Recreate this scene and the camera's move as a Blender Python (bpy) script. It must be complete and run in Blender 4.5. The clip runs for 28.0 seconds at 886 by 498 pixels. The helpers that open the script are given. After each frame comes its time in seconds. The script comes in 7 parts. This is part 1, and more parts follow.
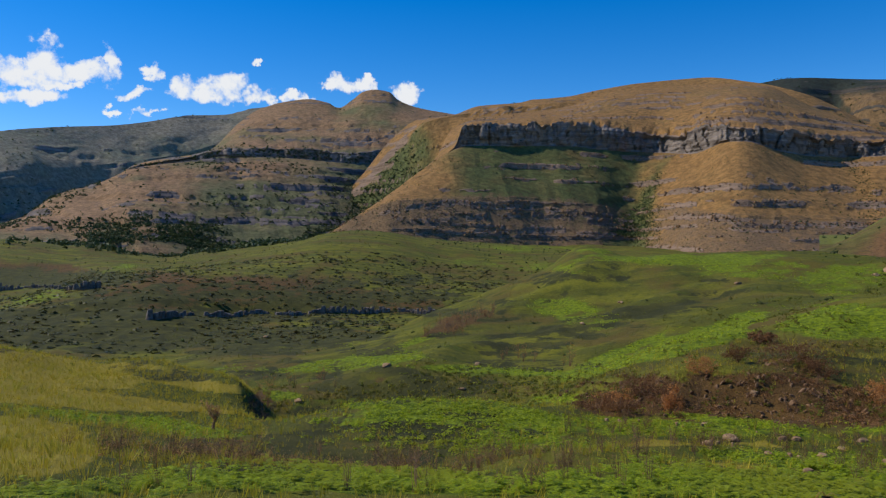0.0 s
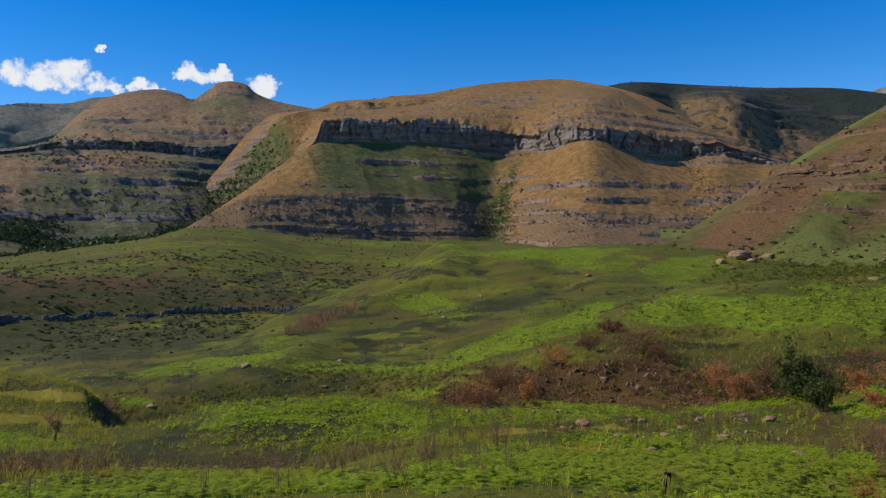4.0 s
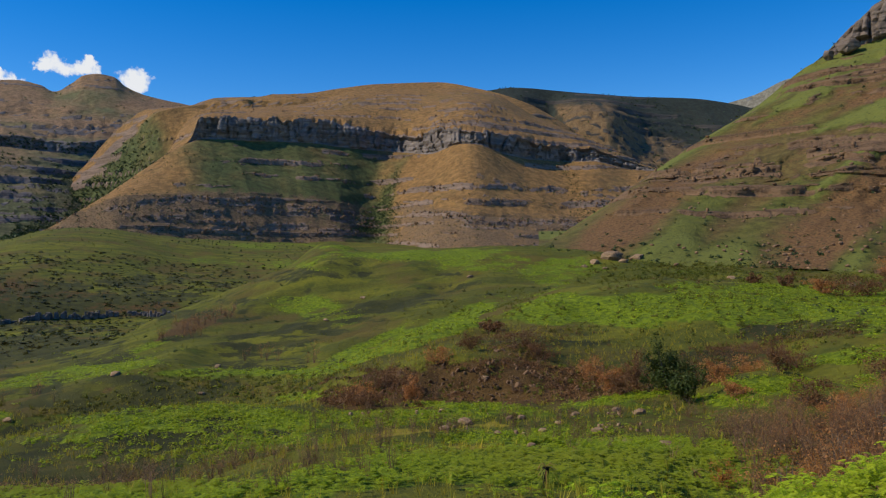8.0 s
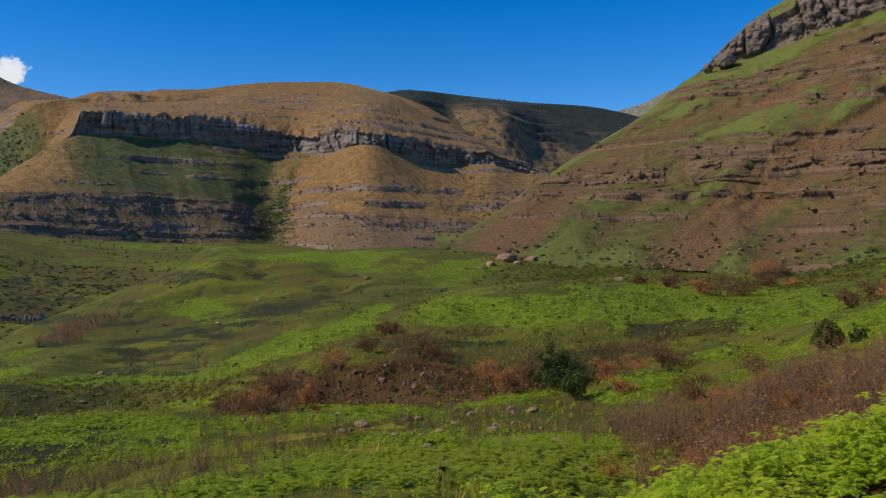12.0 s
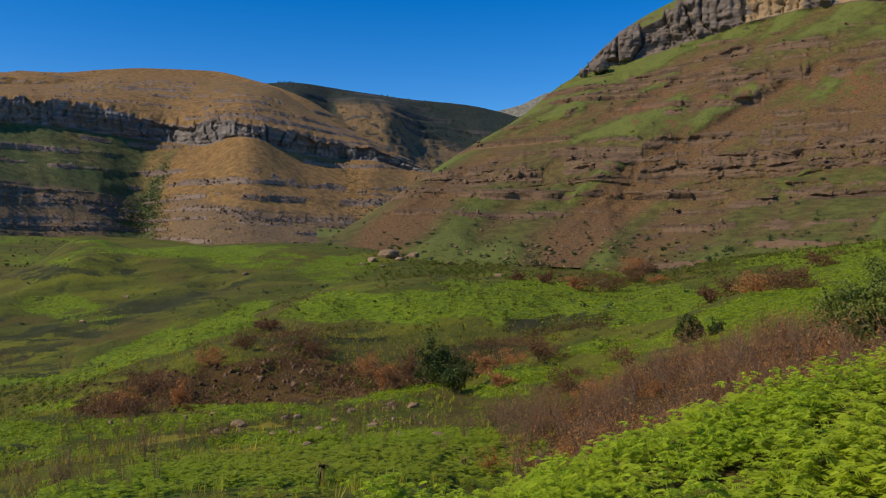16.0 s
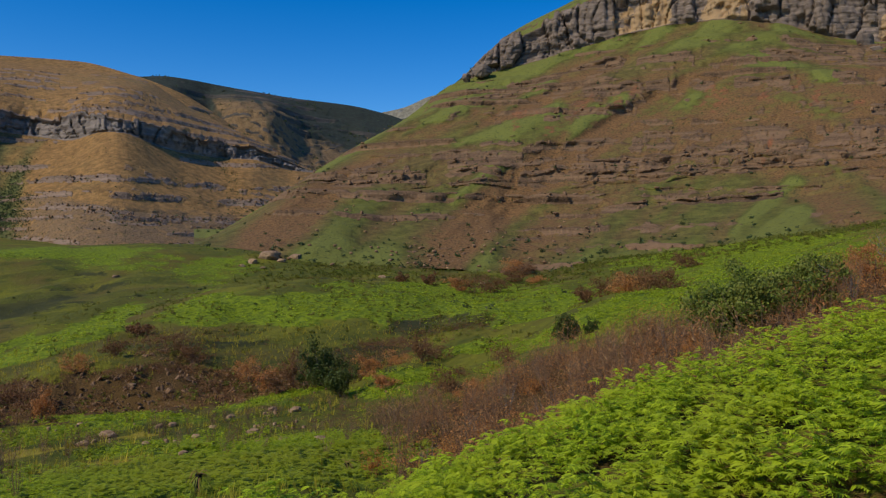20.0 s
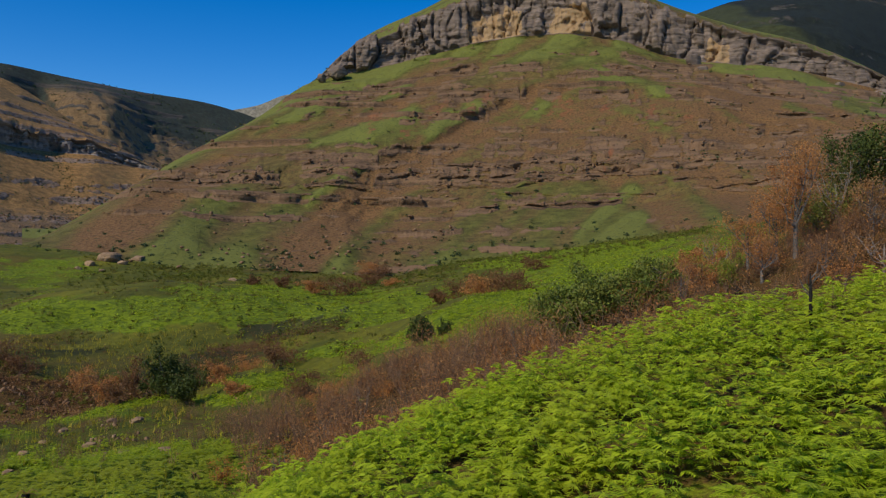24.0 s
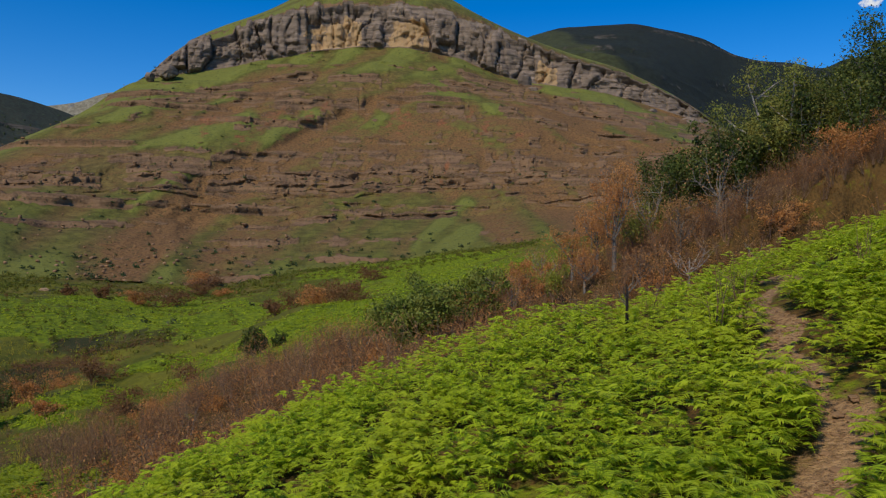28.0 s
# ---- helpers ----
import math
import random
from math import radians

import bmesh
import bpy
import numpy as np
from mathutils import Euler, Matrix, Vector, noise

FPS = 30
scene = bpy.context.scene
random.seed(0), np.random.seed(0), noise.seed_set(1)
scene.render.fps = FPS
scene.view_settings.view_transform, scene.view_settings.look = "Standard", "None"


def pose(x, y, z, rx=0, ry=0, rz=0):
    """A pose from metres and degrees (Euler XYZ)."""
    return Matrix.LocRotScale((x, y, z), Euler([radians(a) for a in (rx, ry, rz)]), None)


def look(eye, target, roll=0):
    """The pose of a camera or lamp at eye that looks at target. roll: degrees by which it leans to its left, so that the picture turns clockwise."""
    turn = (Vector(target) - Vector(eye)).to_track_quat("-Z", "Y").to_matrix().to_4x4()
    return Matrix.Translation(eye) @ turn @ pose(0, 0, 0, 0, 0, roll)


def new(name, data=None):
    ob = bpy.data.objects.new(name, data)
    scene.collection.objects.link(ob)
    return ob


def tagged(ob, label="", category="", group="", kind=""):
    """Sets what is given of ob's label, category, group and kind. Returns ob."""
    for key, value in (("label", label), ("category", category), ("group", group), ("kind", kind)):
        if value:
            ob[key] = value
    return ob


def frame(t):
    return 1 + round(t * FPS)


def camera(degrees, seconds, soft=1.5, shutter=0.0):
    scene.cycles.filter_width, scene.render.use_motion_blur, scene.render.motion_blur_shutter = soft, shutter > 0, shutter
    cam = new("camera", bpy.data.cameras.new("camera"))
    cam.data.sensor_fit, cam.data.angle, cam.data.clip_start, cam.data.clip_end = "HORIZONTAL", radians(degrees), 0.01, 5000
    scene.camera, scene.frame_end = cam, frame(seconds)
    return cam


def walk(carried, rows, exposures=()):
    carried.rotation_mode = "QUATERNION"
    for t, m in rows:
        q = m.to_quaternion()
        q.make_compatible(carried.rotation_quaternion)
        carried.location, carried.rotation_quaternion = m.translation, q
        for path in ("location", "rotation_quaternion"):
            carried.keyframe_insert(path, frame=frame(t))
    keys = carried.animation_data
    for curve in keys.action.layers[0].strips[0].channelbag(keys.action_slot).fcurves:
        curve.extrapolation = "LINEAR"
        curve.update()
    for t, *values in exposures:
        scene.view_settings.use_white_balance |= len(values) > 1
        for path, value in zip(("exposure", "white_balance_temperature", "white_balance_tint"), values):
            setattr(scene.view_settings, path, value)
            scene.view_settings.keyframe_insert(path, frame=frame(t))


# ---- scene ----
# The camera stands on a bracken slope and turns to the right.
# Rows: seconds, heading (degrees clockwise from +y), tilt, lean.
EYE = Vector((0.08, 0.05, 0.0))
TURN = [
    (0, 0.01, 0.39, -0.22), (0.5, 1.36, 0.37, -0.24), (1, 2.72, 0.33, -0.28), (1.5, 4.07, 0.30, -0.35),
    (2, 5.39, 0.24, -0.46), (2.5, 6.71, 0.18, -0.53), (3, 8.01, 0.12, -0.60), (3.5, 9.14, 0.06, -0.69),
    (5.5, 13.86, -0.17, -0.85), (6, 14.97, -0.20, -0.83), (6.5, 16.03, -0.21, -0.81), (7, 17.04, -0.17, -0.82),
    (7.5, 18.03, -0.10, -0.84), (8, 18.99, -0.02, -0.86), (8.5, 19.91, 0.05, -0.89), (9, 20.86, 0.12, -0.87),
    (9.5, 21.79, 0.14, -0.89), (10, 22.76, 0.16, -0.85), (10.5, 23.67, 0.16, -0.92), (11, 24.62, 0.14, -0.87),
    (11.5, 25.60, 0.09, -0.82), (12, 26.63, 0.01, -0.68), (12.5, 27.70, -0.08, -0.60), (14.5, 32.14, -0.30, -0.29),
    (15, 33.25, -0.33, -0.28), (15.5, 34.33, -0.35, -0.25), (16, 35.41, -0.35, -0.20), (16.5, 36.47, -0.32, -0.20),
    (17, 37.53, -0.28, -0.15), (17.5, 38.58, -0.24, -0.09), (18, 39.53, -0.21, -0.11), (18.5, 40.63, -0.21, -0.10),
    (19, 41.73, -0.20, -0.09), (19.5, 42.86, -0.20, -0.07), (20, 44.04, -0.25, -0.03), (20.5, 45.29, -0.28, -0.01),
    (21, 46.59, -0.30, 0.09), (21.5, 47.91, -0.28, 0.18), (23.5, 53.38, -0.10, 0.22), (24, 54.80, -0.05, 0.24),
    (24.5, 56.23, 0.02, 0.28), (25, 57.71, 0.09, 0.30), (25.5, 59.22, 0.20, 0.34), (26, 60.78, 0.35, 0.43),
    (26.5, 62.35, 0.46, 0.54), (27, 63.89, 0.59, 0.66), (27.5, 65.38, 0.72, 0.82), (28, 66.87, 0.83, 0.78),
]


def heading(az, el=0.0):
    a, e = radians(az), radians(el)
    return Vector((math.sin(a) * math.cos(e), math.cos(a) * math.cos(e), math.sin(e)))


cam = camera(59.9, 28.0, soft=1.25)
walk(cam, [(t, look(EYE, EYE + heading(az, el) * 100.0, lean)) for t, az, el, lean in TURN],
     [(0.0, -0.16), (12.0, -0.23), (28.0, -0.33)])

# ---- sky and sun: high afternoon sun from the left ----
SUN_AZ, SUN_EL = -80.0, 43.0
world = bpy.data.worlds.new("sky")
scene.world = world
world.use_nodes = True
wn, wl = world.node_tree.nodes, world.node_tree.links
wn.clear()
sky = wn.new("ShaderNodeTexSky")
sky.sky_type, sky.sun_disc = "NISHITA", False
sky.sun_elevation, sky.sun_rotation = radians(SUN_EL), radians(SUN_AZ)
sky.altitude, sky.air_density, sky.dust_density, sky.ozone_density = 1800.0, 1.0, 0.3, 2.0
back = wn.new("ShaderNodeBackground")
back.inputs["Strength"].default_value = 0.125
wout = wn.new("ShaderNodeOutputWorld")
deep = wn.new("ShaderNodeHueSaturation")
deep.inputs["Saturation"].default_value = 1.5
deep.inputs["Hue"].default_value = 0.509
deep.inputs["Value"].default_value = 1.35
wl.new(sky.outputs[0], deep.inputs["Color"])

# fair-weather clouds low over the ridges: heading, angle up, half width and half height in degrees
CLOUDS = [(-27.3, 12.6, 1.9, 2.0), (-29.2, 12.0, 2.0, 1.3), (-25.0, 12.3, 2.2, 1.0), (-23.6, 12.9, 0.8, 1.6), (-28.6, 10.4, 3.2, 0.75), (-26.4, 11.3, 1.6, 0.5), (-20.9, 12.6, 0.7, 0.65), (-21.9, 11.2, 1.0, 0.5), (-18.6, 11.7, 1.6, 1.1), (-15.6, 12.0, 2.3, 1.2), (-13.4, 11.4, 1.4, 0.8), (-17.2, 11.2, 2.6, 0.8),
          (-7.6, 12.5, 1.3, 0.8), (-5.8, 12.4, 1.2, 0.7), (-3.0, 11.8, 1.5, 0.65), (-13.4, 13.6, 0.8, 0.3), (-22.9, 10.0, 0.8, 0.35), (-20.9, 9.95, 0.9, 0.35), (-10.9, 11.5, 1.2, 0.55), (96.1, 17.1, 0.9, 0.4)]
coord = wn.new("ShaderNodeTexCoord")


def vmath(op, a, b):
    x = wn.new("ShaderNodeVectorMath" if op == "DOT_PRODUCT" else "ShaderNodeMath")
    x.operation = op
    for i, v in enumerate((a, b)):
        if isinstance(v, (int, float, tuple)):
            x.inputs[i].default_value = v
        else:
            wl.new(v, x.inputs[i])
    return x.outputs["Value"]


warp = wn.new("ShaderNodeTexNoise")
warp.inputs["Scale"].default_value, warp.inputs["Detail"].default_value, warp.inputs["Roughness"].default_value = 26.0, 6.0, 0.62
wl.new(coord.outputs["Generated"], warp.inputs["Vector"])
shift = wn.new("ShaderNodeVectorMath")
shift.operation = "MULTIPLY_ADD"
shift.inputs[1].default_value, shift.inputs[2].default_value = (0.075, 0.075, 0.06), (-0.0375, -0.0375, -0.03)
wl.new(warp.outputs["Color"], shift.inputs[0])
moved = wn.new("ShaderNodeVectorMath")
wl.new(coord.outputs["Generated"], moved.inputs[0])
wl.new(shift.outputs[0], moved.inputs[1])
cover = None
for caz, cel, cw, ch in CLOUDS:
    right = tuple(heading(caz + 90) / math.sin(radians(cw)))
    upward = heading(caz, cel + 90) / math.sin(radians(ch))
    u, v = vmath("DOT_PRODUCT", moved.outputs[0], right), vmath("DOT_PRODUCT", moved.outputs[0], tuple(upward))
    d = vmath("SUBTRACT", 1.0, vmath("ADD", vmath("MULTIPLY", u, u), vmath("MULTIPLY", v, v)))
    ahead = vmath("GREATER_THAN", vmath("DOT_PRODUCT", coord.outputs["Generated"], tuple(heading(caz, cel))), 0.0)
    d = vmath("MULTIPLY", vmath("MAXIMUM", d, 0.0), ahead)
    cover = d if cover is None else vmath("MAXIMUM", cover, d)
puff = wn.new("ShaderNodeTexNoise")
puff.inputs["Scale"].default_value, puff.inputs["Detail"].default_value, puff.inputs["Roughness"].default_value = 42.0, 9.0, 0.6
wl.new(coord.outputs["Generated"], puff.inputs["Vector"])
mask = wn.new("ShaderNodeMapRange")
mask.interpolation_type = "SMOOTHSTEP"
mask.inputs["From Min"].default_value, mask.inputs["From Max"].default_value = 0.0, 2.2
ragged = vmath("ADD", vmath("SUBTRACT", vmath("MULTIPLY", cover, 3.0), 0.7), vmath("MULTIPLY", vmath("SUBTRACT", puff.outputs["Fac"], 0.5), 7.5))
wl.new(vmath("MULTIPLY", ragged, vmath("MINIMUM", vmath("MULTIPLY", cover, 3.0), 1.0)), mask.inputs["Value"])
both = wn.new("ShaderNodeMix")
both.data_type = "RGBA"
both.inputs[7].default_value = (7.4, 7.6, 7.9, 1.0)
wl.new(mask.outputs[0], both.inputs[0])
wl.new(deep.outputs[0], both.inputs[6])
wl.new(both.outputs[2], back.inputs["Color"])
wl.new(back.outputs[0], wout.inputs["Surface"])
sun = new("sun", bpy.data.lights.new("sun", "SUN"))
sun.data.energy, sun.data.angle, sun.data.color = 4.0, radians(0.53), (1.0, 0.92, 0.74)
sun.matrix_world = look(heading(SUN_AZ, SUN_EL) * 100.0, (0, 0, 0))


# ---- materials ----
class Nodes:
    """Short hand for building node materials."""

    def __init__(self, name, roughness=0.9):
        self.m = bpy.data.materials.new(name)
        self.m.use_nodes = True
        self.t = self.m.node_tree
        self.n, self.l = self.t.nodes, self.t.links
        self.b = self.n["Principled BSDF"]
        self.b.inputs["Roughness"].default_value = roughness
        self.b.inputs["Specular IOR Level"].default_value = 0.2
        self.pos = self.n.new("ShaderNodeNewGeometry").outputs["Position"]

    def noise(self, scale, detail=4.0, rough=0.55, stretch=None):
        x = self.n.new("ShaderNodeTexNoise")
        x.inputs["Scale"].default_value, x.inputs["Detail"].default_value = scale, detail
        x.inputs["Roughness"].default_value = rough
        src = self.pos
        if stretch:
            v = self.n.new("ShaderNodeVectorMath")
            v.operation = "MULTIPLY"
            v.inputs[1].default_value = stretch
            self.l.new(src, v.inputs[0])
            src = v.outputs[0]
        self.l.new(src, x.inputs["Vector"])
        return x.outputs["Fac"]

    def ramp(self, fac, lo, hi):
        x = self.n.new("ShaderNodeMapRange")
        x.inputs["From Min"].default_value, x.inputs["From Max"].default_value = lo, hi
        x.interpolation_type = "SMOOTHSTEP"
        self.l.new(fac, x.inputs["Value"])
        return x.outputs["Result"]

    def math(self, op, a, b):
        x = self.n.new("ShaderNodeMath")
        x.operation = op
        for i, v in enumerate((a, b)):
            if isinstance(v, (int, float)):
                x.inputs[i].default_value = v
            else:
                self.l.new(v, x.inputs[i])
        return x.outputs[0]

    def mix(self, fac, a, b):
        x = self.n.new("ShaderNodeMix")
        x.data_type = "RGBA"
        for s, v in ((x.inputs[0], fac), (x.inputs[6], a), (x.inputs[7], b)):
            if isinstance(v, tuple):
                s.default_value = (*v, 1.0)
            elif isinstance(v, (int, float)):
                s.default_value = v
            else:
                self.l.new(v, s)
        return x.outputs[2]

    def channels(self, name):
        x = self.n.new("ShaderNodeAttribute")
        x.attribute_name = name
        s = self.n.new("ShaderNodeSeparateColor")
        self.l.new(x.outputs["Color"], s.inputs[0])
        return s.outputs

    def alpha(self, name):
        x = self.n.new("ShaderNodeAttribute")
        x.attribute_name = name
        return x.outputs["Alpha"]

    def random(self, island=False):
        if island:
            return self.n.new("ShaderNodeNewGeometry").outputs["Random Per Island"]
        return self.n.new("ShaderNodeObjectInfo").outputs["Random"]

    def bump(self, height, distance, strength=0.6):
        x = self.n.new("ShaderNodeBump")
        x.inputs["Distance"].default_value, x.inputs["Strength"].default_value = distance, strength
        self.l.new(height, x.inputs["Height"])
        self.l.new(x.outputs[0], self.b.inputs["Normal"])

    def done(self, colour):
        if isinstance(colour, tuple):
            self.b.inputs["Base Color"].default_value = (*colour, 1.0)
        else:
            self.l.new(colour, self.b.inputs["Base Color"])
        return self.m


def slope_material(name, size, dry, green, rock, soil, shrub, scar=None, fresh=None):
    """Grass, rock and soil after the land's own zones; size: metres of the coarse mottling."""
    k = Nodes(name, 0.95)
    z = k.channels("zone")
    coarse, fine, tiny = k.noise(1.0 / size, 5.0), k.noise(5.0 / size, 6.0), k.noise(22.0 / size, 5.0, 0.65)
    beds = k.noise(2.2 / size, 4.0, 0.6, (0.25, 0.25, 4.0))
    g = k.ramp(k.math("ADD", z[1], k.math("MULTIPLY", k.math("SUBTRACT", coarse, 0.5), 0.9)), 0.1, 0.9)
    d2 = k.mix(k.ramp(fine, 0.3, 0.7), dry, tuple(c * 0.55 for c in dry))
    d2 = k.mix(k.math("MULTIPLY", k.ramp(tiny, 0.5, 0.72), 0.45), d2, tuple(c * 0.4 for c in dry))
    g2 = k.mix(k.ramp(fine, 0.3, 0.7), green, tuple(c * 0.55 for c in green))
    if fresh:
        g2 = k.mix(k.ramp(k.math("ADD", z[1], k.math("MULTIPLY", k.math("SUBTRACT", fine, 0.5), 0.5)), 0.75, 1.2), g2, fresh)
    col = k.mix(g, d2, g2)
    soil_b = tuple(c * 0.42 for c in soil)
    s = k.ramp(k.math("ADD", z[2], k.math("MULTIPLY", k.math("SUBTRACT", fine, 0.5), 1.3)), 0.25, 0.85)
    col = k.mix(s, col, k.mix(k.ramp(tiny, 0.35, 0.75), soil, soil_b))
    r = k.ramp(k.math("ADD", z[0], k.math("MULTIPLY", k.math("SUBTRACT", fine, 0.5), 1.1)), 0.38, 0.62)
    r2 = k.mix(k.ramp(beds, 0.35, 0.65), rock, tuple(c * 0.45 for c in rock))
    r2 = k.mix(k.ramp(tiny, 0.45, 0.75), r2, tuple(min(1, c * 1.5) for c in rock))
    col = k.mix(r, col, r2)
    if scar:
        col = k.mix(k.ramp(k.math("ADD", k.alpha("zone"), k.math("MULTIPLY", k.math("SUBTRACT", fine, 0.5), 2.2)), 0.5, 1.2), col, k.mix(k.ramp(tiny, 0.35, 0.7), scar, tuple(c * 0.55 for c in scar)))
    col = k.mix(k.math("MULTIPLY", k.ramp(tiny, 0.46, 0.66), 0.42), col, k.mix(0.55, col, (0.02, 0.02, 0.012)))
    dots = k.ramp(k.noise(14.0 / size, 3.0, 0.5), 0.61, 0.67)
    col = k.mix(k.math("MULTIPLY", dots, 0.7), col, shrub)
    k.bump(k.math("ADD", k.math("ADD", fine, tiny), k.math("MULTIPLY", k.math("MULTIPLY", beds, r), 2.5)), size * 0.05, 0.6)
    return k.done(col)


GOLD = (0.37, 0.20, 0.068)
# greyer and paler than the nearer slopes: distance haze mixed into the colours
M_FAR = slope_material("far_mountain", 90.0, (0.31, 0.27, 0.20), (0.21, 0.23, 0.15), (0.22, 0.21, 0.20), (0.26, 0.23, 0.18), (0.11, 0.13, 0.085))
M_MAIN = slope_material("sandstone_mountain", 60.0, GOLD, (0.125, 0.14, 0.045), (0.28, 0.19, 0.135), (0.25, 0.155, 0.08), (0.045, 0.055, 0.022))
# green tone darkened and greyed: holds the cloud shadow on the ridge top
M_RIDGE_SHADED = slope_material("cloud_shaded_ridge", 60.0, (0.26, 0.16, 0.075), (0.05, 0.058, 0.042), (0.10, 0.085, 0.07), (0.14, 0.09, 0.05), (0.035, 0.045, 0.022))
# grass and green tones both darkened: cloud shadow on the rear hill as colour
M_REAR = slope_material("cloud_shaded_grass_hill", 60.0, (0.062, 0.068, 0.026), (0.022, 0.028, 0.022), (0.10, 0.085, 0.07), (0.10, 0.08, 0.045), (0.035, 0.045, 0.022))
M_NEAR = slope_material("burnt_hillside", 26.0, (0.185, 0.128, 0.038), (0.15, 0.15, 0.028), (0.22, 0.128, 0.068), (0.225, 0.117, 0.045), (0.05, 0.055, 0.02), (0.30, 0.115, 0.05), (0.19, 0.20, 0.04))
M_LEFT = slope_material("stepped_mountain", 70.0, (0.37, 0.22, 0.115), (0.17, 0.17, 0.075), (0.20, 0.165, 0.15), (0.27, 0.17, 0.085), (0.05, 0.055, 0.025))


def cliff_material(name, size, pale, ochre_share, grass):
    """Bedded sandstone: grey, dark run-off streaks, ochre scars where slabs have come away."""
    k = Nodes(name, 0.9)
    broad, streak = k.noise(1.0 / size, 4.0), k.noise(2.6 / size, 5.0, 0.6, (1.0, 1.0, 0.16))
    beds, grain = k.noise(2.0 / size, 5.0, 0.6, (0.2, 0.2, 3.0)), k.noise(12.0 / size, 6.0, 0.7)
    col = k.mix(k.ramp(broad, 0.35, 0.65), pale, tuple(c * 0.68 for c in pale))
    col = k.mix(k.ramp(beds, 0.42, 0.62), col, tuple(c * 0.5 for c in pale))
    ochre = k.ramp(k.math("ADD", k.math("MULTIPLY", k.alpha("zone"), ochre_share), k.noise(1.1 / size, 4.0, 0.55, (1.0, 1.0, 0.6))), 0.72, 0.78)
    col = k.mix(k.math("MULTIPLY", ochre, 0.85), col, k.mix(grain, (0.44, 0.24, 0.09), (0.40, 0.29, 0.16)))
    col = k.mix(k.math("MULTIPLY", k.ramp(streak, 0.54, 0.68), 0.6), col, tuple(c * 0.3 for c in pale))
    col = k.mix(k.math("MULTIPLY", k.ramp(grain, 0.5, 0.75), 0.5), col, tuple(c * 0.4 for c in pale))
    col = k.mix(k.ramp(k.channels("zone")[0], 0.1, 0.45), grass, col)
    k.bump(k.math("ADD", beds, grain), size * 0.06, 0.8)
    return k.done(col)


M_CLIFF = cliff_material("sandstone_cliff", 12.0, (0.27, 0.20, 0.15), 0.36, (0.15, 0.15, 0.035))
M_CLIFF_FAR = cliff_material("far_sandstone_cliff", 40.0, (0.31, 0.25, 0.21), 0.0, (0.33, 0.20, 0.075))


def ground_material():
    k = Nodes("meadow_ground", 0.95)
    z = k.channels("zone")
    band = k.noise(0.05, 4, 0.6, (0.35, 1.6, 1.0))
    c1, c2, c3, c4 = k.noise(0.03, 5), k.noise(0.16, 6), k.noise(1.1, 5, 0.65), k.noise(7.0, 4, 0.65)
    lush = k.mix(k.ramp(c3, 0.40, 0.62), (0.20, 0.25, 0.007), (0.085, 0.122, 0.006))
    olive = k.mix(k.ramp(c3, 0.3, 0.7), (0.115, 0.118, 0.012), (0.07, 0.072, 0.008))
    g = k.ramp(k.math("ADD", z[1], k.math("MULTIPLY", k.math("ADD", k.math("SUBTRACT", c2, 0.5), k.math("MULTIPLY", k.math("SUBTRACT", c3, 0.5), 0.5)), 1.2)), 0.38, 0.6)
    olive = k.mix(k.ramp(band, 0.42, 0.66), olive, k.mix(k.ramp(c3, 0.3, 0.7), (0.205, 0.19, 0.014), (0.135, 0.132, 0.011)))
    olive = k.mix(k.math("MULTIPLY", k.ramp(c1, 0.48, 0.64), 0.8), olive, (0.12, 0.08, 0.018))
    olive = k.mix(k.math("MULTIPLY", k.ramp(c2, 0.52, 0.68), 0.8), olive, (0.055, 0.066, 0.008))
    col = k.mix(g, olive, lush)
    straw = k.ramp(k.math("ADD", k.math("MULTIPLY", c1, 0.5), k.math("MULTIPLY", c2, 0.5)), 0.28, 0.5)
    straw = k.math("MULTIPLY", k.ramp(straw, 0.0, 0.6), k.math("SUBTRACT", 1.0, k.ramp(z[1], 0.0, 0.07)))
    col = k.mix(k.math("MULTIPLY", straw, 0.75), col, (0.36, 0.275, 0.03))
    soil = k.mix(k.ramp(c4, 0.35, 0.65), (0.14, 0.075, 0.02), (0.058, 0.034, 0.011))
    soil = k.mix(k.ramp(c2, 0.45, 0.7), soil, (0.145, 0.078, 0.022))
    s = k.ramp(k.math("ADD", z[2], k.math("MULTIPLY", k.math("SUBTRACT", c3, 0.5), 1.0)), 0.4, 0.65)
    col = k.mix(s, col, soil)
    # heath: dark olive of scrub, also stands for cloud shade on the benches
    heath = k.mix(k.ramp(c2, 0.35, 0.65), (0.078, 0.074, 0.014), (0.042, 0.043, 0.010))
    col = k.mix(k.ramp(k.math("ADD", z[0], k.math("ADD", k.math("MULTIPLY", k.math("SUBTRACT", c2, 0.5), 1.1), k.math("MULTIPLY", k.math("SUBTRACT", c3, 0.5), 0.7))), 0.44, 0.62), col, heath)
    path = k.mix(k.ramp(c4, 0.35, 0.65), (0.42, 0.25, 0.12), (0.24, 0.135, 0.065))
    trod = k.n.new("ShaderNodeAttribute")
    trod.attribute_name = "zone"
    edge = k.math("ADD", k.math("MULTIPLY", k.math("SUBTRACT", c3, 0.5), 0.7), k.math("MULTIPLY", k.math("SUBTRACT", c4, 0.5), 0.8))
    col = k.mix(k.ramp(k.math("ADD", trod.outputs["Alpha"], edge), 0.3, 0.7), col, path)
    k.bump(k.math("ADD", c3, c4), 0.3, 0.7)
    return k.done(col)


M_GROUND = ground_material()


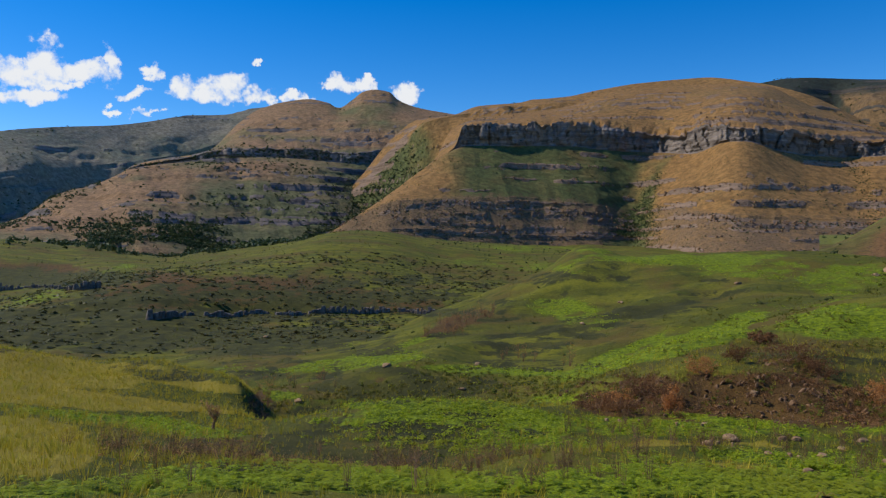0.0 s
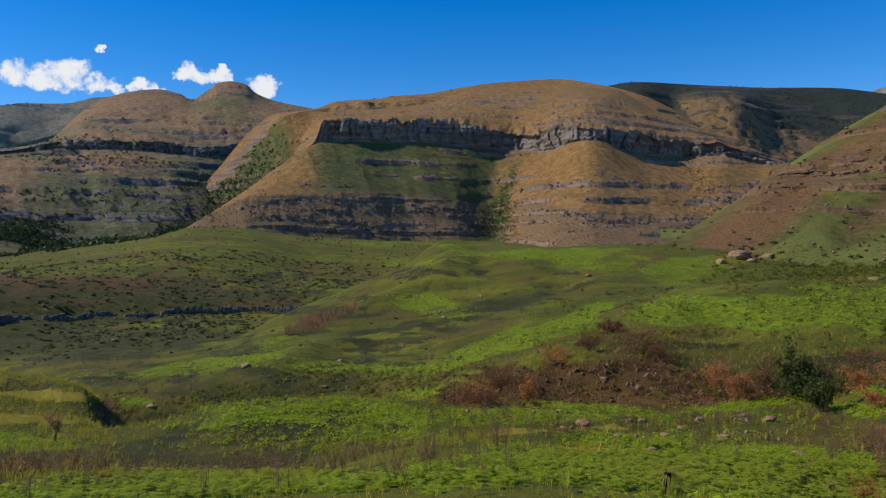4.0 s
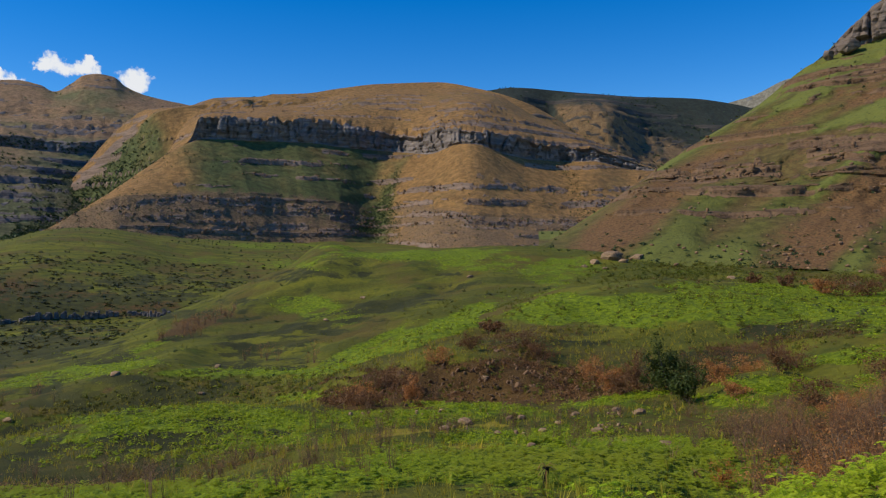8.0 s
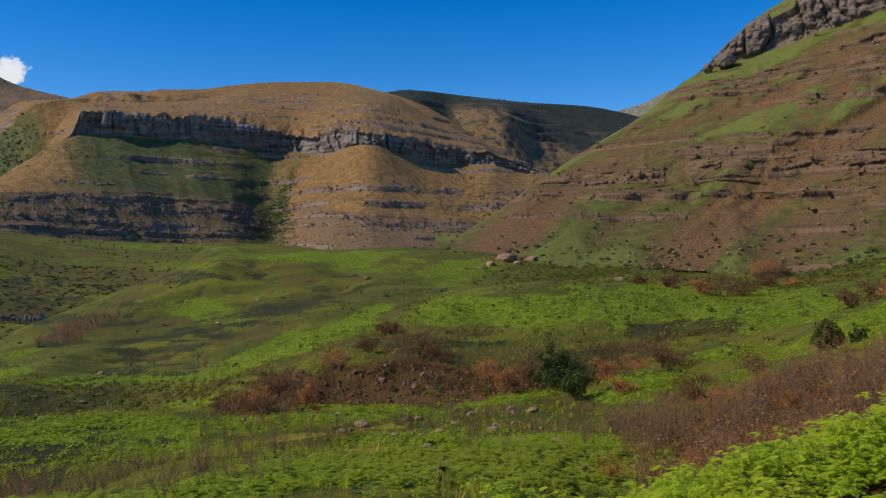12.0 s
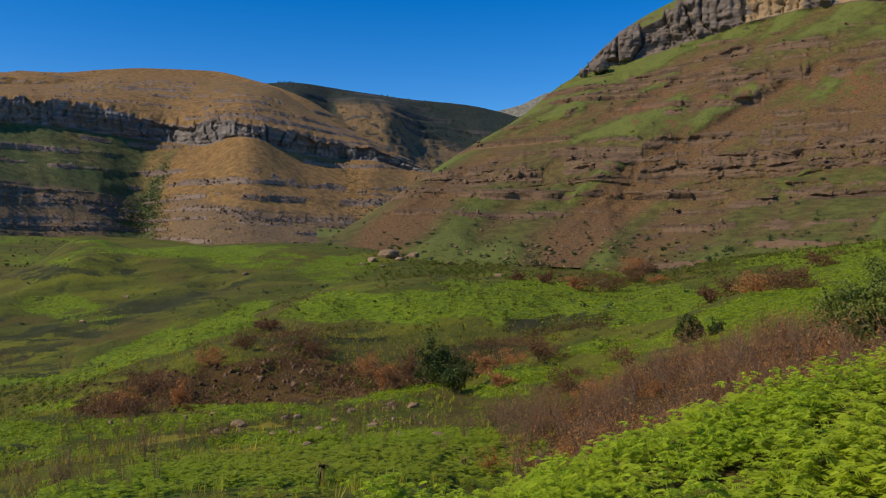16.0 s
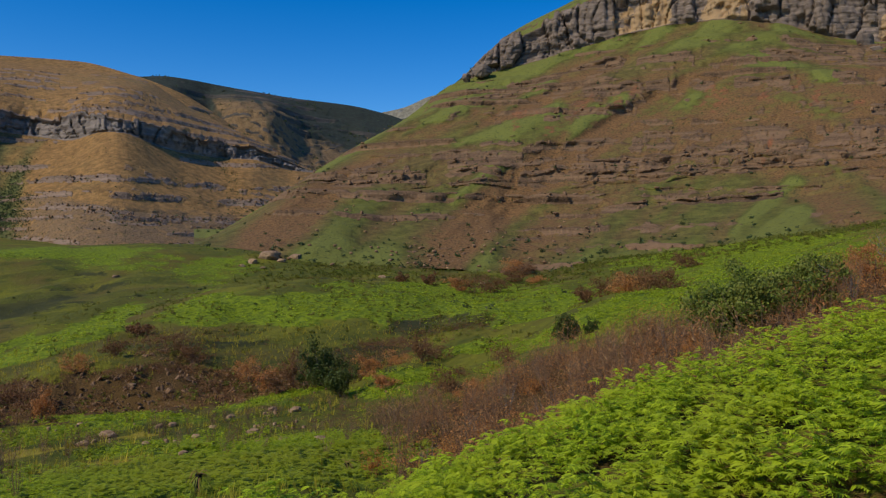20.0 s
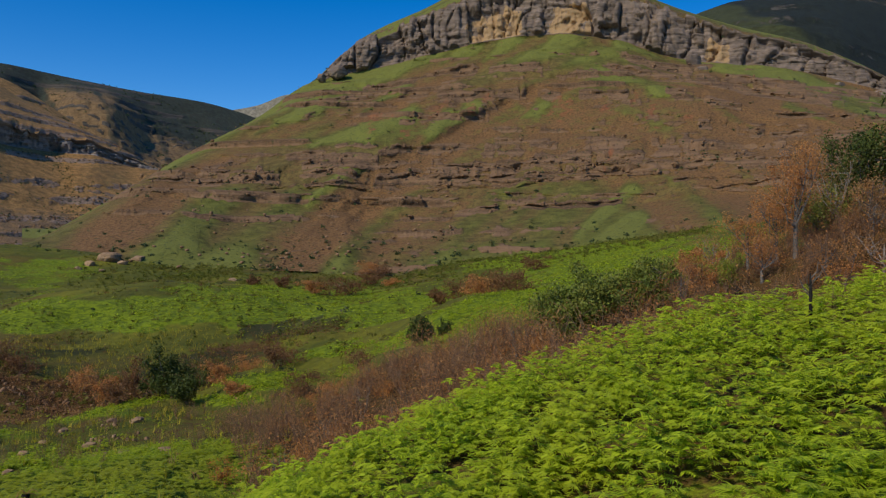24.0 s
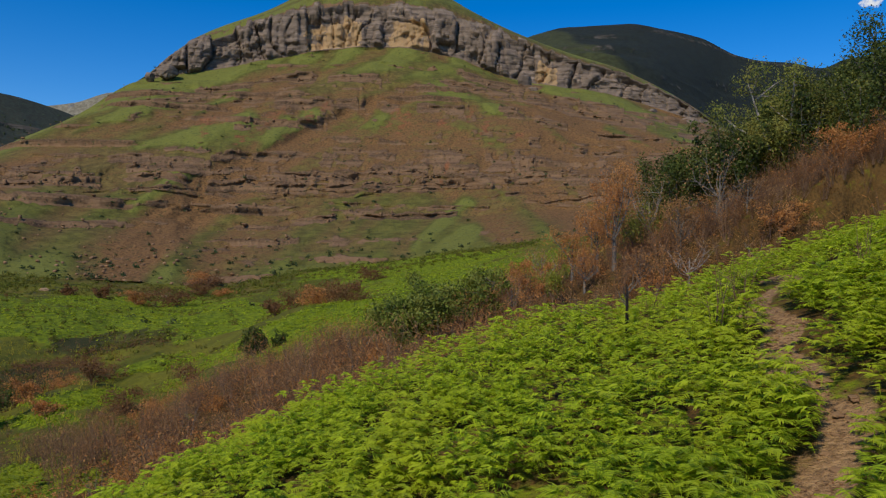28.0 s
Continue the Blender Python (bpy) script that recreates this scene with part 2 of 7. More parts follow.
# ---- plant, wood and stone materials ----
def leaf_material(name, colours, back_light=0.35, size=3.0):
    """Leaves that vary from leaf to leaf and, softly, from place to place."""
    k = Nodes(name, 0.55)
    rnd, place = k.random(True), k.noise(1.0 / size, 3.0)
    col = k.mix(k.ramp(rnd, 0.0, 1.0), colours[0], colours[1])
    col = k.mix(k.ramp(place, 0.42, 0.66), col, colours[2])
    k.done(col)
    tr = k.n.new("ShaderNodeBsdfTranslucent")
    k.l.new(col, tr.inputs["Color"])
    mx = k.n.new("ShaderNodeMixShader")
    mx.inputs[0].default_value = back_light
    out = k.n["Material Output"]
    k.l.new(k.b.outputs[0], mx.inputs[1])
    k.l.new(tr.outputs[0], mx.inputs[2])
    k.l.new(mx.outputs[0], out.inputs["Surface"])
    return k.m


def plain_material(name, a, b, scale, roughness=0.9, bump=0.02):
    k = Nodes(name, roughness)
    f, g = k.noise(scale, 5.0, 0.65), k.noise(scale * 6, 4.0, 0.6)
    k.bump(k.math("ADD", f, g), bump, 0.6)
    col = k.mix(k.ramp(f, 0.35, 0.65), a, b)
    return k.done(k.mix(k.math("MULTIPLY", k.ramp(k.random(), 0, 1), 0.35), col, tuple(c * 0.6 for c in b)))


M_FERN = leaf_material("bracken", ((0.575, 0.67, 0.032), (0.195, 0.30, 0.011), (0.482, 0.55, 0.03)), 0.45, 2.5)
M_FERN_FAR = leaf_material("meadow_bracken", ((0.42, 0.49, 0.02), (0.21, 0.29, 0.014), (0.34, 0.37, 0.022)), 0.45, 12.0)
M_GRASS = leaf_material("tussock_grass", ((0.60, 0.46, 0.05), (0.38, 0.32, 0.035), (0.46, 0.40, 0.04)), 0.35, 9.0)
M_OLIVE = leaf_material("olive_grass", ((0.20, 0.205, 0.026), (0.13, 0.145, 0.018), (0.19, 0.165, 0.03)), 0.4, 14.0)
M_RUST = leaf_material("scorched_leaves", ((0.62, 0.27, 0.085), (0.40, 0.17, 0.055), (0.56, 0.26, 0.08)), 0.4, 4.0)
M_DARKRED = leaf_material("charred_red_leaves", ((0.26, 0.12, 0.045), (0.14, 0.07, 0.03), (0.22, 0.105, 0.042)), 0.3, 4.0)
M_ORANGE = leaf_material("orange_dead_leaves", ((0.62, 0.27, 0.06), (0.44, 0.17, 0.045), (0.56, 0.25, 0.06)), 0.4, 2.0)
M_DRY = leaf_material("dry_twigs", ((0.48, 0.27, 0.11), (0.32, 0.18, 0.075), (0.48, 0.25, 0.095)), 0.4, 5.0)
# dark olive leaves: front scrub, and bench tufts that stand for cloud shade
M_SHADE_SCRUB_LEAF = leaf_material("shade_scrub_leaves", ((0.085, 0.088, 0.02), (0.052, 0.057, 0.014), (0.095, 0.082, 0.023)), 0.25, 60.0)
M_SHRUB = leaf_material("dark_shrub_leaves", ((0.06, 0.09, 0.028), (0.036, 0.06, 0.02), (0.08, 0.095, 0.03)), 0.25, 30.0)
M_TREE = leaf_material("tree_leaves", ((0.10, 0.125, 0.022), (0.045, 0.07, 0.015), (0.12, 0.13, 0.03)), 0.35, 2.0)
M_TREE_PALE = leaf_material("olive_tree_leaves", ((0.30, 0.30, 0.055), (0.15, 0.165, 0.03), (0.30, 0.27, 0.06)), 0.35, 2.0)
M_BUSH = leaf_material("glossy_bush_leaves", ((0.24, 0.28, 0.045), (0.085, 0.12, 0.02), (0.26, 0.27, 0.05)), 0.35, 1.5)
M_YELLOW = leaf_material("fresh_yellow_leaves", ((0.32, 0.33, 0.03), (0.20, 0.24, 0.03), (0.26, 0.25, 0.04)), 0.35, 2.0)
M_STEM = plain_material("fern_stalk", (0.16, 0.13, 0.05), (0.20, 0.09, 0.04), 9.0)
M_CHAR = plain_material("charred_wood", (0.34, 0.20, 0.115), (0.16, 0.095, 0.06), 12.0)
M_BARK = plain_material("grey_bark", (0.24, 0.21, 0.18), (0.10, 0.085, 0.07), 7.0)
M_PALE_BARK = plain_material("pale_bark", (0.46, 0.41, 0.36), (0.24, 0.20, 0.17), 5.0)
M_STONE = plain_material("pale_boulder", (0.46, 0.30, 0.165), (0.25, 0.15, 0.08), 1.6, bump=0.06)
M_DARKSTONE = plain_material("dark_rock", (0.27, 0.215, 0.175), (0.125, 0.10, 0.085), 0.6, bump=0.15)
M_REDSTONE = plain_material("brown_ledge_rock", (0.34, 0.20, 0.105), (0.17, 0.095, 0.05), 0.5, bump=0.15)
M_LITTER = leaf_material("fallen_leaves", ((0.30, 0.12, 0.04), (0.20, 0.10, 0.05), (0.24, 0.13, 0.06)), 0.1, 1.0)


# ---- numeric helpers ----
def lattice(i, j, k, s):
    h = (i * 374761393 + j * 668265263 + k * 2147483647 + s * 974634777) & 0xFFFFFFFF
    h = ((h ^ (h >> 13)) * 1274126177) & 0xFFFFFFFF
    return ((h ^ (h >> 16)) & 0xFFFF) / 65535.0


def vnoise(x, y, z, s=0):
    """Smooth value noise, 0 to 1."""
    x, y, z = np.broadcast_arrays(*(np.asarray(v, float) for v in (x, y, z)))
    i, j, k = (np.floor(v).astype(np.int64) for v in (x, y, z))
    u, v, w = x - i, y - j, z - k
    u, v, w = (q * q * (3 - 2 * q) for q in (u, v, w))
    out = 0.0
    for a in (0, 1):
        for b in (0, 1):
            for c in (0, 1):
                out = out + lattice(i + a, j + b, k + c, s) * (u if a else 1 - u) * (v if b else 1 - v) * (w if c else 1 - w)
    return out


def fbm(x, y, z, octaves=4, s=0, gain=0.5):
    """Layered noise, about -1 to 1."""
    out, amp, tot, f = 0.0, 1.0, 0.0, 1.0
    for o in range(octaves):
        out = out + amp * (2 * vnoise(np.asarray(x) * f + 17.3 * o, np.asarray(y) * f + 5.1 * o, np.asarray(z) * f, s + o) - 1)
        tot, amp, f = tot + amp, amp * gain, f * 2.03
    return out / tot * 1.6


def smooth(lo, hi, v):
    q = np.clip((v - lo) / (hi - lo), 0, 1)
    return q * q * (3 - 2 * q)


def pchip(xs, ys, x):
    """Monotone cubic through knots; ys may hold many columns (knots first)."""
    xs, ys = np.asarray(xs, float), np.asarray(ys, float)
    h = np.diff(xs)
    hh = h.reshape(-1, *([1] * (ys.ndim - 1)))
    d = np.diff(ys, axis=0) / hh
    m = np.zeros_like(ys)
    same = d[:-1] * d[1:] > 0
    a, b = d[:-1], d[1:]
    m[1:-1] = np.where(same, 2 * a * b / np.where(same, a + b, 1), 0)
    m[0], m[-1] = d[0], d[-1]
    x = np.clip(x, xs[0], xs[-1])
    i = np.clip(np.searchsorted(xs, x) - 1, 0, len(h) - 1)
    t = ((x - xs[i]) / h[i]).reshape(-1, *([1] * (ys.ndim - 1)))
    H = hh[i]
    return ((2 * t**3 - 3 * t**2 + 1) * ys[i] + (t**3 - 2 * t**2 + t) * H * m[i]
            + (-2 * t**3 + 3 * t**2) * ys[i + 1] + (t**3 - t**2) * H * m[i + 1])


def sheet(name, P, zone, material, parent=None, wrap=False):
    """A grid of points (rows, columns, 3) as one mesh, with its zones of rock, green and soil."""
    nr, nc = P.shape[:2]
    idx = np.arange(nr * nc).reshape(nr, nc)
    if wrap:
        idx = np.concatenate([idx, idx[:, :1]], 1)
    q = np.stack([idx[:-1, :-1], idx[:-1, 1:], idx[1:, 1:], idx[1:, :-1]], -1).reshape(-1, 4)
    me = bpy.data.meshes.new(name)
    me.vertices.add(nr * nc)
    me.vertices.foreach_set("co", P.reshape(-1).astype(np.float32))
    me.loops.add(q.size)
    me.loops.foreach_set("vertex_index", q.reshape(-1).astype(np.int32))
    me.polygons.add(len(q))
    me.polygons.foreach_set("loop_start", (np.arange(len(q)) * 4).astype(np.int32))
    me.polygons.foreach_set("use_smooth", np.ones(len(q), bool))
    me.update(calc_edges=True)
    if zone is not None:
        at = me.color_attributes.new("zone", "FLOAT_COLOR", "POINT")
        c = np.clip(zone, 0, 1).reshape(nr * nc, -1)
        c = c if c.shape[1] == 4 else np.concatenate([c, np.zeros((nr * nc, 1))], 1)
        at.data.foreach_set("color", c.reshape(-1).astype(np.float32))
    me.materials.append(material)
    ob = new(name, me)
    ob.parent = parent
    return ob


# ---- the ground: one sheet from the camera's feet to the horizon ----
COLUMNS = [-36, -28, -22, -16, -12, -8, -4, 0, 5, 10, 15, 20, 25, 30, 35, 40, 45, 50, 56, 62, 68, 74, 80, 88, 97, 106, 160, 210, 270]
# distance of the ring and the angle (degrees) at which its ground lies below or above the eye, heading by heading
FERN_EDGE = [18, 18, 18, 18, 18, 18, 18, 18, 18, 18, 18, 18, 18, 18, 18, 19, 20.5, 22, 24, 26, 28, 31, 33, 37, 42, 46, 20, 18, 18]
FERN_DROP = [-20, -20, -20.5, -20.5, -20.5, -20.5, -20.5, -20.5, -20.5, -20.5, -20.5, -20.5, -20.5, -20.5, -20.5, -19.6, -17.6, -15, -12, -9.5, -7, -5.0, -4.0, -0.9, 2.1, 5.6, 9, 2, -12]
# crest lines and hollows from near to far: heading, angle above the eye, distance
RIDGES = []
RIDGES.append([(-31.8, -12.25, 38), (-26.7, -13.11, 38), (-20.7, -14.34, 38), (-15.8, -14.52, 38), (-11, -15.18, 39), (-6.1, -15.76, 39), (-0.1, -16.22, 40), (4.2, -15.71, 40), (7.8, -15.09, 41), (12.7, -14.8, 41), (18.8, -14.88, 41), (27.8, -15.07, 40), (33.8, -15.11, 38)])  # front crest
RIDGES.append([(-31.8, -11.4, 50), (-26.7, -12.28, 50), (-20.7, -13.43, 50), (-15.8, -14.63, 48), (-11, -15.33, 48), (-6.1, -15.97, 48), (-0.1, -15.92, 48), (4.2, -15.33, 48), (7.8, -14.7, 50), (12.7, -14.26, 50), (18.8, -14.21, 50), (27.8, -14.35, 50), (39.6, -13.65, 50), (50, -11.5, 50), (56, -9, 50), (62, -7, 50), (68, -4.8, 50), (74, -2.8, 50), (80, -0.4, 50), (88, 3.2, 50), (97, 7, 50), (106, 9.5, 50), (160, 12, 50), (210, 4, 50), (270, -9, 50)])  # hollow
RIDGES.append([(-31.8, -10.19, 60), (-26.7, -11.03, 60), (-20.7, -12.29, 60), (-15.8, -13.05, 60), (-11.8, -13.74, 58), (-7.7, -14.28, 57), (-3.6, -14.31, 57), (1.9, -14.37, 57), (6.9, -14.04, 57), (11.4, -13.76, 58), (18.8, -13.54, 62), (27.8, -13.75, 62), (39.6, -12.62, 65), (46.4, -12.37, 65), (50, -8, 70), (56, -6.6, 70), (62, -5.2, 70), (68, -3.5, 70), (74, -1.6, 70), (80, 0.8, 70), (88, 4.8, 70), (97, 8.3, 70), (106, 10.5, 70), (160, 13, 70), (210, 5, 70), (270, -8, 70)])  # mound foot
RIDGES.append([(-31.8, -8.8, 80), (-26.7, -9.75, 80), (-20.7, -10.97, 78), (-15.8, -11.69, 76), (-12.2, -11.97, 74), (-9, -11.65, 73), (-6.5, -11.2, 73), (-3.6, -10.85, 74), (0.6, -10.66, 75), (3.2, -10.84, 76), (6.5, -11.16, 76), (9, -11.14, 77), (11.4, -11.43, 77), (16.9, -11.47, 76), (19.5, -11.41, 77), (21.8, -11.65, 76), (24.9, -11.46, 77), (27.8, -11.57, 77), (31.1, -10.81, 80), (33.9, -10.47, 82), (36.9, -10.6, 82), (40.3, -9.15, 83), (42.8, -8.9, 84), (45.2, -9.36, 82), (48.5, -9.6, 80), (56, -5.9, 80), (62, -4.2, 80), (68, -2.7, 80), (74, -1, 80), (80, 1.4, 80), (88, 5.3, 80), (97, 8.7, 80), (106, 11, 80), (160, 13, 80), (210, 5, 80), (270, -7, 80)])  # mound crest
RIDGES.append([(-31.8, -7.42, 95), (-26.7, -8.64, 92), (-20.7, -9.65, 90), (-15.8, -10.6, 88), (-12.6, -12.23, 84), (-9, -12.28, 85), (-3.6, -11.78, 86), (0.6, -11.54, 87), (6.5, -11.85, 86), (10.6, -11.75, 83), (16.9, -11.37, 82), (19.5, -11.29, 83), (21.8, -11.53, 82), (24.9, -11.34, 83), (27.8, -11.47, 83), (31.1, -10.91, 87), (33.9, -10.55, 89), (36.9, -10.71, 90), (40.3, -9.63, 92), (44.4, -9.37, 91), (48.5, -8.57, 90), (56, -5.3, 90), (62, -3.5, 90), (68, -2, 90), (74, -0.5, 90), (80, 1.7, 90), (88, 5.5, 90), (97, 8.9, 90), (106, 11.5, 90), (160, 13, 90), (210, 6, 90), (270, -6.5, 90)])  # behind mound
RIDGES.append([(-31.8, -5.47, 110), (-29.9, -5.82, 112), (-28, -6.37, 114), (-26.3, -6.91, 116), (-23.6, -7.35, 118), (-20, -7.48, 112), (-18.1, -8.06, 106), (-16.2, -8.35, 101), (-15.2, -8.75, 99), (-14.6, -9.15, 98), (-14, -10.6, 98), (-13.3, -11.9, 99), (-12.2, -12.1, 103), (-11, -12, 105), (-9, -11.72, 108), (-3.6, -11.36, 110), (0.6, -11.02, 110), (4.8, -10.96, 108), (7.3, -10.7, 104), (10.6, -9.85, 98), (15, -8.74, 95), (17.3, -8.16, 94), (21.8, -8.04, 94), (30.3, -8.84, 98), (35.2, -8.67, 100), (39.8, -8.44, 101), (44.4, -7.95, 100), (46.9, -7.34, 102), (49.7, -6.9, 104), (56, -4.5, 110), (62, -2.8, 110), (68, -1.5, 110), (74, -0.2, 110), (80, 1.6, 110), (88, 5.2, 110), (97, 8.8, 110), (106, 11.5, 110), (160, 13, 110), (210, 6, 110), (270, -6, 110)])  # gully and bank
RIDGES.append([(-31.8, -6.71, 150), (-26.7, -7.72, 150), (-20, -8.39, 145), (-15.8, -9.51, 132), (-12.6, -9.74, 125), (-9.4, -9.38, 125), (-6.1, -8.51, 128), (-3.6, -8.12, 130), (-1.9, -7.97, 130), (0.6, -8.25, 130), (4, -8.56, 130), (7.3, -8.48, 130), (10.6, -7.88, 132), (13, -7.1, 136), (15.4, -6.68, 145), (17, -6.13, 143), (18.9, -5.81, 151), (23.8, -4.25, 160), (28, -3.18, 165), (34.8, -2.55, 168), (39.4, -2.92, 163), (41.9, -3.71, 152), (43.6, -4.69, 136), (46.1, -4.48, 131), (48.5, -4.27, 133), (56, -3.6, 150), (62, -2.9, 150), (68, -1.2, 150), (74, 0, 150), (80, 1.2, 150), (88, 4, 150), (97, 8, 150), (106, 11, 150), (160, 13, 150), (210, 6, 150), (270, -6, 150)])  # spur crest
RIDGES.append([(-31.8, -7.14, 180), (-26.7, -7.97, 179), (-20, -8.72, 168), (-15.8, -9.58, 153), (-12.6, -9.86, 146), (-9.4, -9.57, 143), (-6.1, -8.85, 145), (-1.9, -8.4, 146), (4, -8.84, 146), (7.3, -8.75, 146), (10.6, -8.13, 148), (13, -7.42, 153), (15.4, -6.79, 159), (17, -6.35, 162), (18.9, -5.86, 166), (23.8, -4.31, 178), (28, -3.36, 185), (34.8, -2.78, 189), (39.4, -3.08, 187), (41.9, -3.46, 179), (43.6, -3.9, 169), (46.1, -4.46, 152), (48.5, -4.45, 149), (56, -3, 210), (62, -1.6, 210), (68, -0.6, 210), (74, 0.9, 210), (80, 1.8, 210), (88, 4, 210), (97, 8, 210), (106, 11, 210), (160, 12, 210), (210, 6, 210), (270, -6, 210)])  # behind spur
RIDGES.append([(-31.8, -6.77, 232), (-26.7, -7.3, 237), (-20, -7.62, 229), (-18.1, -7.51, 224), (-15.8, -7.44, 215), (-12.6, -7.64, 203), (-9.4, -7.58, 196), (-6.1, -7.16, 196), (-1.9, -6.43, 200), (4, -5.77, 205), (7.4, -5.48, 209), (10.6, -5.11, 211), (17, -3.92, 219), (18.9, -3.58, 224), (22.6, -2.95, 228), (28, -2.71, 238), (34.8, -2.53, 240), (39.4, -2.64, 240), (43.6, -2.98, 239), (48.5, -3.43, 236), (56, -1.1, 280), (62, -0.4, 280), (68, 0.6, 280), (74, 1.4, 280), (80, 2, 280), (88, 3.5, 280), (97, 7, 280), (106, 9, 280), (160, 10, 280), (210, 5, 280), (270, -6, 280)])  # valley floor
RIDGES.append([(-31.8, -6.4, 300), (-26.7, -6.99, 299), (-20, -7.38, 279), (-18.1, -7.16, 261), (-15.8, -6.9, 250), (-12.6, -7.13, 241), (-9.4, -6.84, 240), (-6.1, -6.36, 245), (-4, -5.82, 251), (-1, -4.47, 270), (0.7, -3.89, 280), (2.8, -3.06, 290), (5.1, -2.11, 300), (7.4, -1.21, 311), (10.5, 0.54, 334), (13.5, -0.17, 326), (17, 0.05, 330), (21.9, 0.08, 335), (30, 0.08, 340), (35, -0.49, 340), (40, -0.8, 340), (45, -0.99, 340), (50, -1, 340), (56, -1, 340), (62, -0.6, 340), (68, 0, 340), (74, 0.5, 340), (80, 1, 340), (88, 2, 340), (97, 4, 340), (106, 6, 340), (160, 8, 340), (210, 4, 340), (270, -6, 340)])  # rise crest
RIDGES.append([(-31.8, -6.57, 359), (-20, -7.48, 344), (-15.8, -7.31, 331), (-9.4, -7.2, 322), (-4, -6.3, 333), (-1, -5.23, 351), (2.8, -3.79, 377), (5.1, -3.03, 388), (11.1, -1.77, 400), (17, -1.3, 410), (25.4, -1.33, 419), (30, -1.84, 420), (35, -1.56, 420), (40, -1.5, 420), (45, -1.5, 420), (50, -1.5, 420), (56, -1.5, 420), (62, -1.2, 420), (68, -1, 420), (74, -1, 420), (80, -1, 420), (88, 0, 420), (97, 2, 420), (106, 4, 420), (160, 6, 420), (210, 3, 420), (270, -5, 420)])  # behind rise
RIDGES.append([(-31.8, -4.15, 500), (-29.9, -4.09, 500), (-25, -3.78, 505), (-20.7, -3.53, 510), (-17.7, -3.92, 515), (-13.8, -4.32, 520), (-9.8, -4.31, 520), (-3.5, -4.57, 525), (0, -4.35, 530), (2.8, -4, 540), (9, -3.36, 559), (30, -2.01, 520), (35, -2, 520), (40, -2, 520), (45, -2, 520), (50, -2, 520), (56, -2, 520), (62, -2, 520), (68, -2, 520), (74, -2, 520), (80, -2, 520), (88, -1, 520), (97, 0, 520), (106, 2, 520), (160, 4, 520), (210, 2, 520), (270, -4, 520)])  # ledge foot
RIDGES.append([(-31.8, -3.9, 508), (-29.9, -3.84, 508), (-25, -3.34, 513), (-20.7, -3.13, 518), (-17.7, -3.33, 523), (-13.8, -3.64, 528), (-9.8, -3.84, 528), (-3.5, -4.15, 532), (0, -4.01, 537), (2.8, -3.69, 547), (9, -3.02, 566), (30, -2.01, 545), (35, -2, 545), (40, -2, 545), (45, -2, 545), (50, -2, 545), (56, -2, 545), (62, -2, 545), (68, -2, 545), (74, -2, 545), (80, -2, 545), (88, -1, 545), (97, 0, 545), (106, 2, 545), (160, 4, 545), (210, 2, 545), (270, -4, 545)])  # ledge top
RIDGES.append([(-31.8, -3.33, 572), (-29.9, -3.07, 581), (-28, -2.59, 599), (-25.7, -1.91, 614), (-23.2, -1.54, 625), (-20.7, -1.34, 630), (-17.7, -1.22, 635), (-13.8, -1.25, 640), (-9.8, -1.4, 640), (-3.5, -1.67, 650), (0, -1.96, 660), (4.9, -2.06, 680), (9, -1.51, 699), (30, -1.2, 680), (35, -1.2, 680), (40, -1.2, 680), (45, -1.2, 680), (50, -1.2, 680), (56, -1.2, 680), (62, -1.2, 680), (68, -1.2, 680), (74, -1.2, 680), (80, -1.2, 680), (88, -1, 680), (97, 0, 680), (106, 1, 680), (160, 3, 680), (210, 1, 680), (270, -3, 680)])  # bench edge
RIDGES.append([(-31.8, -3.37, 682), (-29.9, -2.97, 692), (-28, -2.38, 720), (-25.7, -1.59, 761), (-24.3, -1.1, 788), (-21.8, -0.75, 820), (-19.6, -0.62, 851), (-16.9, -0.36, 899), (-15, -0.04, 930), (-12.6, 0.48, 971), (-10.2, 1.09, 1022), (-8.1, 1.63, 1076), (-6, 1.79, 1098), (0, 1.07, 1089), (4.9, 0.62, 1051), (9, 0.19, 1030), (13.1, -0.11, 1020), (30, -0.5, 1000), (35, -0.5, 1000), (40, -0.5, 1000), (45, -0.5, 1000), (50, -0.5, 1000), (56, -0.5, 1000), (62, -0.5, 1000), (68, -0.5, 1000), (74, -0.5, 1000), (80, -0.5, 1000), (88, 0, 1000), (97, 0, 1000), (106, 1, 1000), (160, 2, 1000), (210, 1, 1000), (270, -2, 1000)])  # bench crest
RIDGES.append([(-31.8, 1.05, 1250), (-29.9, 1.02, 1250), (-28, 0.93, 1250), (-25.7, 0.78, 1250), (-23.2, 0.44, 1247), (-21.8, 0.05, 1235), (-19.6, -0.17, 1252), (-16.9, 0.27, 1301), (-12.6, 0.85, 1398), (-3.5, 0.87, 1498), (9, 0.6, 1500), (30, 0.01, 1500), (35, 0, 1500), (40, 0, 1500), (45, 0, 1500), (50, 0, 1500), (56, 0, 1500), (62, 0, 1500), (68, 0, 1500), (74, 0, 1500), (80, 0, 1500), (88, 0, 1500), (97, 0, 1500), (106, 1, 1500), (160, 2, 1500), (210, 1, 1500), (270, -1, 1500)])  # far bench


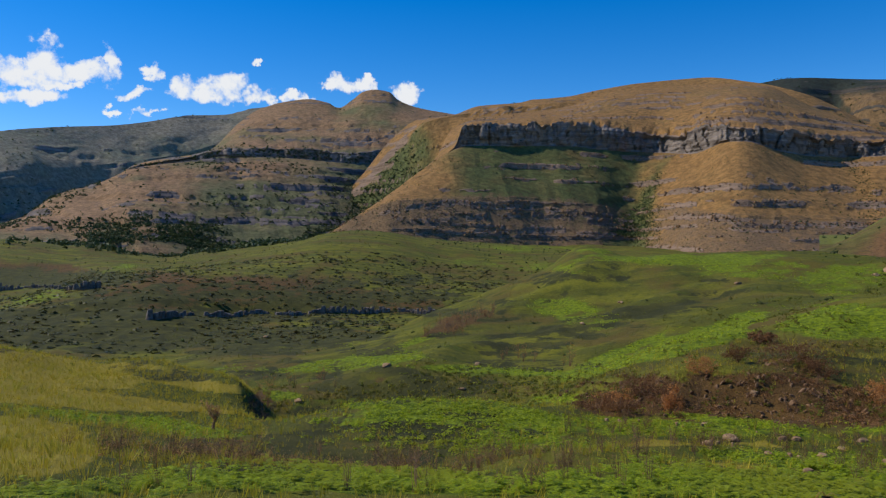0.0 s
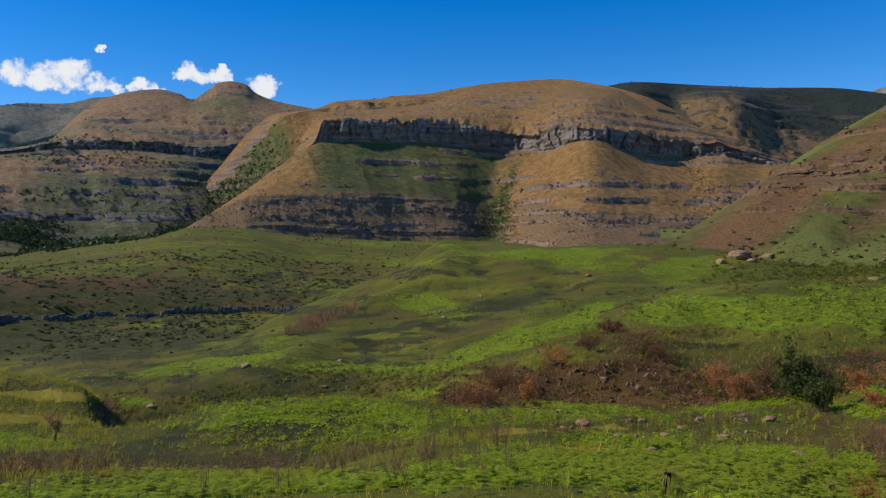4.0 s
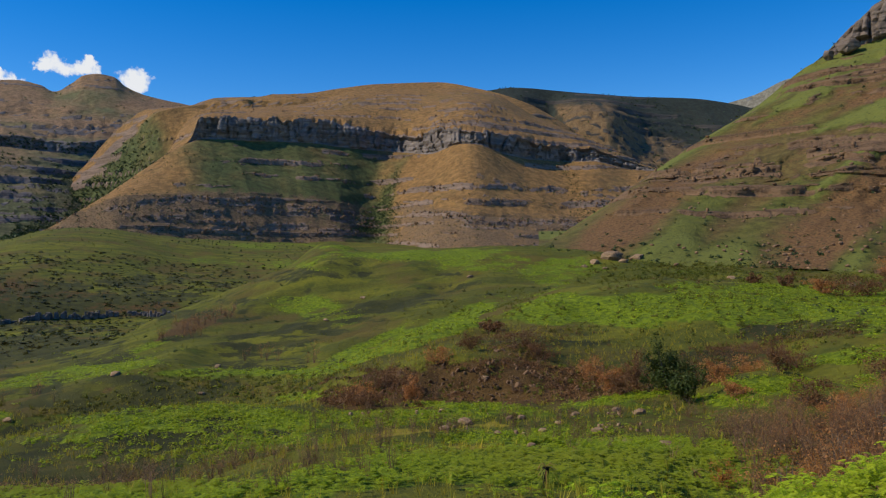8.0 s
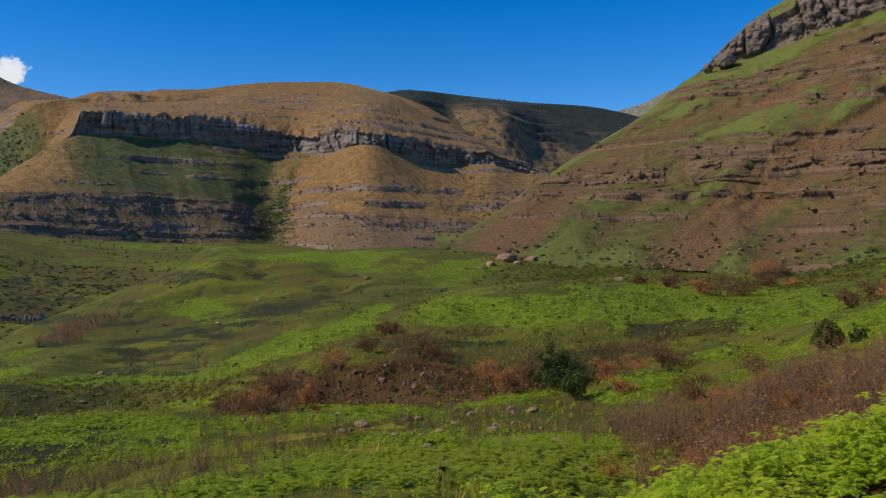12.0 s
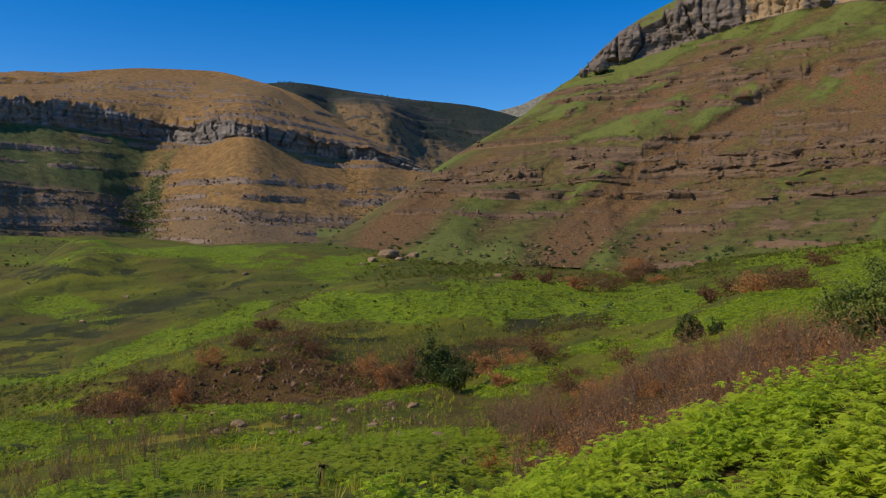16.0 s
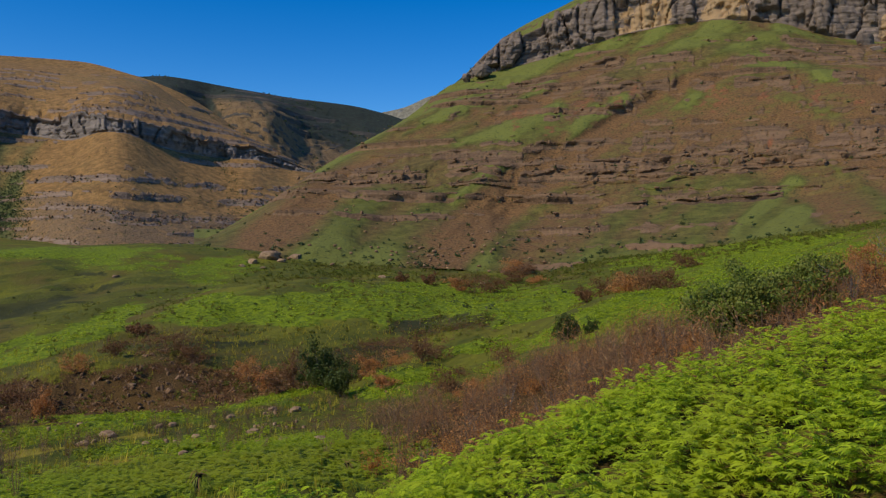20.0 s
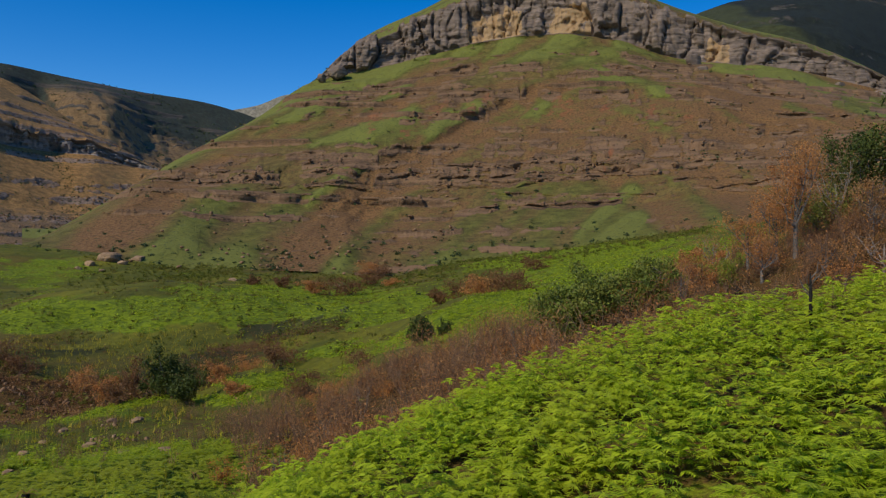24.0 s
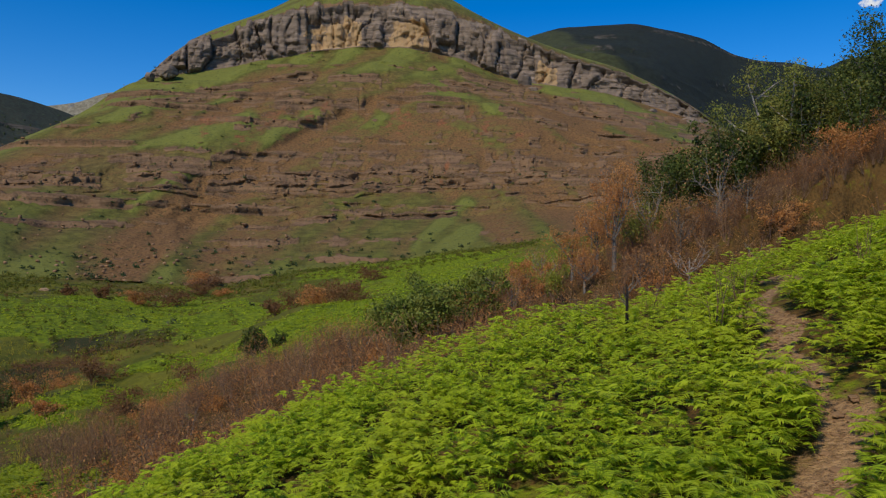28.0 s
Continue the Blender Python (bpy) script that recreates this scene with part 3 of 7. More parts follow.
def ground_rings(az):
    """The rings' distances and heights at each heading of az: two arrays, rings first."""
    a = (np.asarray(az, float) + 36.0) % 360.0 - 36.0
    xs = COLUMNS + [324]

    def along(v):
        return pchip(xs, list(v) + [v[0]], a)

    edge, drop = along(FERN_EDGE), along(FERN_DROP)
    one = np.ones_like(a)
    rise = smooth(55, 100, a) * smooth(330, 250, a)
    low, wide = smooth(38, 33, a) * smooth(-60, -50, a), edge + 9
    slope = np.radians(drop - 3.2 * smooth(36, 60, a) * smooth(120, 100, a) + 1.8 * smooth(44, 34, a))
    front = np.array(RIDGES[0])
    rs = [0.3 * one, 4 * one, 9 * one, edge, low * pchip(front[:, 0], front[:, 2], a) + (1 - low) * wide]
    zs = [-1.75 * one, -3.0 + 0.5 * rise, (-4.9 + 1.7 * rise) * one, edge * np.tan(np.radians(drop)),
          rs[4] * (low * np.tan(np.radians(pchip(front[:, 0], front[:, 1], a))) + (1 - low) * np.tan(slope))]
    for line in RIDGES[1:]:
        k = np.array([(-36.0, *line[0][1:])] + list(line) + [(324.0, *line[0][1:])])
        r = np.maximum(pchip(k[:, 0], k[:, 2], a), rs[-1] + 0.5)
        rs.append(r)
        zs.append(r * np.tan(np.radians(pchip(k[:, 0], k[:, 1], a))))
    for r, z in ((2500, 0.0), (4900, 20.0)):
        rs.append(r * one)
        zs.append(z * one)
    return np.array(rs), np.array(zs)


# low bracken mounds: heading, distance, half widths (degrees, metres), height
MOUNDS = [(56, 100, 5, 9, 1.5), (52, 112, 4, 8, 1.2), (22, 56, 6, 3, 0.5), (8, 44, 6, 3, 0.5)]


# folds of the ground: crest lines as (heading, distance), height of the drop behind them
FOLDS = [(((-2.0, 168), (6.0, 192), (13.0, 222), (20.0, 258)), 1.3), (((-4.0, 206), (4.0, 238), (10.0, 270), (16.0, 300)), 1.2), (((9.0, 160), (17.0, 186), (26.0, 224)), 1.3), (((18.0, 118), (25.0, 134), (33.0, 146)), 1.2),
         (((14.0, 112), (20.0, 124), (26.0, 150)), 1.0), (((12.0, 52), (20.4, 53), (30.5, 46)), 0.6), (((20.0, 240), (27.0, 262), (33.0, 270)), 0.9), (((-14.0, 170), (-6.0, 160), (1.0, 150)), 1.2)]


def fold(az, r, line, reach, drop):
    """0 to 1: swelling towards a crest line over reach metres, falling behind it over drop metres."""
    a, d = np.array(line).T
    mid = np.interp(az, a, d) + 1.2 * fbm(az / 1.7, mid_seed(line), 0, 3, 14)
    ends = smooth(a[0] - 3.0, a[0] + 4.0, az) * smooth(a[-1] + 3.0, a[-1] - 5.0, az)
    return ends * np.where(r < mid, smooth(mid - reach, mid, r), smooth(mid + drop, mid, r))


def mid_seed(line):
    return line[0][1] * 0.37


def ground_height(az, r):
    """Height of the ground at headings and distances (flat arrays of one length)."""
    az, r = np.atleast_1d(np.asarray(az, float)), np.atleast_1d(np.asarray(r, float))
    rs, zs = ground_rings(az)
    lr, lx = np.log(rs), np.log(np.maximum(r, 0.31))
    n, cols = len(rs), np.arange(len(az))
    h = np.diff(lr, axis=0)
    d = np.diff(zs, axis=0) / h
    m = np.zeros_like(zs)
    ok = d[:-1] * d[1:] > 0
    m[1:-1] = np.where(ok, 2 * d[:-1] * d[1:] / np.where(ok, d[:-1] + d[1:], 1), 0)
    m[0], m[-1] = d[0], d[-1]
    i = np.clip((lx[None, :] >= lr).sum(0) - 1, 0, n - 2)
    H = h[i, cols]
    t = np.clip((lx - lr[i, cols]) / H, 0, 1)
    z = ((2 * t**3 - 3 * t**2 + 1) * zs[i, cols] + (t**3 - 2 * t**2 + t) * H * m[i, cols]
         + (-2 * t**3 + 3 * t**2) * zs[i + 1, cols] + (t**3 - t**2) * H * m[i + 1, cols])
    x, y = r * np.sin(np.radians(az)), r * np.cos(np.radians(az))
    far = smooth(25, 120, r)
    z = z + 0.12 * fbm(x / 3.0, y / 3.0, 0, 3, 3) * smooth(2, 8, r) + far * (0.45 * fbm(x / 34.0, y / 34.0, 0, 4, 7) + 0.5 * fbm(np.radians(az) * r / 13.0, r / 30.0, 0, 3, 17) + 0.4 * fbm(x / 9.0, y / 9.0, 0, 3, 8)) + smooth(200, 700, r) * 2.4 * fbm(x / 90.0, y / 90.0, 0, 4, 9)
    for line, h in FOLDS:
        d = 0.035 * line[0][1]
        z = z + h * fold(az, r, line, 3.5 * d, d)
    z = z + 0.55 * fbm(x / 3.2, y / 3.2, 0, 3, 12) * np.exp(-((az - 22) / 16) ** 4 - ((r - 85) / 13) ** 4)
    for a0, r0, wa, wr, h in MOUNDS:
        z = z + h * np.exp(-((az - a0) / wa) ** 2 - ((r - r0) / wr) ** 2)
    return z


def on_ground(az, r):
    """A place on the ground."""
    z = float(ground_height(az, r)[0])
    return Vector((r * math.sin(radians(az)), r * math.cos(radians(az)), z))


def ground_at(az, el, least=5.0):
    """The place where the ground comes into sight at a heading and an angle above the eye."""
    rr = np.exp(np.linspace(math.log(least), math.log(1500), 900))
    zz = ground_height(np.full_like(rr, az), rr)
    seen = zz / rr >= math.tan(radians(el))
    r = rr[int(np.argmax(seen))] if seen.any() else rr[-1]
    return on_ground(az, float(r))


def blots(az, r, spots):
    """Soft elliptic patches: heading, distance, half width in degrees and in metres, amount."""
    out = np.zeros(np.broadcast(az, r).shape)
    wob = fbm(r * np.sin(np.radians(az)) / 9.0, r * np.cos(np.radians(az)) / 9.0, 0, 4, 77)
    for a0, r0, wa, wr, amount in spots:
        d = np.sqrt(((az - a0) / wa) ** 2 + ((r - r0) / wr) ** 2) + 0.35 * wob
        out = np.maximum(out, amount * smooth(1.15, 0.75, d))
    return out


def trail(az, r):
    """1 on the trodden earth path that climbs through the ferns."""
    centre = 93.4 - 3.4 * smooth(11, 22, r) + 0.8 * smooth(22, 28, r) + 0.5 * np.sin(r) + 2.4 * (vnoise(r * 1.1, 0, 0, 8) - 0.5)
    wide = 0.26 + 0.36 * vnoise(r * 0.9, az * 0.4, 0, 6)
    return smooth(1.3, 0.6, np.abs(np.radians(az - centre)) * r / wide) * smooth(32, 28, r)


# patches of the meadow beyond the hill's foot: heading, distance, half widths (degrees, metres), amount
BURNT = [(57, 128, 4, 8, 0.6), (51, 62, 6, 4, 0.9)]
LUSH = [(50, 130, 12, 24, 0.9), (67, 110, 9, 40, 0.9), (48, 190, 9, 26, 1.0), (66, 230, 6, 30, 1.0), (62, 265, 7, 22, 0.9), (58, 85, 12, 16, 0.9), (66, 150, 14, 40, 0.8)]
# patches seen over the valley: heading, angle above the eye, half width, half height, rise per degree, amount
LUSH_AT = []
LUSH_AT += [(-11.0, -16.09, 23.10, 1.01, -0.047, 1.00), (18.8, -15.87, 19.08, 0.92, 0.075, 1.00), (0.6, -12.61, 9.78, 1.93, -0.020, 1.00), (20.7, -11.55, 5.87, 0.29, -0.064, 0.80), (-22.2, -11.25, 8.62, 0.67, -0.204, 0.70), (4.0, -8.54, 7.08, 0.29, -0.052, 0.75)]
LUSH_AT += [(12.6, -7.30, 4.81, 0.38, 0.446, 0.90), (-6.9, -7.93, 6.20, 0.55, 0.098, 0.75), (-12.6, -10.10, 2.40, 0.42, -0.042, 0.50), (18.1, -6.03, 5.70, 0.84, 0.340, 0.75), (9.4, -4.25, 3.88, 1.09, -0.193, 0.55), (27.4, -1.59, 3.65, 1.09, 0.010, 0.60)]
LUSH_AT += [(-25.0, -1.80, 4.15, 0.50, 0.399, 0.60), (-28.0, -2.78, 2.95, 0.42, 0.309, 0.60), (4.9, -0.85, 7.07, 0.50, -0.053, 0.50), (7.4, 0.40, 6.60, 0.34, -0.035, 0.50), (9.0, -10.50, 3.69, 0.34, 0.024, 0.60), (-3.5, -6.87, 3.77, 0.25, 0.284, 0.70)]
LUSH_AT += [(-14.6, -8.22, 2.36, 0.42, -0.041, 0.50), (41.4, -9.45, 3.95, 0.46, 0.051, 1.00), (31.9, -10.92, 4.40, 0.38, 0.156, 0.90), (35.2, -4.58, 8.89, 1.43, 0.069, 1.00), (27.9, -4.39, 5.33, 1.09, 0.097, 0.85), (33.0, -14.19, 7.49, 0.63, 0.044, 0.90)]
LUSH_AT += [(22.8, -15.92, 17.09, 1.01, 0.020, 1.00), (24.9, -13.71, 7.05, 0.84, 0.009, 0.60), (46.0, -7.53, 3.35, 0.42, 0.291, 0.90), (44.7, -4.56, 5.13, 0.25, 0.131, 0.90), (43.3, -3.25, 5.93, 0.55, -0.046, 0.75), (12.0, -8.18, 3.75, 0.42, 0.312, 0.90)]
LUSH_AT += [(18.7, -6.35, 4.64, 0.50, 0.279, 0.90), (0.4, -12.66, 6.78, 1.43, -0.086, 0.70), (17.1, -0.37, 6.70, 0.59, -0.015, 0.45), (23.8, -1.31, 5.42, 0.67, -0.013, 0.50), (15.3, -12.34, 7.50, 0.67, -0.028, 0.70), (38.1, -14.73, 6.70, 0.92, 0.008, 0.90)]
LUSH_AT += [(26.0, -16.07, 16.78, 1.09, -0.043, 1.00), (42.3, -9.77, 3.32, 0.59, 0.017, 0.90), (38.6, -10.72, 3.36, 0.42, 0.007, 0.80), (48.1, -7.38, 2.81, 0.38, 0.227, 0.90), (45.6, -4.97, 5.70, 0.25, 0.213, 0.90), (47.7, -3.63, 8.00, 0.76, 0.061, 0.80)]
LUSH_AT += [(38.2, -4.10, 4.61, 1.34, -0.050, 1.00), (50.5, -5.22, 4.32, 1.18, 0.021, 0.60)]
BURNT_AT = [(-13.3, -11.0, 1.0, 1.2, 0.0, 1.0), (2.6, -10.0, 2.2, 0.45, 0.2, 0.8), (-6.0, -9.6, 2.0, 0.5, 0.3, 0.7)]
BURNT_AT += [(-14.6, -13.58, 6.86, 0.92, -0.062, 0.6), (-6.1, -14.29, 5.39, 0.84, -0.029, 0.45), (1.9, -14.86, 7.1, 0.42, 0.004, 0.35), (21.1, -9.97, 9.65, 1.76, 0.039, 1), (13.4, -10.63, 3.78, 1.18, 0.039, 0.9), (-1.9, -9.97, 6.28, 1.01, 0.087, 0.45)]
BURNT_AT += [(0.7, -5.24, 3.16, 0.84, 0.343, 0.75), (-9.4, -9.81, 2.86, 1.09, -0.031, 0.4), (5.7, -7.91, 4.57, 0.46, -0.04, 0.4), (-13.4, -2.6, 12.19, 1.34, -0.065, 0.72), (-21.8, -3.42, 4.71, 1.26, -0.028, 0.72), (-3.5, -3.75, 4.6, 0.92, -0.008, 0.72)]
BURNT_AT += [(-28, -0.82, 4.26, 0.67, -0.068, 0.72), (-22.7, -11.09, 2.5, 0.42, -0.083, 0.6), (24, -7.34, 2.46, 0.76, 0.052, 0.5), (23.7, -10.02, 13.54, 1.6, -0.021, 1), (38.9, -8.14, 2.6, 1.26, 0.035, 0.75), (42.6, -5.9, 4.24, 0.67, 0.093, 0.6)]
BURNT_AT += [(44.6, -12.39, 5.82, 1.34, 0.083, 0.5), (37.7, -12.04, 3.4, 0.92, 0.054, 0.5), (8.6, -15.01, 3.26, 0.59, -0.06, 0.5), (44.9, -10.46, 4.08, 0.67, 0.07, 0.6), (4.7, -9.87, 4.73, 0.92, -0.058, 0.5), (45.4, -2.44, 3.04, 0.59, 0.004, 0.5)]
BURNT_AT += [(22.9, -6.73, 2.51, 0.84, -0.007, 0.5), (39.4, -12.73, 9.15, 1.18, 0.011, 0.5), (49.3, -11.65, 6.34, 2.52, 0.34, 0.9), (39.4, -7.84, 5.02, 1.18, 0.203, 0.65), (42.8, -5.74, 3.73, 0.59, 0.209, 0.5), (59.1, -4.21, 3.89, 0.92, 0.191, 0.7)]
# dark olive patches: scrub in the hollows, cloud shade painted over the benches
SCRUB_SHADE_AT = [(-13.0, -3.6, 17.0, 2.0, 0.0, 0.55), (-27.0, -1.6, 6.0, 0.7, 0.0, 0.8), (-4.0, -13.4, 13.0, 1.7, 0.0, 0.7), (-3.0, -9.9, 8.0, 0.8, 0.0, 0.85), (-8.0, -14.6, 11.0, 1.0, 0.0, 0.75), (-9.0, -11.6, 4.0, 0.7, 0.0, 0.6), (2.0, -11.8, 4.0, 0.3, 0.0, 0.5)]
SCRUB_SHADE_AT += [(-16.5, -5.76, 15.92, 1.43, -0.062, 0.75), (-28.0, -4.34, 4.26, 1.43, 0.068, 0.75), (-3.5, -2.08, 12.39, 0.59, -0.006, 0.40), (-1.9, -9.97, 9.57, 1.34, -0.009, 0.50), (6.1, -7.99, 6.21, 0.59, -0.038, 0.50), (9.0, -6.23, 8.98, 0.67, 0.311, 0.45)]
SCRUB_SHADE_AT += [(14.3, -4.12, 7.88, 0.50, 0.218, 0.40), (-9.8, -8.39, 6.11, 0.84, -0.028, 0.45), (-19.6, -8.18, 4.47, 0.59, -0.209, 0.45), (26.0, -7.23, 5.43, 0.76, 0.056, 0.40), (0.0, -9.57, 9.74, 0.76, -0.019, 0.55), (11.2, -4.86, 10.67, 0.59, 0.222, 0.45)]
SCRUB_SHADE_AT += [(3.9, -4.63, 6.29, 0.67, 0.270, 0.40), (37.4, -8.58, 4.54, 1.26, 0.033, 0.60), (43.3, -5.88, 4.90, 0.84, 0.094, 0.70), (7.1, -6.37, 6.46, 0.42, 0.263, 0.45), (12.9, -1.56, 8.27, 0.38, -0.038, 0.35), (43.6, -5.94, 4.53, 0.76, 0.211, 0.60)]
SCRUB_SHADE_AT += [(38.6, -8.67, 4.61, 1.09, 0.200, 0.50)]
STRAW_AT = []
STRAW_AT += [(-27.0, -7.53, 5.67, 1.01, -0.202, 1.0), (-28.0, -9.09, 7.86, 0.76, -0.195, 0.9), (-18.5, -8.71, 4.91, 0.59, -0.259, 0.7), (-28.7, -12.24, 4.85, 1.85, -0.171, 0.9), (-21.1, -10.2, 6.57, 0.42, -0.174, 0.6), (18.8, -13.04, 6.38, 0.5, 0.07, 0.5)]
STRAW_AT += [(20.3, -13.03, 6.7, 0.5, -0.009, 0.5), (22.8, -14.43, 5.43, 0.34, 0.002, 0.4), (-11.0, 0.05, 4.86, 0.59, 0.149, 0.35), (-28.0, 0.67, 4.59, 0.42, 0.002, 0.5)]


def seen_patches(az, el, spots, wob):
    """Ragged elliptic patches by heading and angle above the eye."""
    out = np.zeros(az.shape)
    for a0, e0, wa, we, k, amount in spots:
        d = np.sqrt(((az - a0) / wa) ** 2 + ((el - e0 - k * (az - a0)) / we) ** 2) + 0.4 * wob
        out = np.maximum(out, amount * smooth(1.2, 0.6, d))
    return out


def ground_zone(az, r):
    """Dark (scrub and painted cloud shade), green, soil and trodden shares of the ground."""
    az, r = np.broadcast_arrays(np.asarray(az, float), np.asarray(r, float))
    x, y = r * np.sin(np.radians(az)), r * np.cos(np.radians(az))
    el = np.degrees(np.arctan2(ground_height(az.reshape(-1), r.reshape(-1)).reshape(az.shape), r))
    n = fbm(x / 40.0, y / 40.0, 0, 4, 21)
    wob = 0.6 * fbm(az / 3.0, el / 0.5, 0, 4, 77) + 0.4 * fbm(x / 7.0, y / 7.0, 0, 3, 78)
    valley = smooth(53, 47, az) * smooth(-60, -40, az)
    soil = np.where(r < 45, 0.6 * smooth(20, 60, az) * smooth(322, 250, az), 0)
    soil = np.maximum(soil, 0.85 * blots(az, r, BURNT))
    burnt = smooth(26, 34, r) * smooth(78, 55, r) * smooth(36, 44, az) * smooth(120, 110, az)
    soil = np.maximum(soil, burnt * 0.7)
    soil = np.maximum(soil, valley * seen_patches(az, el, BURNT_AT, wob) * smooth(30, 36, r))
    # heath: scrub and painted cloud shade together
    heath = valley * smooth(22, 28, r) * seen_patches(az, el, SCRUB_SHADE_AT, wob) + 0.45 * smooth(0.0, 0.4, fbm(az / 4.0, el / 0.35, 0, 5, 79, 0.6)) * smooth(60, 130, r) * valley * (1 - 0.8 * seen_patches(az, el, LUSH_AT, wob))
    green = np.where(valley > 0.5, np.maximum(0.10, 0.13 + 0.3 * n), np.maximum(0.12, 0.22 + 0.4 * n)) + 0.8 * np.maximum(blots(az, r, LUSH), valley * seen_patches(az, el, LUSH_AT, wob)) - 0.9 * valley * seen_patches(az, el, STRAW_AT, wob)
    green = green + 0.2 * smooth(4, 16, az) * smooth(324, 260, az) * smooth(100, 60, r)
    green = np.where(r > 300, np.maximum(green - 0.15 * smooth(420, 520, r), 0.09), green)
    soil = soil * (1 - 0.9 * valley * smooth(0.5, 0.9, seen_patches(az, el, LUSH_AT, wob)))
    return np.stack([heath, green, soil, trail(az, r)], -1)


az_cols = np.concatenate([np.arange(-36, 106, 0.3), np.arange(106, 324, 4.0)])
r_rows = np.exp(np.concatenate([np.linspace(math.log(0.05), math.log(16), 36)[:-1], np.linspace(math.log(16), math.log(600), 230)[:-1],
                                np.linspace(math.log(600), math.log(4900), 46)]))
A2, R2 = np.meshgrid(az_cols, r_rows)
Z2 = np.stack([ground_height(az_cols, np.full_like(az_cols, r)) for r in r_rows])
G = np.stack([R2 * np.sin(np.radians(A2)), R2 * np.cos(np.radians(A2)), Z2], -1)
ground = tagged(sheet("ground", G, ground_zone(A2, R2), M_GROUND, wrap=True), "rolling green and olive grassland with brown burnt patches", "ground", kind="structure")

# ---- the mountains: contour lines as (heading, angle above the eye, distance) ----
NEAR = {
    "foot": [(26.1, -0.23, 300), (29.5, 0.09, 295), (37.0, -0.49, 290), (45.2, -0.73, 285), (47.3, -1.10, 282), (59.2, -0.99, 280), (65.9, -0.40, 270), (71.8, 0.52, 255), (80.0, 1.03, 260), (91.2, 1.50, 300)],
    "s1": [(26.1, 0.02, 330), (28.6, 1.02, 360), (33.7, 3.10, 380), (41.2, 2.61, 385), (47.2, 2.75, 390), (49.2, 2.08, 390), (59.1, 3.06, 385), (67.5, 3.20, 385), (75.9, 3.90, 380), (83.9, 3.88, 380), (91.2, 3.42, 400)],
    "s2": [(26.9, 0.40, 420), (31.1, 2.90, 440), (34.5, 5.18, 440), (40.1, 5.69, 440), (47.2, 6.10, 440), (59.1, 6.17, 440), (67.5, 6.55, 435), (75.8, 6.79, 430), (81.9, 7.13, 430), (91.2, 5.33, 440)],
    "s3": [(27.8, 0.94, 480), (32.4, 3.86, 500), (35.8, 6.21, 510), (39.6, 8.21, 520), (43.5, 9.89, 540), (48.2, 10.67, 545), (54.9, 11.30, 545), (63.2, 11.63, 540), (71.6, 11.52, 535), (77.8, 9.83, 525), (83.8, 8.67, 520), (91.2, 6.47, 520)],
    "cliffbase": [(28.2, 1.11, 520), (32.8, 4.15, 545), (37.1, 6.98, 570), (41.2, 9.30, 600), (44.9, 11.90, 625), (51.7, 13.56, 640), (54.9, 14.41, 640), (58.9, 15.22, 640), (62.3, 15.48, 640), (67.4, 14.80, 640), (71.6, 13.41, 640), (74.1, 12.91, 640), (79.0, 12.08, 650), (83.4, 10.66, 660), (87.6, 8.92, 670), (91.2, 6.85, 680)],
    "clifftop": [(28.3, 1.15, 524), (32.9, 4.19, 549), (37.2, 7.02, 574), (41.3, 9.34, 604), (45.1, 12.05, 630), (48.9, 15.05, 650), (54.0, 16.92, 655), (58.9, 18.34, 655), (63.1, 18.60, 655), (67.3, 18.04, 655), (70.7, 16.89, 655), (75.7, 14.97, 658), (79.8, 13.62, 668), (83.2, 11.92, 676), (87.6, 9.00, 682), (91.2, 6.89, 690)],
    "crest": [(28.4, 1.19, 560), (33.1, 4.28, 600), (37.4, 7.14, 640), (41.5, 9.41, 680), (45.3, 12.16, 720), (48.9, 15.27, 740), (54.0, 17.60, 760), (57.2, 19.26, 780), (61.4, 20.53, 790), (65.6, 19.92, 790), (67.3, 18.81, 790), (70.7, 17.12, 780), (75.7, 15.17, 770), (79.8, 13.78, 760), (83.2, 12.03, 740), (87.6, 9.08, 730), (91.2, 6.93, 730)],
}
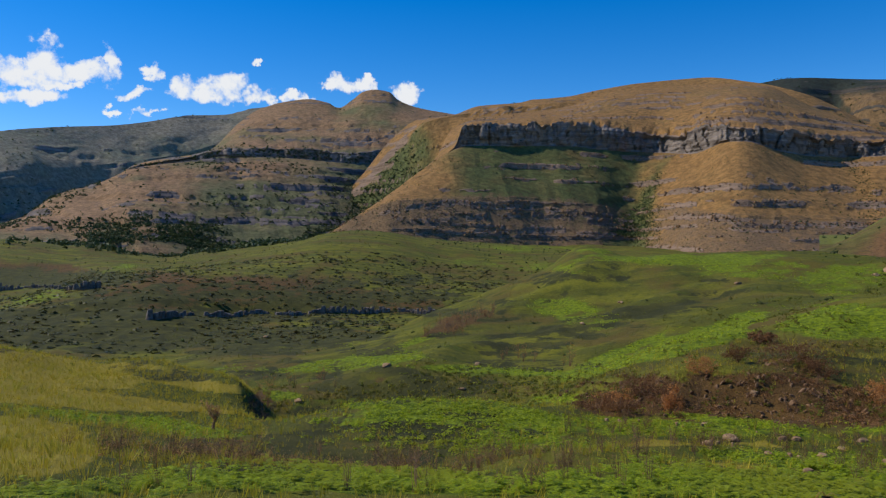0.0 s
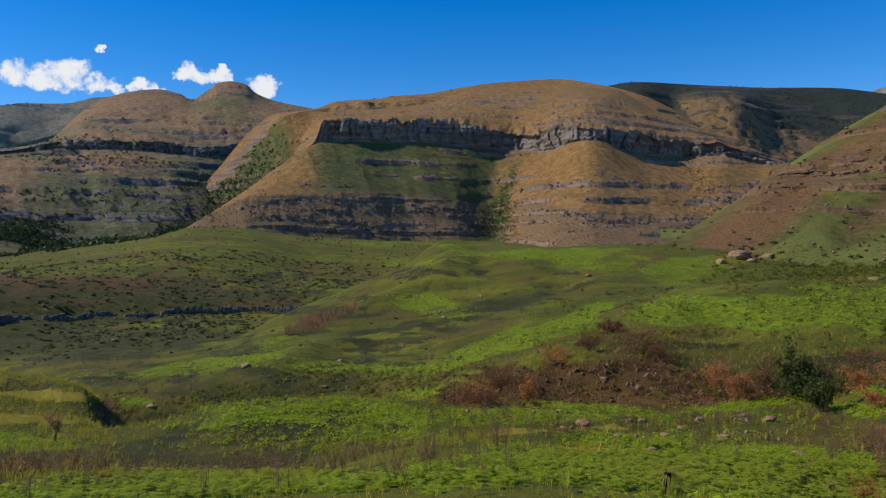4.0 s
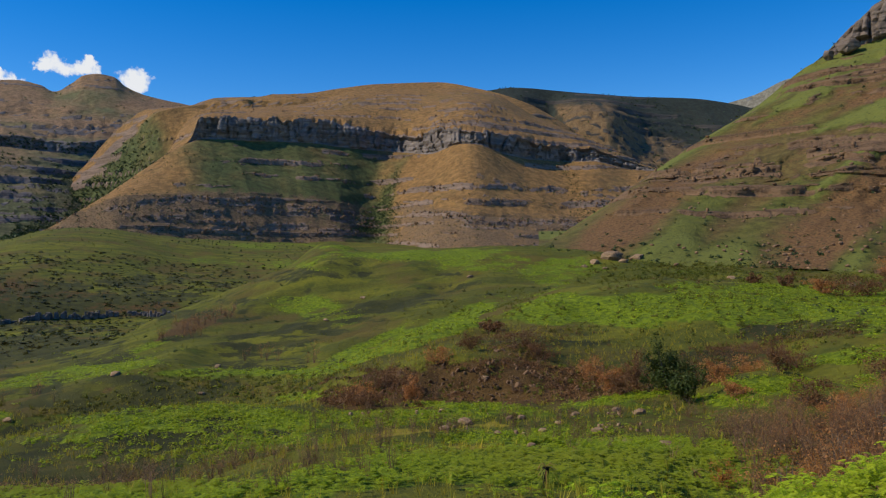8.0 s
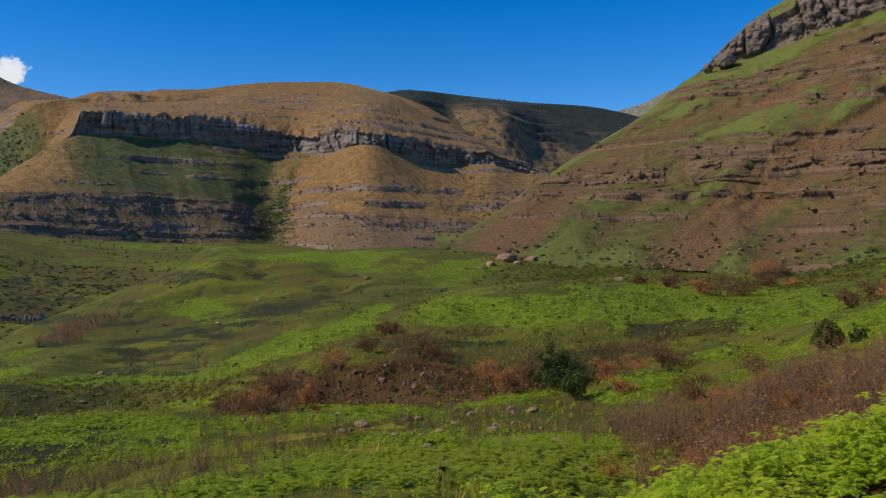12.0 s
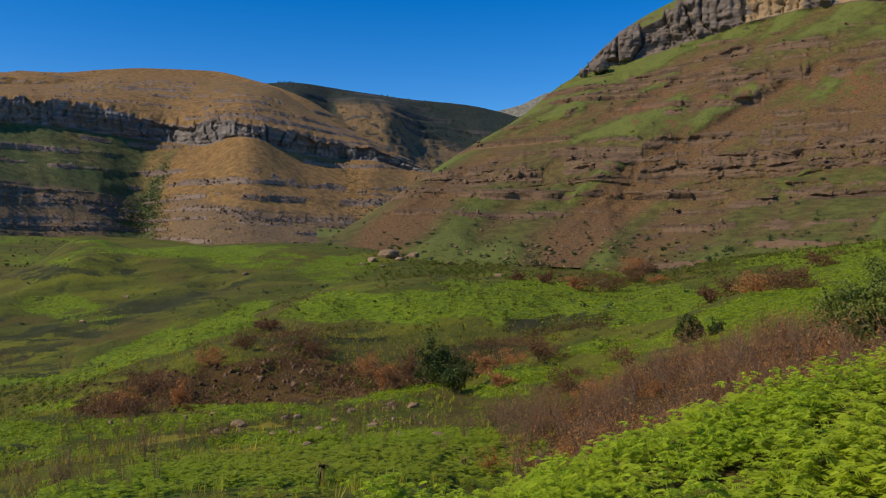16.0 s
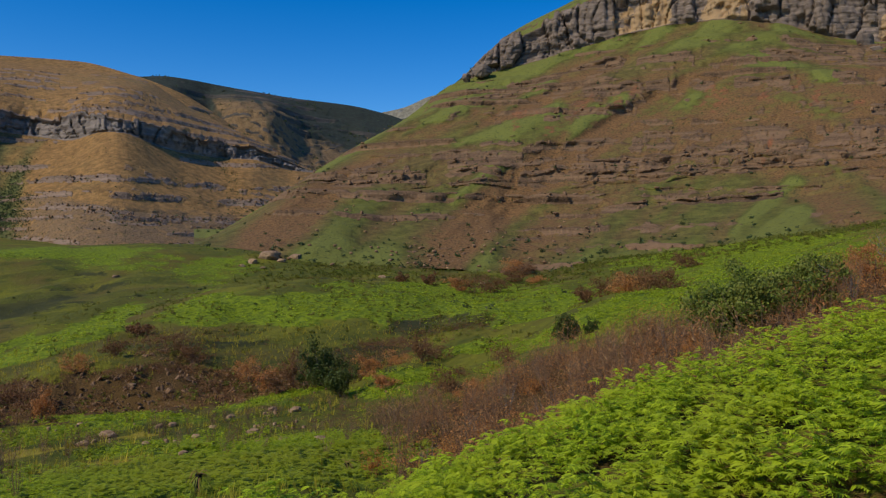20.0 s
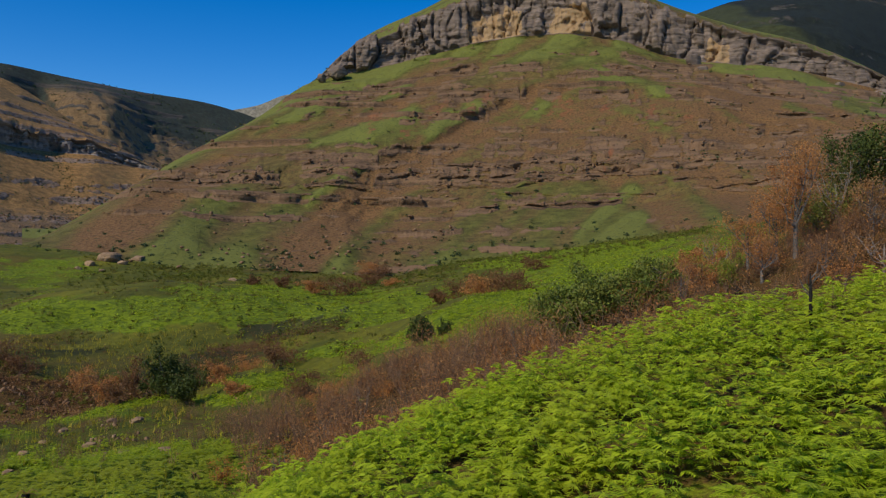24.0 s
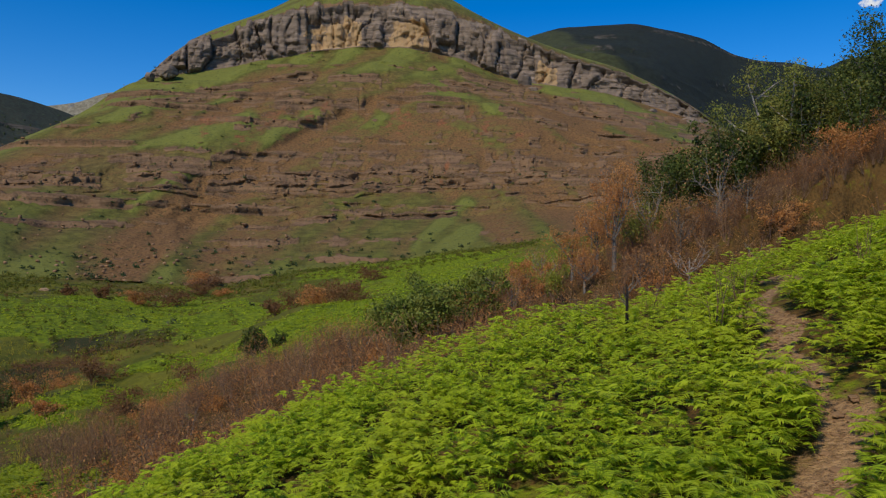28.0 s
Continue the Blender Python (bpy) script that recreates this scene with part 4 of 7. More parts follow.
MAIN = {
    "foot": [(-16.5, -0.94, 1150), (-13.0, 0.06, 1180), (-9.3, 0.71, 1200), (-3.5, 0.45, 1210), (0.7, 0.18, 1240), (4.9, -0.01, 1300), (11.1, -0.24, 1350), (13.9, -0.37, 1380), (15.1, -0.29, 1300), (18.9, -0.14, 1120), (24.4, -0.08, 1140), (30.0, 0.08, 1220), (37.0, -0.28, 1300)],
    "strata": [(-16.5, -0.73, 1200), (-13.0, 0.31, 1250), (-9.3, 1.13, 1290), (-6.0, 3.05, 1330), (-3.5, 3.97, 1340), (0.7, 4.13, 1380), (4.9, 4.19, 1430), (11.1, 3.69, 1510), (14.1, 3.14, 1570), (15.7, 3.52, 1490), (18.9, 2.93, 1330), (21.5, 2.60, 1290), (24.4, 2.38, 1330), (30.0, 2.09, 1420), (37.0, 1.60, 1400)],
    "cliffbase": [(-16.5, -0.69, 1250), (-13.0, 0.35, 1350), (-9.3, 1.17, 1430), (-5.6, 3.34, 1480), (-1.0, 6.60, 1550), (0.9, 7.75, 1580), (1.7, 8.02, 1596), (2.3, 8.04, 1600), (9.1, 7.88, 1680), (12.3, 7.50, 1720), (15.5, 7.23, 1770), (18.0, 7.05, 1690), (20.5, 7.75, 1590), (21.2, 7.75, 1570), (24.1, 6.82, 1620), (25.8, 6.49, 1680), (28.6, 6.25, 1740), (30.0, 6.23, 1740), (32.8, 5.53, 1780), (37.0, 5.16, 1800)],
    "clifftop": [(-16.5, -0.65, 1256), (-13.0, 0.39, 1356), (-9.3, 1.21, 1436), (-5.5, 3.43, 1486), (-0.9, 6.72, 1556), (0.9, 7.95, 1586), (1.6, 9.40, 1604), (2.3, 9.55, 1612), (9.1, 9.51, 1692), (12.3, 9.12, 1732), (15.5, 8.55, 1782), (17.8, 8.47, 1702), (19.0, 8.96, 1645), (21.2, 8.75, 1582), (24.4, 8.20, 1640), (26.5, 7.61, 1695), (28.7, 7.33, 1752), (30.0, 7.17, 1752), (32.4, 6.28, 1790), (34.5, 5.48, 1804), (37.0, 5.07, 1830)],
    "bench": [(-16.5, -0.61, 1300), (-13.0, 0.43, 1400), (-9.3, 1.25, 1500), (-5.4, 3.47, 1580), (-0.8, 6.85, 1680), (2.4, 9.81, 1800), (9.1, 10.08, 1880), (15.5, 10.41, 1950), (17.8, 10.27, 1900), (20.9, 10.65, 1850), (24.4, 9.62, 1850), (27.8, 8.24, 1850), (32.0, 6.78, 1900), (34.5, 5.52, 1900), (37.0, 5.03, 1900)],
    "crest": [(-16.5, -0.57, 1350), (-13.0, 0.47, 1450), (-9.3, 1.29, 1550), (-5.4, 3.51, 1650), (-0.7, 6.90, 1750), (0.7, 9.21, 1900), (2.0, 9.85, 2050), (5.8, 10.37, 2150), (9.1, 10.68, 2200), (13.2, 11.71, 2300), (18.6, 11.77, 2350), (22.5, 11.47, 2300), (25.8, 9.70, 2200), (30.3, 7.62, 2050), (32.9, 6.24, 2000), (35.4, 5.26, 2000), (37.0, 4.95, 2000)],
}
TOP = {
    "foot": [(-7.7, 3.30, 2260), (-6.0, 2.76, 2180), (-3.9, 2.76, 2100), (-1.0, 4.64, 2020), (2.8, 9.19, 2000), (9.1, 9.27, 2050), (18.6, 8.47, 2100), (22.8, 8.05, 2150), (27.8, 7.28, 2150)],
    "mid": [(-7.7, 3.71, 2330), (-5.6, 4.85, 2300), (-3.5, 6.93, 2280), (-1.0, 9.83, 2250), (2.8, 10.50, 2300), (6.6, 10.92, 2300), (11.5, 10.99, 2350), (18.6, 10.54, 2350), (23.7, 10.29, 2300), (28.7, 8.31, 2300)],
    "crest": [(-7.7, 3.96, 2420), (-6.0, 5.88, 2440), (-3.9, 8.38, 2480), (-1.8, 9.95, 2500), (0.7, 10.27, 2500), (2.8, 10.91, 2500), (5.8, 11.10, 2480), (6.8, 11.31, 2480), (9.1, 11.41, 2500), (11.5, 11.79, 2520), (14.4, 12.12, 2560), (18.6, 12.23, 2600), (22.0, 11.66, 2500), (25.3, 10.60, 2400), (29.1, 8.36, 2400)],
}
DARK = {
    "foot": [(21.2, 8.02, 2400), (28.6, 6.04, 2350), (33.7, 5.19, 2300), (39.5, 5.95, 2600), (43.6, 6.26, 2800)],
    "mid": [(21.2, 9.83, 2550), (24.5, 9.90, 2550), (27.0, 9.12, 2720), (29.5, 9.75, 2560), (31.2, 9.55, 2560), (34.1, 7.89, 2800), (37.1, 7.64, 2950), (43.6, 7.00, 3150)],
    "crest": [(19.6, 11.17, 2800), (22.9, 11.59, 2800), (24.1, 11.70, 2820), (28.7, 11.21, 2950), (32.9, 10.68, 3100), (37.1, 10.26, 3250), (40.8, 9.39, 3350), (43.6, 7.89, 3400)],
}
PALE = {
    "foot": [(36.2, 6.83, 3900), (45.3, 6.62, 3900), (51.1, 6.40, 3900)],
    "crest": [(36.2, 9.09, 4200), (38.9, 9.65, 4200), (41.2, 10.19, 4200), (43.3, 11.03, 4200), (46.1, 11.37, 4200), (51.1, 10.29, 4200)],
}
LEFT = {
    "foot": [(-31.2, 0.84, 1700), (-26.7, 0.79, 1700), (-19.6, 0.48, 1750), (-11.8, -0.15, 1800), (-3.5, 0.03, 1900), (2.8, 1.26, 2000)],
    "s1": [(-31.2, 1.49, 2000), (-28.7, 2.15, 2050), (-25.0, 2.58, 2050), (-20.7, 3.44, 2050), (-15.7, 3.11, 2080), (-9.7, 2.87, 2120), (-6.0, 2.63, 2200), (-1.8, 2.96, 2300), (2.8, 3.78, 2350)],
    "s2": [(-31.2, 1.64, 2300), (-28.7, 2.52, 2350), (-26.7, 3.94, 2380), (-23.9, 4.90, 2400), (-21.8, 5.86, 2420), (-18.1, 6.07, 2420), (-14.2, 6.58, 2440), (-9.3, 6.26, 2450), (-6.0, 5.88, 2560), (-3.5, 6.31, 2650), (2.8, 7.54, 2700)],
    "cliffbase": [(-31.2, 1.71, 2350), (-28.7, 2.55, 2400), (-26.7, 4.02, 2450), (-23.9, 5.02, 2480), (-21.8, 6.02, 2500), (-18.1, 6.66, 2560), (-15.7, 7.02, 2580), (-11.8, 7.04, 2600), (-6.0, 6.71, 2640), (-3.5, 7.23, 2740), (2.8, 8.16, 2780)],
    "clifftop": [(-31.2, 1.60, 2354), (-28.7, 2.41, 2405), (-26.7, 3.87, 2455), (-23.9, 4.90, 2486), (-21.8, 6.14, 2510), (-18.1, 6.94, 2570), (-15.7, 7.61, 2600), (-11.8, 7.73, 2615), (-6.0, 7.46, 2660), (-3.5, 7.89, 2760), (2.8, 8.45, 2790)],
    "bench": [(-31.2, 1.42, 2500), (-28.7, 2.18, 2600), (-26.7, 3.64, 2700), (-23.9, 4.71, 2800), (-21.8, 6.21, 2850), (-16.9, 7.38, 2900), (-14.2, 8.79, 2950), (-10.1, 9.19, 2950), (-6.8, 9.50, 2950), (-3.5, 9.82, 3000), (2.8, 8.98, 3000)],
    "crest": [(-31.2, 1.20, 2600), (-28.7, 1.96, 2800), (-26.7, 3.42, 2950), (-23.9, 4.52, 3000), (-21.8, 6.25, 3000), (-16.9, 7.46, 3050), (-15.0, 9.28, 3200), (-13.6, 10.36, 3300), (-11.8, 10.99, 3300), (-9.8, 11.29, 3300), (-8.5, 11.08, 3280), (-7.7, 10.74, 3250), (-6.6, 11.37, 3250), (-5.9, 11.90, 3250), (-5.0, 12.08, 3250), (-4.0, 11.93, 3250), (-3.3, 11.37, 3250), (-2.0, 10.85, 3250), (0.7, 10.35, 3250), (3.7, 9.79, 3250)],
}
BLUE = {
    "foot": [(-31.8, 1.56, 2900), (-25.0, 2.01, 3300), (-15.7, 2.91, 3800), (-11.0, 4.60, 3900)],
    "mid": [(-31.8, 5.13, 3250), (-28.0, 5.68, 3500), (-23.2, 6.27, 3750), (-18.4, 7.24, 3950), (-15.0, 8.36, 4050), (-11.0, 8.68, 4150)],
    "crest": [(-31.8, 7.75, 3700), (-29.9, 8.07, 3800), (-26.7, 8.52, 3950), (-23.2, 8.86, 4100), (-21.0, 9.22, 4180), (-18.4, 9.79, 4280), (-15.7, 10.00, 4350), (-13.8, 10.51, 4400), (-10.9, 10.77, 4450), (-9.3, 10.34, 4450)],
}
REAR = {
    "foot": [(69.6, 5.11, 900), (77.9, 5.14, 900), (85.8, 5.06, 900), (92.3, 4.92, 900), (99.1, 4.72, 900)],
    "mid": [(69.5, 13.74, 1200), (73.7, 14.90, 1150), (77.8, 14.95, 1150), (81.8, 13.85, 1200), (84.2, 12.57, 1300), (87.2, 10.87, 1500), (92.2, 9.81, 1750), (99.0, 9.65, 1900)],
    "crest": [(68.2, 14.53, 1500), (71.6, 15.71, 1500), (73.6, 16.42, 1500), (75.7, 16.83, 1500), (80.2, 16.88, 1560), (82.6, 16.40, 1640), (85.3, 15.61, 1740), (87.6, 14.32, 1840), (89.4, 13.77, 1920), (91.2, 13.51, 2000), (93.1, 13.01, 2050), (94.6, 13.47, 2100), (96.5, 13.57, 2150), (99.0, 13.78, 2200)],
}


def massif(name, label, lines, step, rows, material, rock_material, paint, relief=10.0, scale=90.0, beds=24.0, terrace=0.6, jut=5.0, ledges=(), slant=0.3, turn=None, ribs=(), outcrop=None, cliff_depth=9.0, column=16.0, seed=0, category="mountain"):
    """A mountain lofted through its contour lines, one part for each band between two lines. Returns its points and zones."""
    thing = tagged(new(name), label, category, kind="structure")
    keys = list(lines)
    lo = min(k[0][0] for k in lines.values())
    hi = max(k[-1][0] for k in lines.values())
    az = np.arange(lo, hi + step, step)
    L = []
    for key in keys:
        k = np.array(lines[key])
        e, r = pchip(k[:, 0], k[:, 1], az), pchip(k[:, 0], k[:, 2], az)
        sink = 0.018 * r if key == keys[0] else 0.0
        L.append(np.stack([r, r * np.tan(np.radians(e)) - sink], -1))
    stack, S, cuts = [], [], [0]
    for i, n in enumerate(rows):
        t = np.linspace(0, 1, n)[(1 if i else 0):, None, None]
        stack.append(L[i][None] * (1 - t) + L[i + 1][None] * t)
        S.append(i + t[:, 0, 0])
        cuts.append(cuts[-1] + n - 1)
    rz, S = np.concatenate(stack), np.concatenate(S)[:, None]
    r, z = rz[..., 0], rz[..., 1]
    a = np.broadcast_to(az, r.shape)
    x, y = r * np.sin(np.radians(a)), r * np.cos(np.radians(a))
    arc = np.radians(a) * r.mean()
    ci = keys.index("cliffbase") if "cliffbase" in keys else -9
    inside = smooth(0.0, 0.07, S - ci) * smooth(1.0, 0.8, S - ci)
    outside = 1 - smooth(-0.05, 0.0, S - ci) * smooth(1.1, 1.0, S - ci)
    tall = np.abs(L[ci + 1][:, 1] - L[ci][:, 1])[None] if ci >= 0 else np.zeros((1, len(az)))
    calm = 1 - 0.9 * smooth(len(keys) - 2, len(keys) - 1, S)
    start = smooth(0, 0.2, S)
    height = np.clip((L[-1][:, 1] - L[0][:, 1])[None] / (4 * beds), 0, 1)
    rib = 1 - np.sqrt(fbm((arc + slant * z) / scale, z / scale * 0.25, seed, 4, seed) ** 2 + 0.012)
    if turn:
        side = smooth(turn - 9, turn + 9, a)
        rib = rib * (1 - side) + side * (1 - np.sqrt(fbm((arc - slant * z) / scale, z / scale * 0.25, seed, 4, seed + 2) ** 2 + 0.012))
    fine = fbm(x / (0.16 * scale), y / (0.16 * scale), z / (0.16 * scale), 4, seed + 6, 0.6)
    dr = (-(rib - 0.6) * relief - fbm(x / scale, y / scale, z / scale, 4, seed + 5) * relief * 0.6) * calm * start * height * (0.4 + 0.6 * outside)
    spur = 0 * r
    for (a0, s0), (a1, s1) in ribs:
        u, v = a1 - a0, 5.0 * (s1 - s0)
        t = np.clip(((a - a0) * u + 5.0 * (S - s0) * v) / (u * u + v * v), -0.15, 1.1)
        d = np.hypot(a - a0 - t * u, 5.0 * (S - s0) - t * v) + 0.2 * fine + 0.5 * np.clip(t, 0, 1)
        spur = np.maximum(spur, smooth(1.1, 0.05, d))
    dr = dr - 3.0 * spur
    rib = rib + 0.55 * spur
    b = np.where(S < 1, beds * 0.55, beds)
    wob = z + 0.5 * beds * fbm(arc / (5 * scale), z / (4 * beds), seed, 4, seed + 9)
    patch = smooth(-0.05, 0.3, fbm(arc / (1.7 * scale), wob / b * 0.9, seed, 5, seed + 13, 0.7))
    f = (wob / b + 0.08 * fine) % 1.0
    dr = dr + 0.07 * relief * fine * calm * start * height
    dr = dr - jut * patch * smooth(0.70, 0.78, f) * smooth(1.0, 0.86, f) * calm * start * outside * height
    ledge = terrace * patch * (smooth(0.66, 0.84, f) - f) * b
    z = z + (ledge + 0.05 * relief * fine) * calm * start * outside * height
    rock = patch * smooth(0.62, 0.68, f) * smooth(0.92, 0.84, f) * 0.95 * outside * height
    for s0, a0, a1, k, th in ledges:
        broken = smooth(-0.55, -0.05, fbm(arc / (0.3 * scale), s0 * 7, seed, 4, seed + 71, 0.65))
        w = k * smooth(a0 - 2, a0 + 1, a) * smooth(a1 + 2, a1 - 1, a) * broken * height
        sc = s0 + 0.10 * fbm(arc / (1.3 * scale), s0 * 3, seed, 3, seed + 73) + 0.03 * fine + 0.35 * th * fbm(arc / (0.2 * scale), s0 * 5, seed, 4, seed + 75, 0.65)
        w = w * (0.45 + 0.9 * vnoise(arc / (0.09 * scale), s0 * 9, seed, seed + 77))
        dr = dr - 1.25 * jut * w * smooth(sc - 0.55 * th, sc - 0.2 * th, S) * smooth(sc + 2.4 * th, sc + 0.2 * th, S)
        dr = dr + 0.3 * jut * w * smooth(sc - 1.4 * th, sc - th, S) * smooth(sc - 0.4 * th, sc - 0.8 * th, S)
        rock = np.maximum(rock, w * smooth(sc - 1.6 * th, sc - 1.2 * th, S) * smooth(sc + 0.25 * th, sc, S))
    if outcrop:
        chip = lattice(np.floor(arc / 2.4 + 2 * fine).astype(np.int64), np.int64(3), np.floor(z / 1.1).astype(np.int64), seed)
        dr = dr - outcrop(a, S) * (0.5 + 1.3 * chip)
    if ci >= 0:
        def cell(w, k1, k2):
            return lattice(np.floor(w).astype(np.int64), np.int64(k1), np.floor(k2).astype(np.int64), seed)
        w1 = arc / column + 1.3 * fbm(arc / (2.5 * column), z / (5 * column), seed, 3, seed + 3)
        w2 = arc / (column * 0.31) + 0.7 * fbm(arc / column, z / (2 * column), seed, 2, seed + 8)
        e1, e2 = np.minimum(w1 % 1, 1 - w1 % 1), np.minimum(w2 % 1, 1 - w2 % 1)
        bed = wob / (0.5 * column) + 0.9 * fbm(arc / (3 * column), z / column, seed, 2, seed + 17)
        c0 = fbm(arc / (4 * column), 0, seed, 2, seed + 15)
        c1, c2 = cell(w1, 1, bed * 0.3 + cell(w1, 5, 0 * w1) * 3), cell(w2, 2, bed + cell(w2, 6, 0 * w2) * 3)
        round_top = smooth(0.6, 1.0, S - ci) * 0.25
        push = -0.9 * c0 - (c1 - 0.5) * 1.4 * smooth(0, 0.1, e1) + 0.9 * smooth(0.07, 0, e1) - 0.75 * (c2 - 0.5) * smooth(0, 0.1, e2) + 0.3 * smooth(0.08, 0, e2) + 0.2 * smooth(0.1, 0, np.minimum(bed % 1, 1 - bed % 1)) + 0.3 * fine + 0.7 * smooth(0.62, 0.8, cell(w1, 7, 0 * w1)) * smooth(0.45, 0.1, S - ci) + round_top
        dr = dr + inside * np.clip(tall / 14.0, 0, 1) * cliff_depth * push
        z = z + smooth(0.35, 1.0, S - ci) * smooth(1.5, 1.0, S - ci) * tall * (0.22 * (c1 - 0.6) + 0.12 * (c2 - 0.5)) * np.clip(tall / 10.0, 0, 1)
        rock = np.maximum(rock, smooth(-0.04, 0.02, S - ci) * smooth(1.06, 1.0, S - ci) * np.clip((tall - 3) / 6, 0, 1))
    r = r + dr
    P = np.stack([r * np.sin(np.radians(a)), r * np.cos(np.radians(a)), z], -1)
    zone = paint(a, S + 0 * a, rib, rock, fbm(x / (2 * scale), y / (2 * scale), z / scale, 4, seed + 31))
    for i in range(len(rows)):
        cut = slice(cuts[i], cuts[i + 1] + 1)
        cliff = i == ci
        part = sheet("cliff" if cliff else "slope", P[cut], zone[cut], rock_material if cliff else material, thing)
        if cliff:
            part["label"] = "weathered grey sandstone cliff"
    return P, zone, np.broadcast_to(S, r.shape), a


# bare red earth on the hillside: heading, band position, half widths
SCARS = [(50.2, 2.65, 1.40, 0.22), (51.9, 2.37, 0.70, 0.12), (54.4, 2.74, 1.20, 0.15), (56.8, 2.73, 0.90, 0.12), (58.0, 2.90, 0.90, 0.11), (63.4, 2.64, 1.30, 0.23), (66.5, 2.64, 0.70, 0.10), (68.7, 2.80, 0.40, 0.14), (69.7, 2.62, 0.50, 0.13), (70.2, 2.36, 0.30, 0.08), (66.8, 1.90, 0.30, 0.33), (72.4, 2.51, 0.70, 0.08)]


def rocky_band(a, s):
    """Where the hillside's beds crop out."""
    return np.clip(smooth(1.4, 1.65, s) * smooth(2.4, 2.2, s) + 0.8 * smooth(3.1, 3.2, s) * smooth(3.55, 3.4, s) + 0.6 * smooth(2.6, 2.7, s) * smooth(3.0, 2.9, s) * smooth(48, 52, a) + 0.7 * smooth(1.0, 1.08, s) * smooth(1.25, 1.15, s) * smooth(50, 55, a), 0, 1)


def near_beds(a, s):
    """Broken thin beds of rock within the rocky bands, 0 to 1."""
    thin = fbm(a * 0.55, s * 13.0 + 0.5 * fbm(a * 0.3, s * 2, 0, 2, 305), 0, 3, 301, 0.55) + 0.35 * fbm(a * 3.0, s * 9.0, 0, 3, 303)
    return rocky_band(a, s) * smooth(33, 38, a) * smooth(0.2, 0.42, thin)


def paint_near(a, s, rib, rock, n):
    ribs = 1.9 * (rib - 0.74)
    up, flank = smooth(3.05, 3.5, s), smooth(53, 45, a) * smooth(2.15, 2.4, s)
    band = rocky_band(a, s)
    rock = np.maximum(rock, near_beds(a, s) * 0.9)
    green = 0.27 + 0.45 * n + 1.3 * ribs + 0.75 * up + 0.6 * flank + 0.35 * smooth(42, 34, a) + 0.5 * smooth(0.45, 0.1, s) + 0.3 * smooth(0.9, 0.3, s) * smooth(64, 68, a) - 0.35 * band + 0.42 * smooth(66, 72, a) * smooth(2.1, 2.8, s)
    soil = 0.36 - 0.9 * ribs - 0.35 * smooth(44, 36, a) - 0.4 * n - 0.5 * up - 0.5 * flank + 0.3 * smooth(3.2, 2.6, s) * smooth(1.3, 1.7, s) * smooth(44, 50, a) - 0.3 * smooth(0.5, 0.2, s) - 0.3 * smooth(66, 72, a) * smooth(2.1, 2.8, s)
    scar = 0 * s
    for a0, s0, wa, ws in SCARS:
        scar = np.maximum(scar, 0.8 * smooth(1.3, 0.3, np.sqrt(((a - a0 - 1.5 * (s - s0)) / wa) ** 2 + ((s - s0) / (1.25 * ws)) ** 2) + 0.45 * fbm(a * 1.6, s * 7.0, 0, 3, 311)))
    panel = smooth(56.0, 56.8, a) * smooth(61.1, 60.4, a) + smooth(62.4, 63.0, a) * smooth(66.0, 65.4, a) + smooth(73.3, 73.8, a) * smooth(75.4, 75.0, a)
    scar = np.where(s > 4.0, panel * smooth(4.75, 4.5, s), scar * (s < 3.9))
    return np.stack([rock, green, soil, scar], -1)


def paint_main(a, s, rib, rock, n):
    bowl = smooth(-1, 3, a) * smooth(16.5, 13, a) * smooth(2.3, 1.9, s)
    low = smooth(1.15, 0.9, s) * smooth(0.05, 0.2, s)
    gully = np.exp(-((a - 12.9 - 1.8 * s) / (0.6 + 1.2 * smooth(1.5, 0.2, s))) ** 2) * smooth(2.3, 1.9, s)
    green = 0.08 + 0.25 * n + 0.75 * bowl + 0.5 * gully
    soil = 0.12 + 0.7 * low + 0.2 * n - 0.6 * gully
    rock = np.maximum(rock, low * (0.12 + 0.3 * n))
    return np.stack([rock, green, soil], -1)


def paint_left(a, s, rib, rock, n):
    green = 0.5 + 0.8 * n + 0.35 * smooth(2.2, 1.0, s) - 0.3 * smooth(4.5, 5.2, s) - 0.3 * smooth(-17, -22, a)
    return np.stack([rock, green, 0.1 + 0.3 * n], -1)


def paint_plain(green, soil):
    def paint(a, s, rib, rock, n):
        return np.stack([rock, green + 0.4 * n, soil + 0.3 * n], -1)
    return paint


def paint_top(a, s, rib, rock, n):
    west = smooth(0.5, -1.5, a)
    rock = np.maximum(rock, west * smooth(1.25, 1.35, s) * smooth(1.7, 1.55, s) * smooth(-0.4, 0.2, n + 0.3 * rib))
    return np.stack([rock, 0.05 + 0.4 * n + 0.75 * west * smooth(1.6, 1.1, s), 0.1 + 0.3 * n], -1)


def paint_ridge_shade(a, s, rib, rock, n):
    # dark: cloud shadow along the crest, put into the slope colour
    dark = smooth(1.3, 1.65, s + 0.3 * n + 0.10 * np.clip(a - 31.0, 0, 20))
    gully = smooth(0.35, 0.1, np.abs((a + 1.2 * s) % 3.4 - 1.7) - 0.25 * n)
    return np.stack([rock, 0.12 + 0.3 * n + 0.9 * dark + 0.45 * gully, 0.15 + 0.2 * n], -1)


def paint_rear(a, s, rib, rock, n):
    # heath: share of the painted cloud shadow, its edge running diagonally down the hill
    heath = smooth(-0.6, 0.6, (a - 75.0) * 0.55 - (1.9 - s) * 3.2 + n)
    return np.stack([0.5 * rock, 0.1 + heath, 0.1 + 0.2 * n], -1)


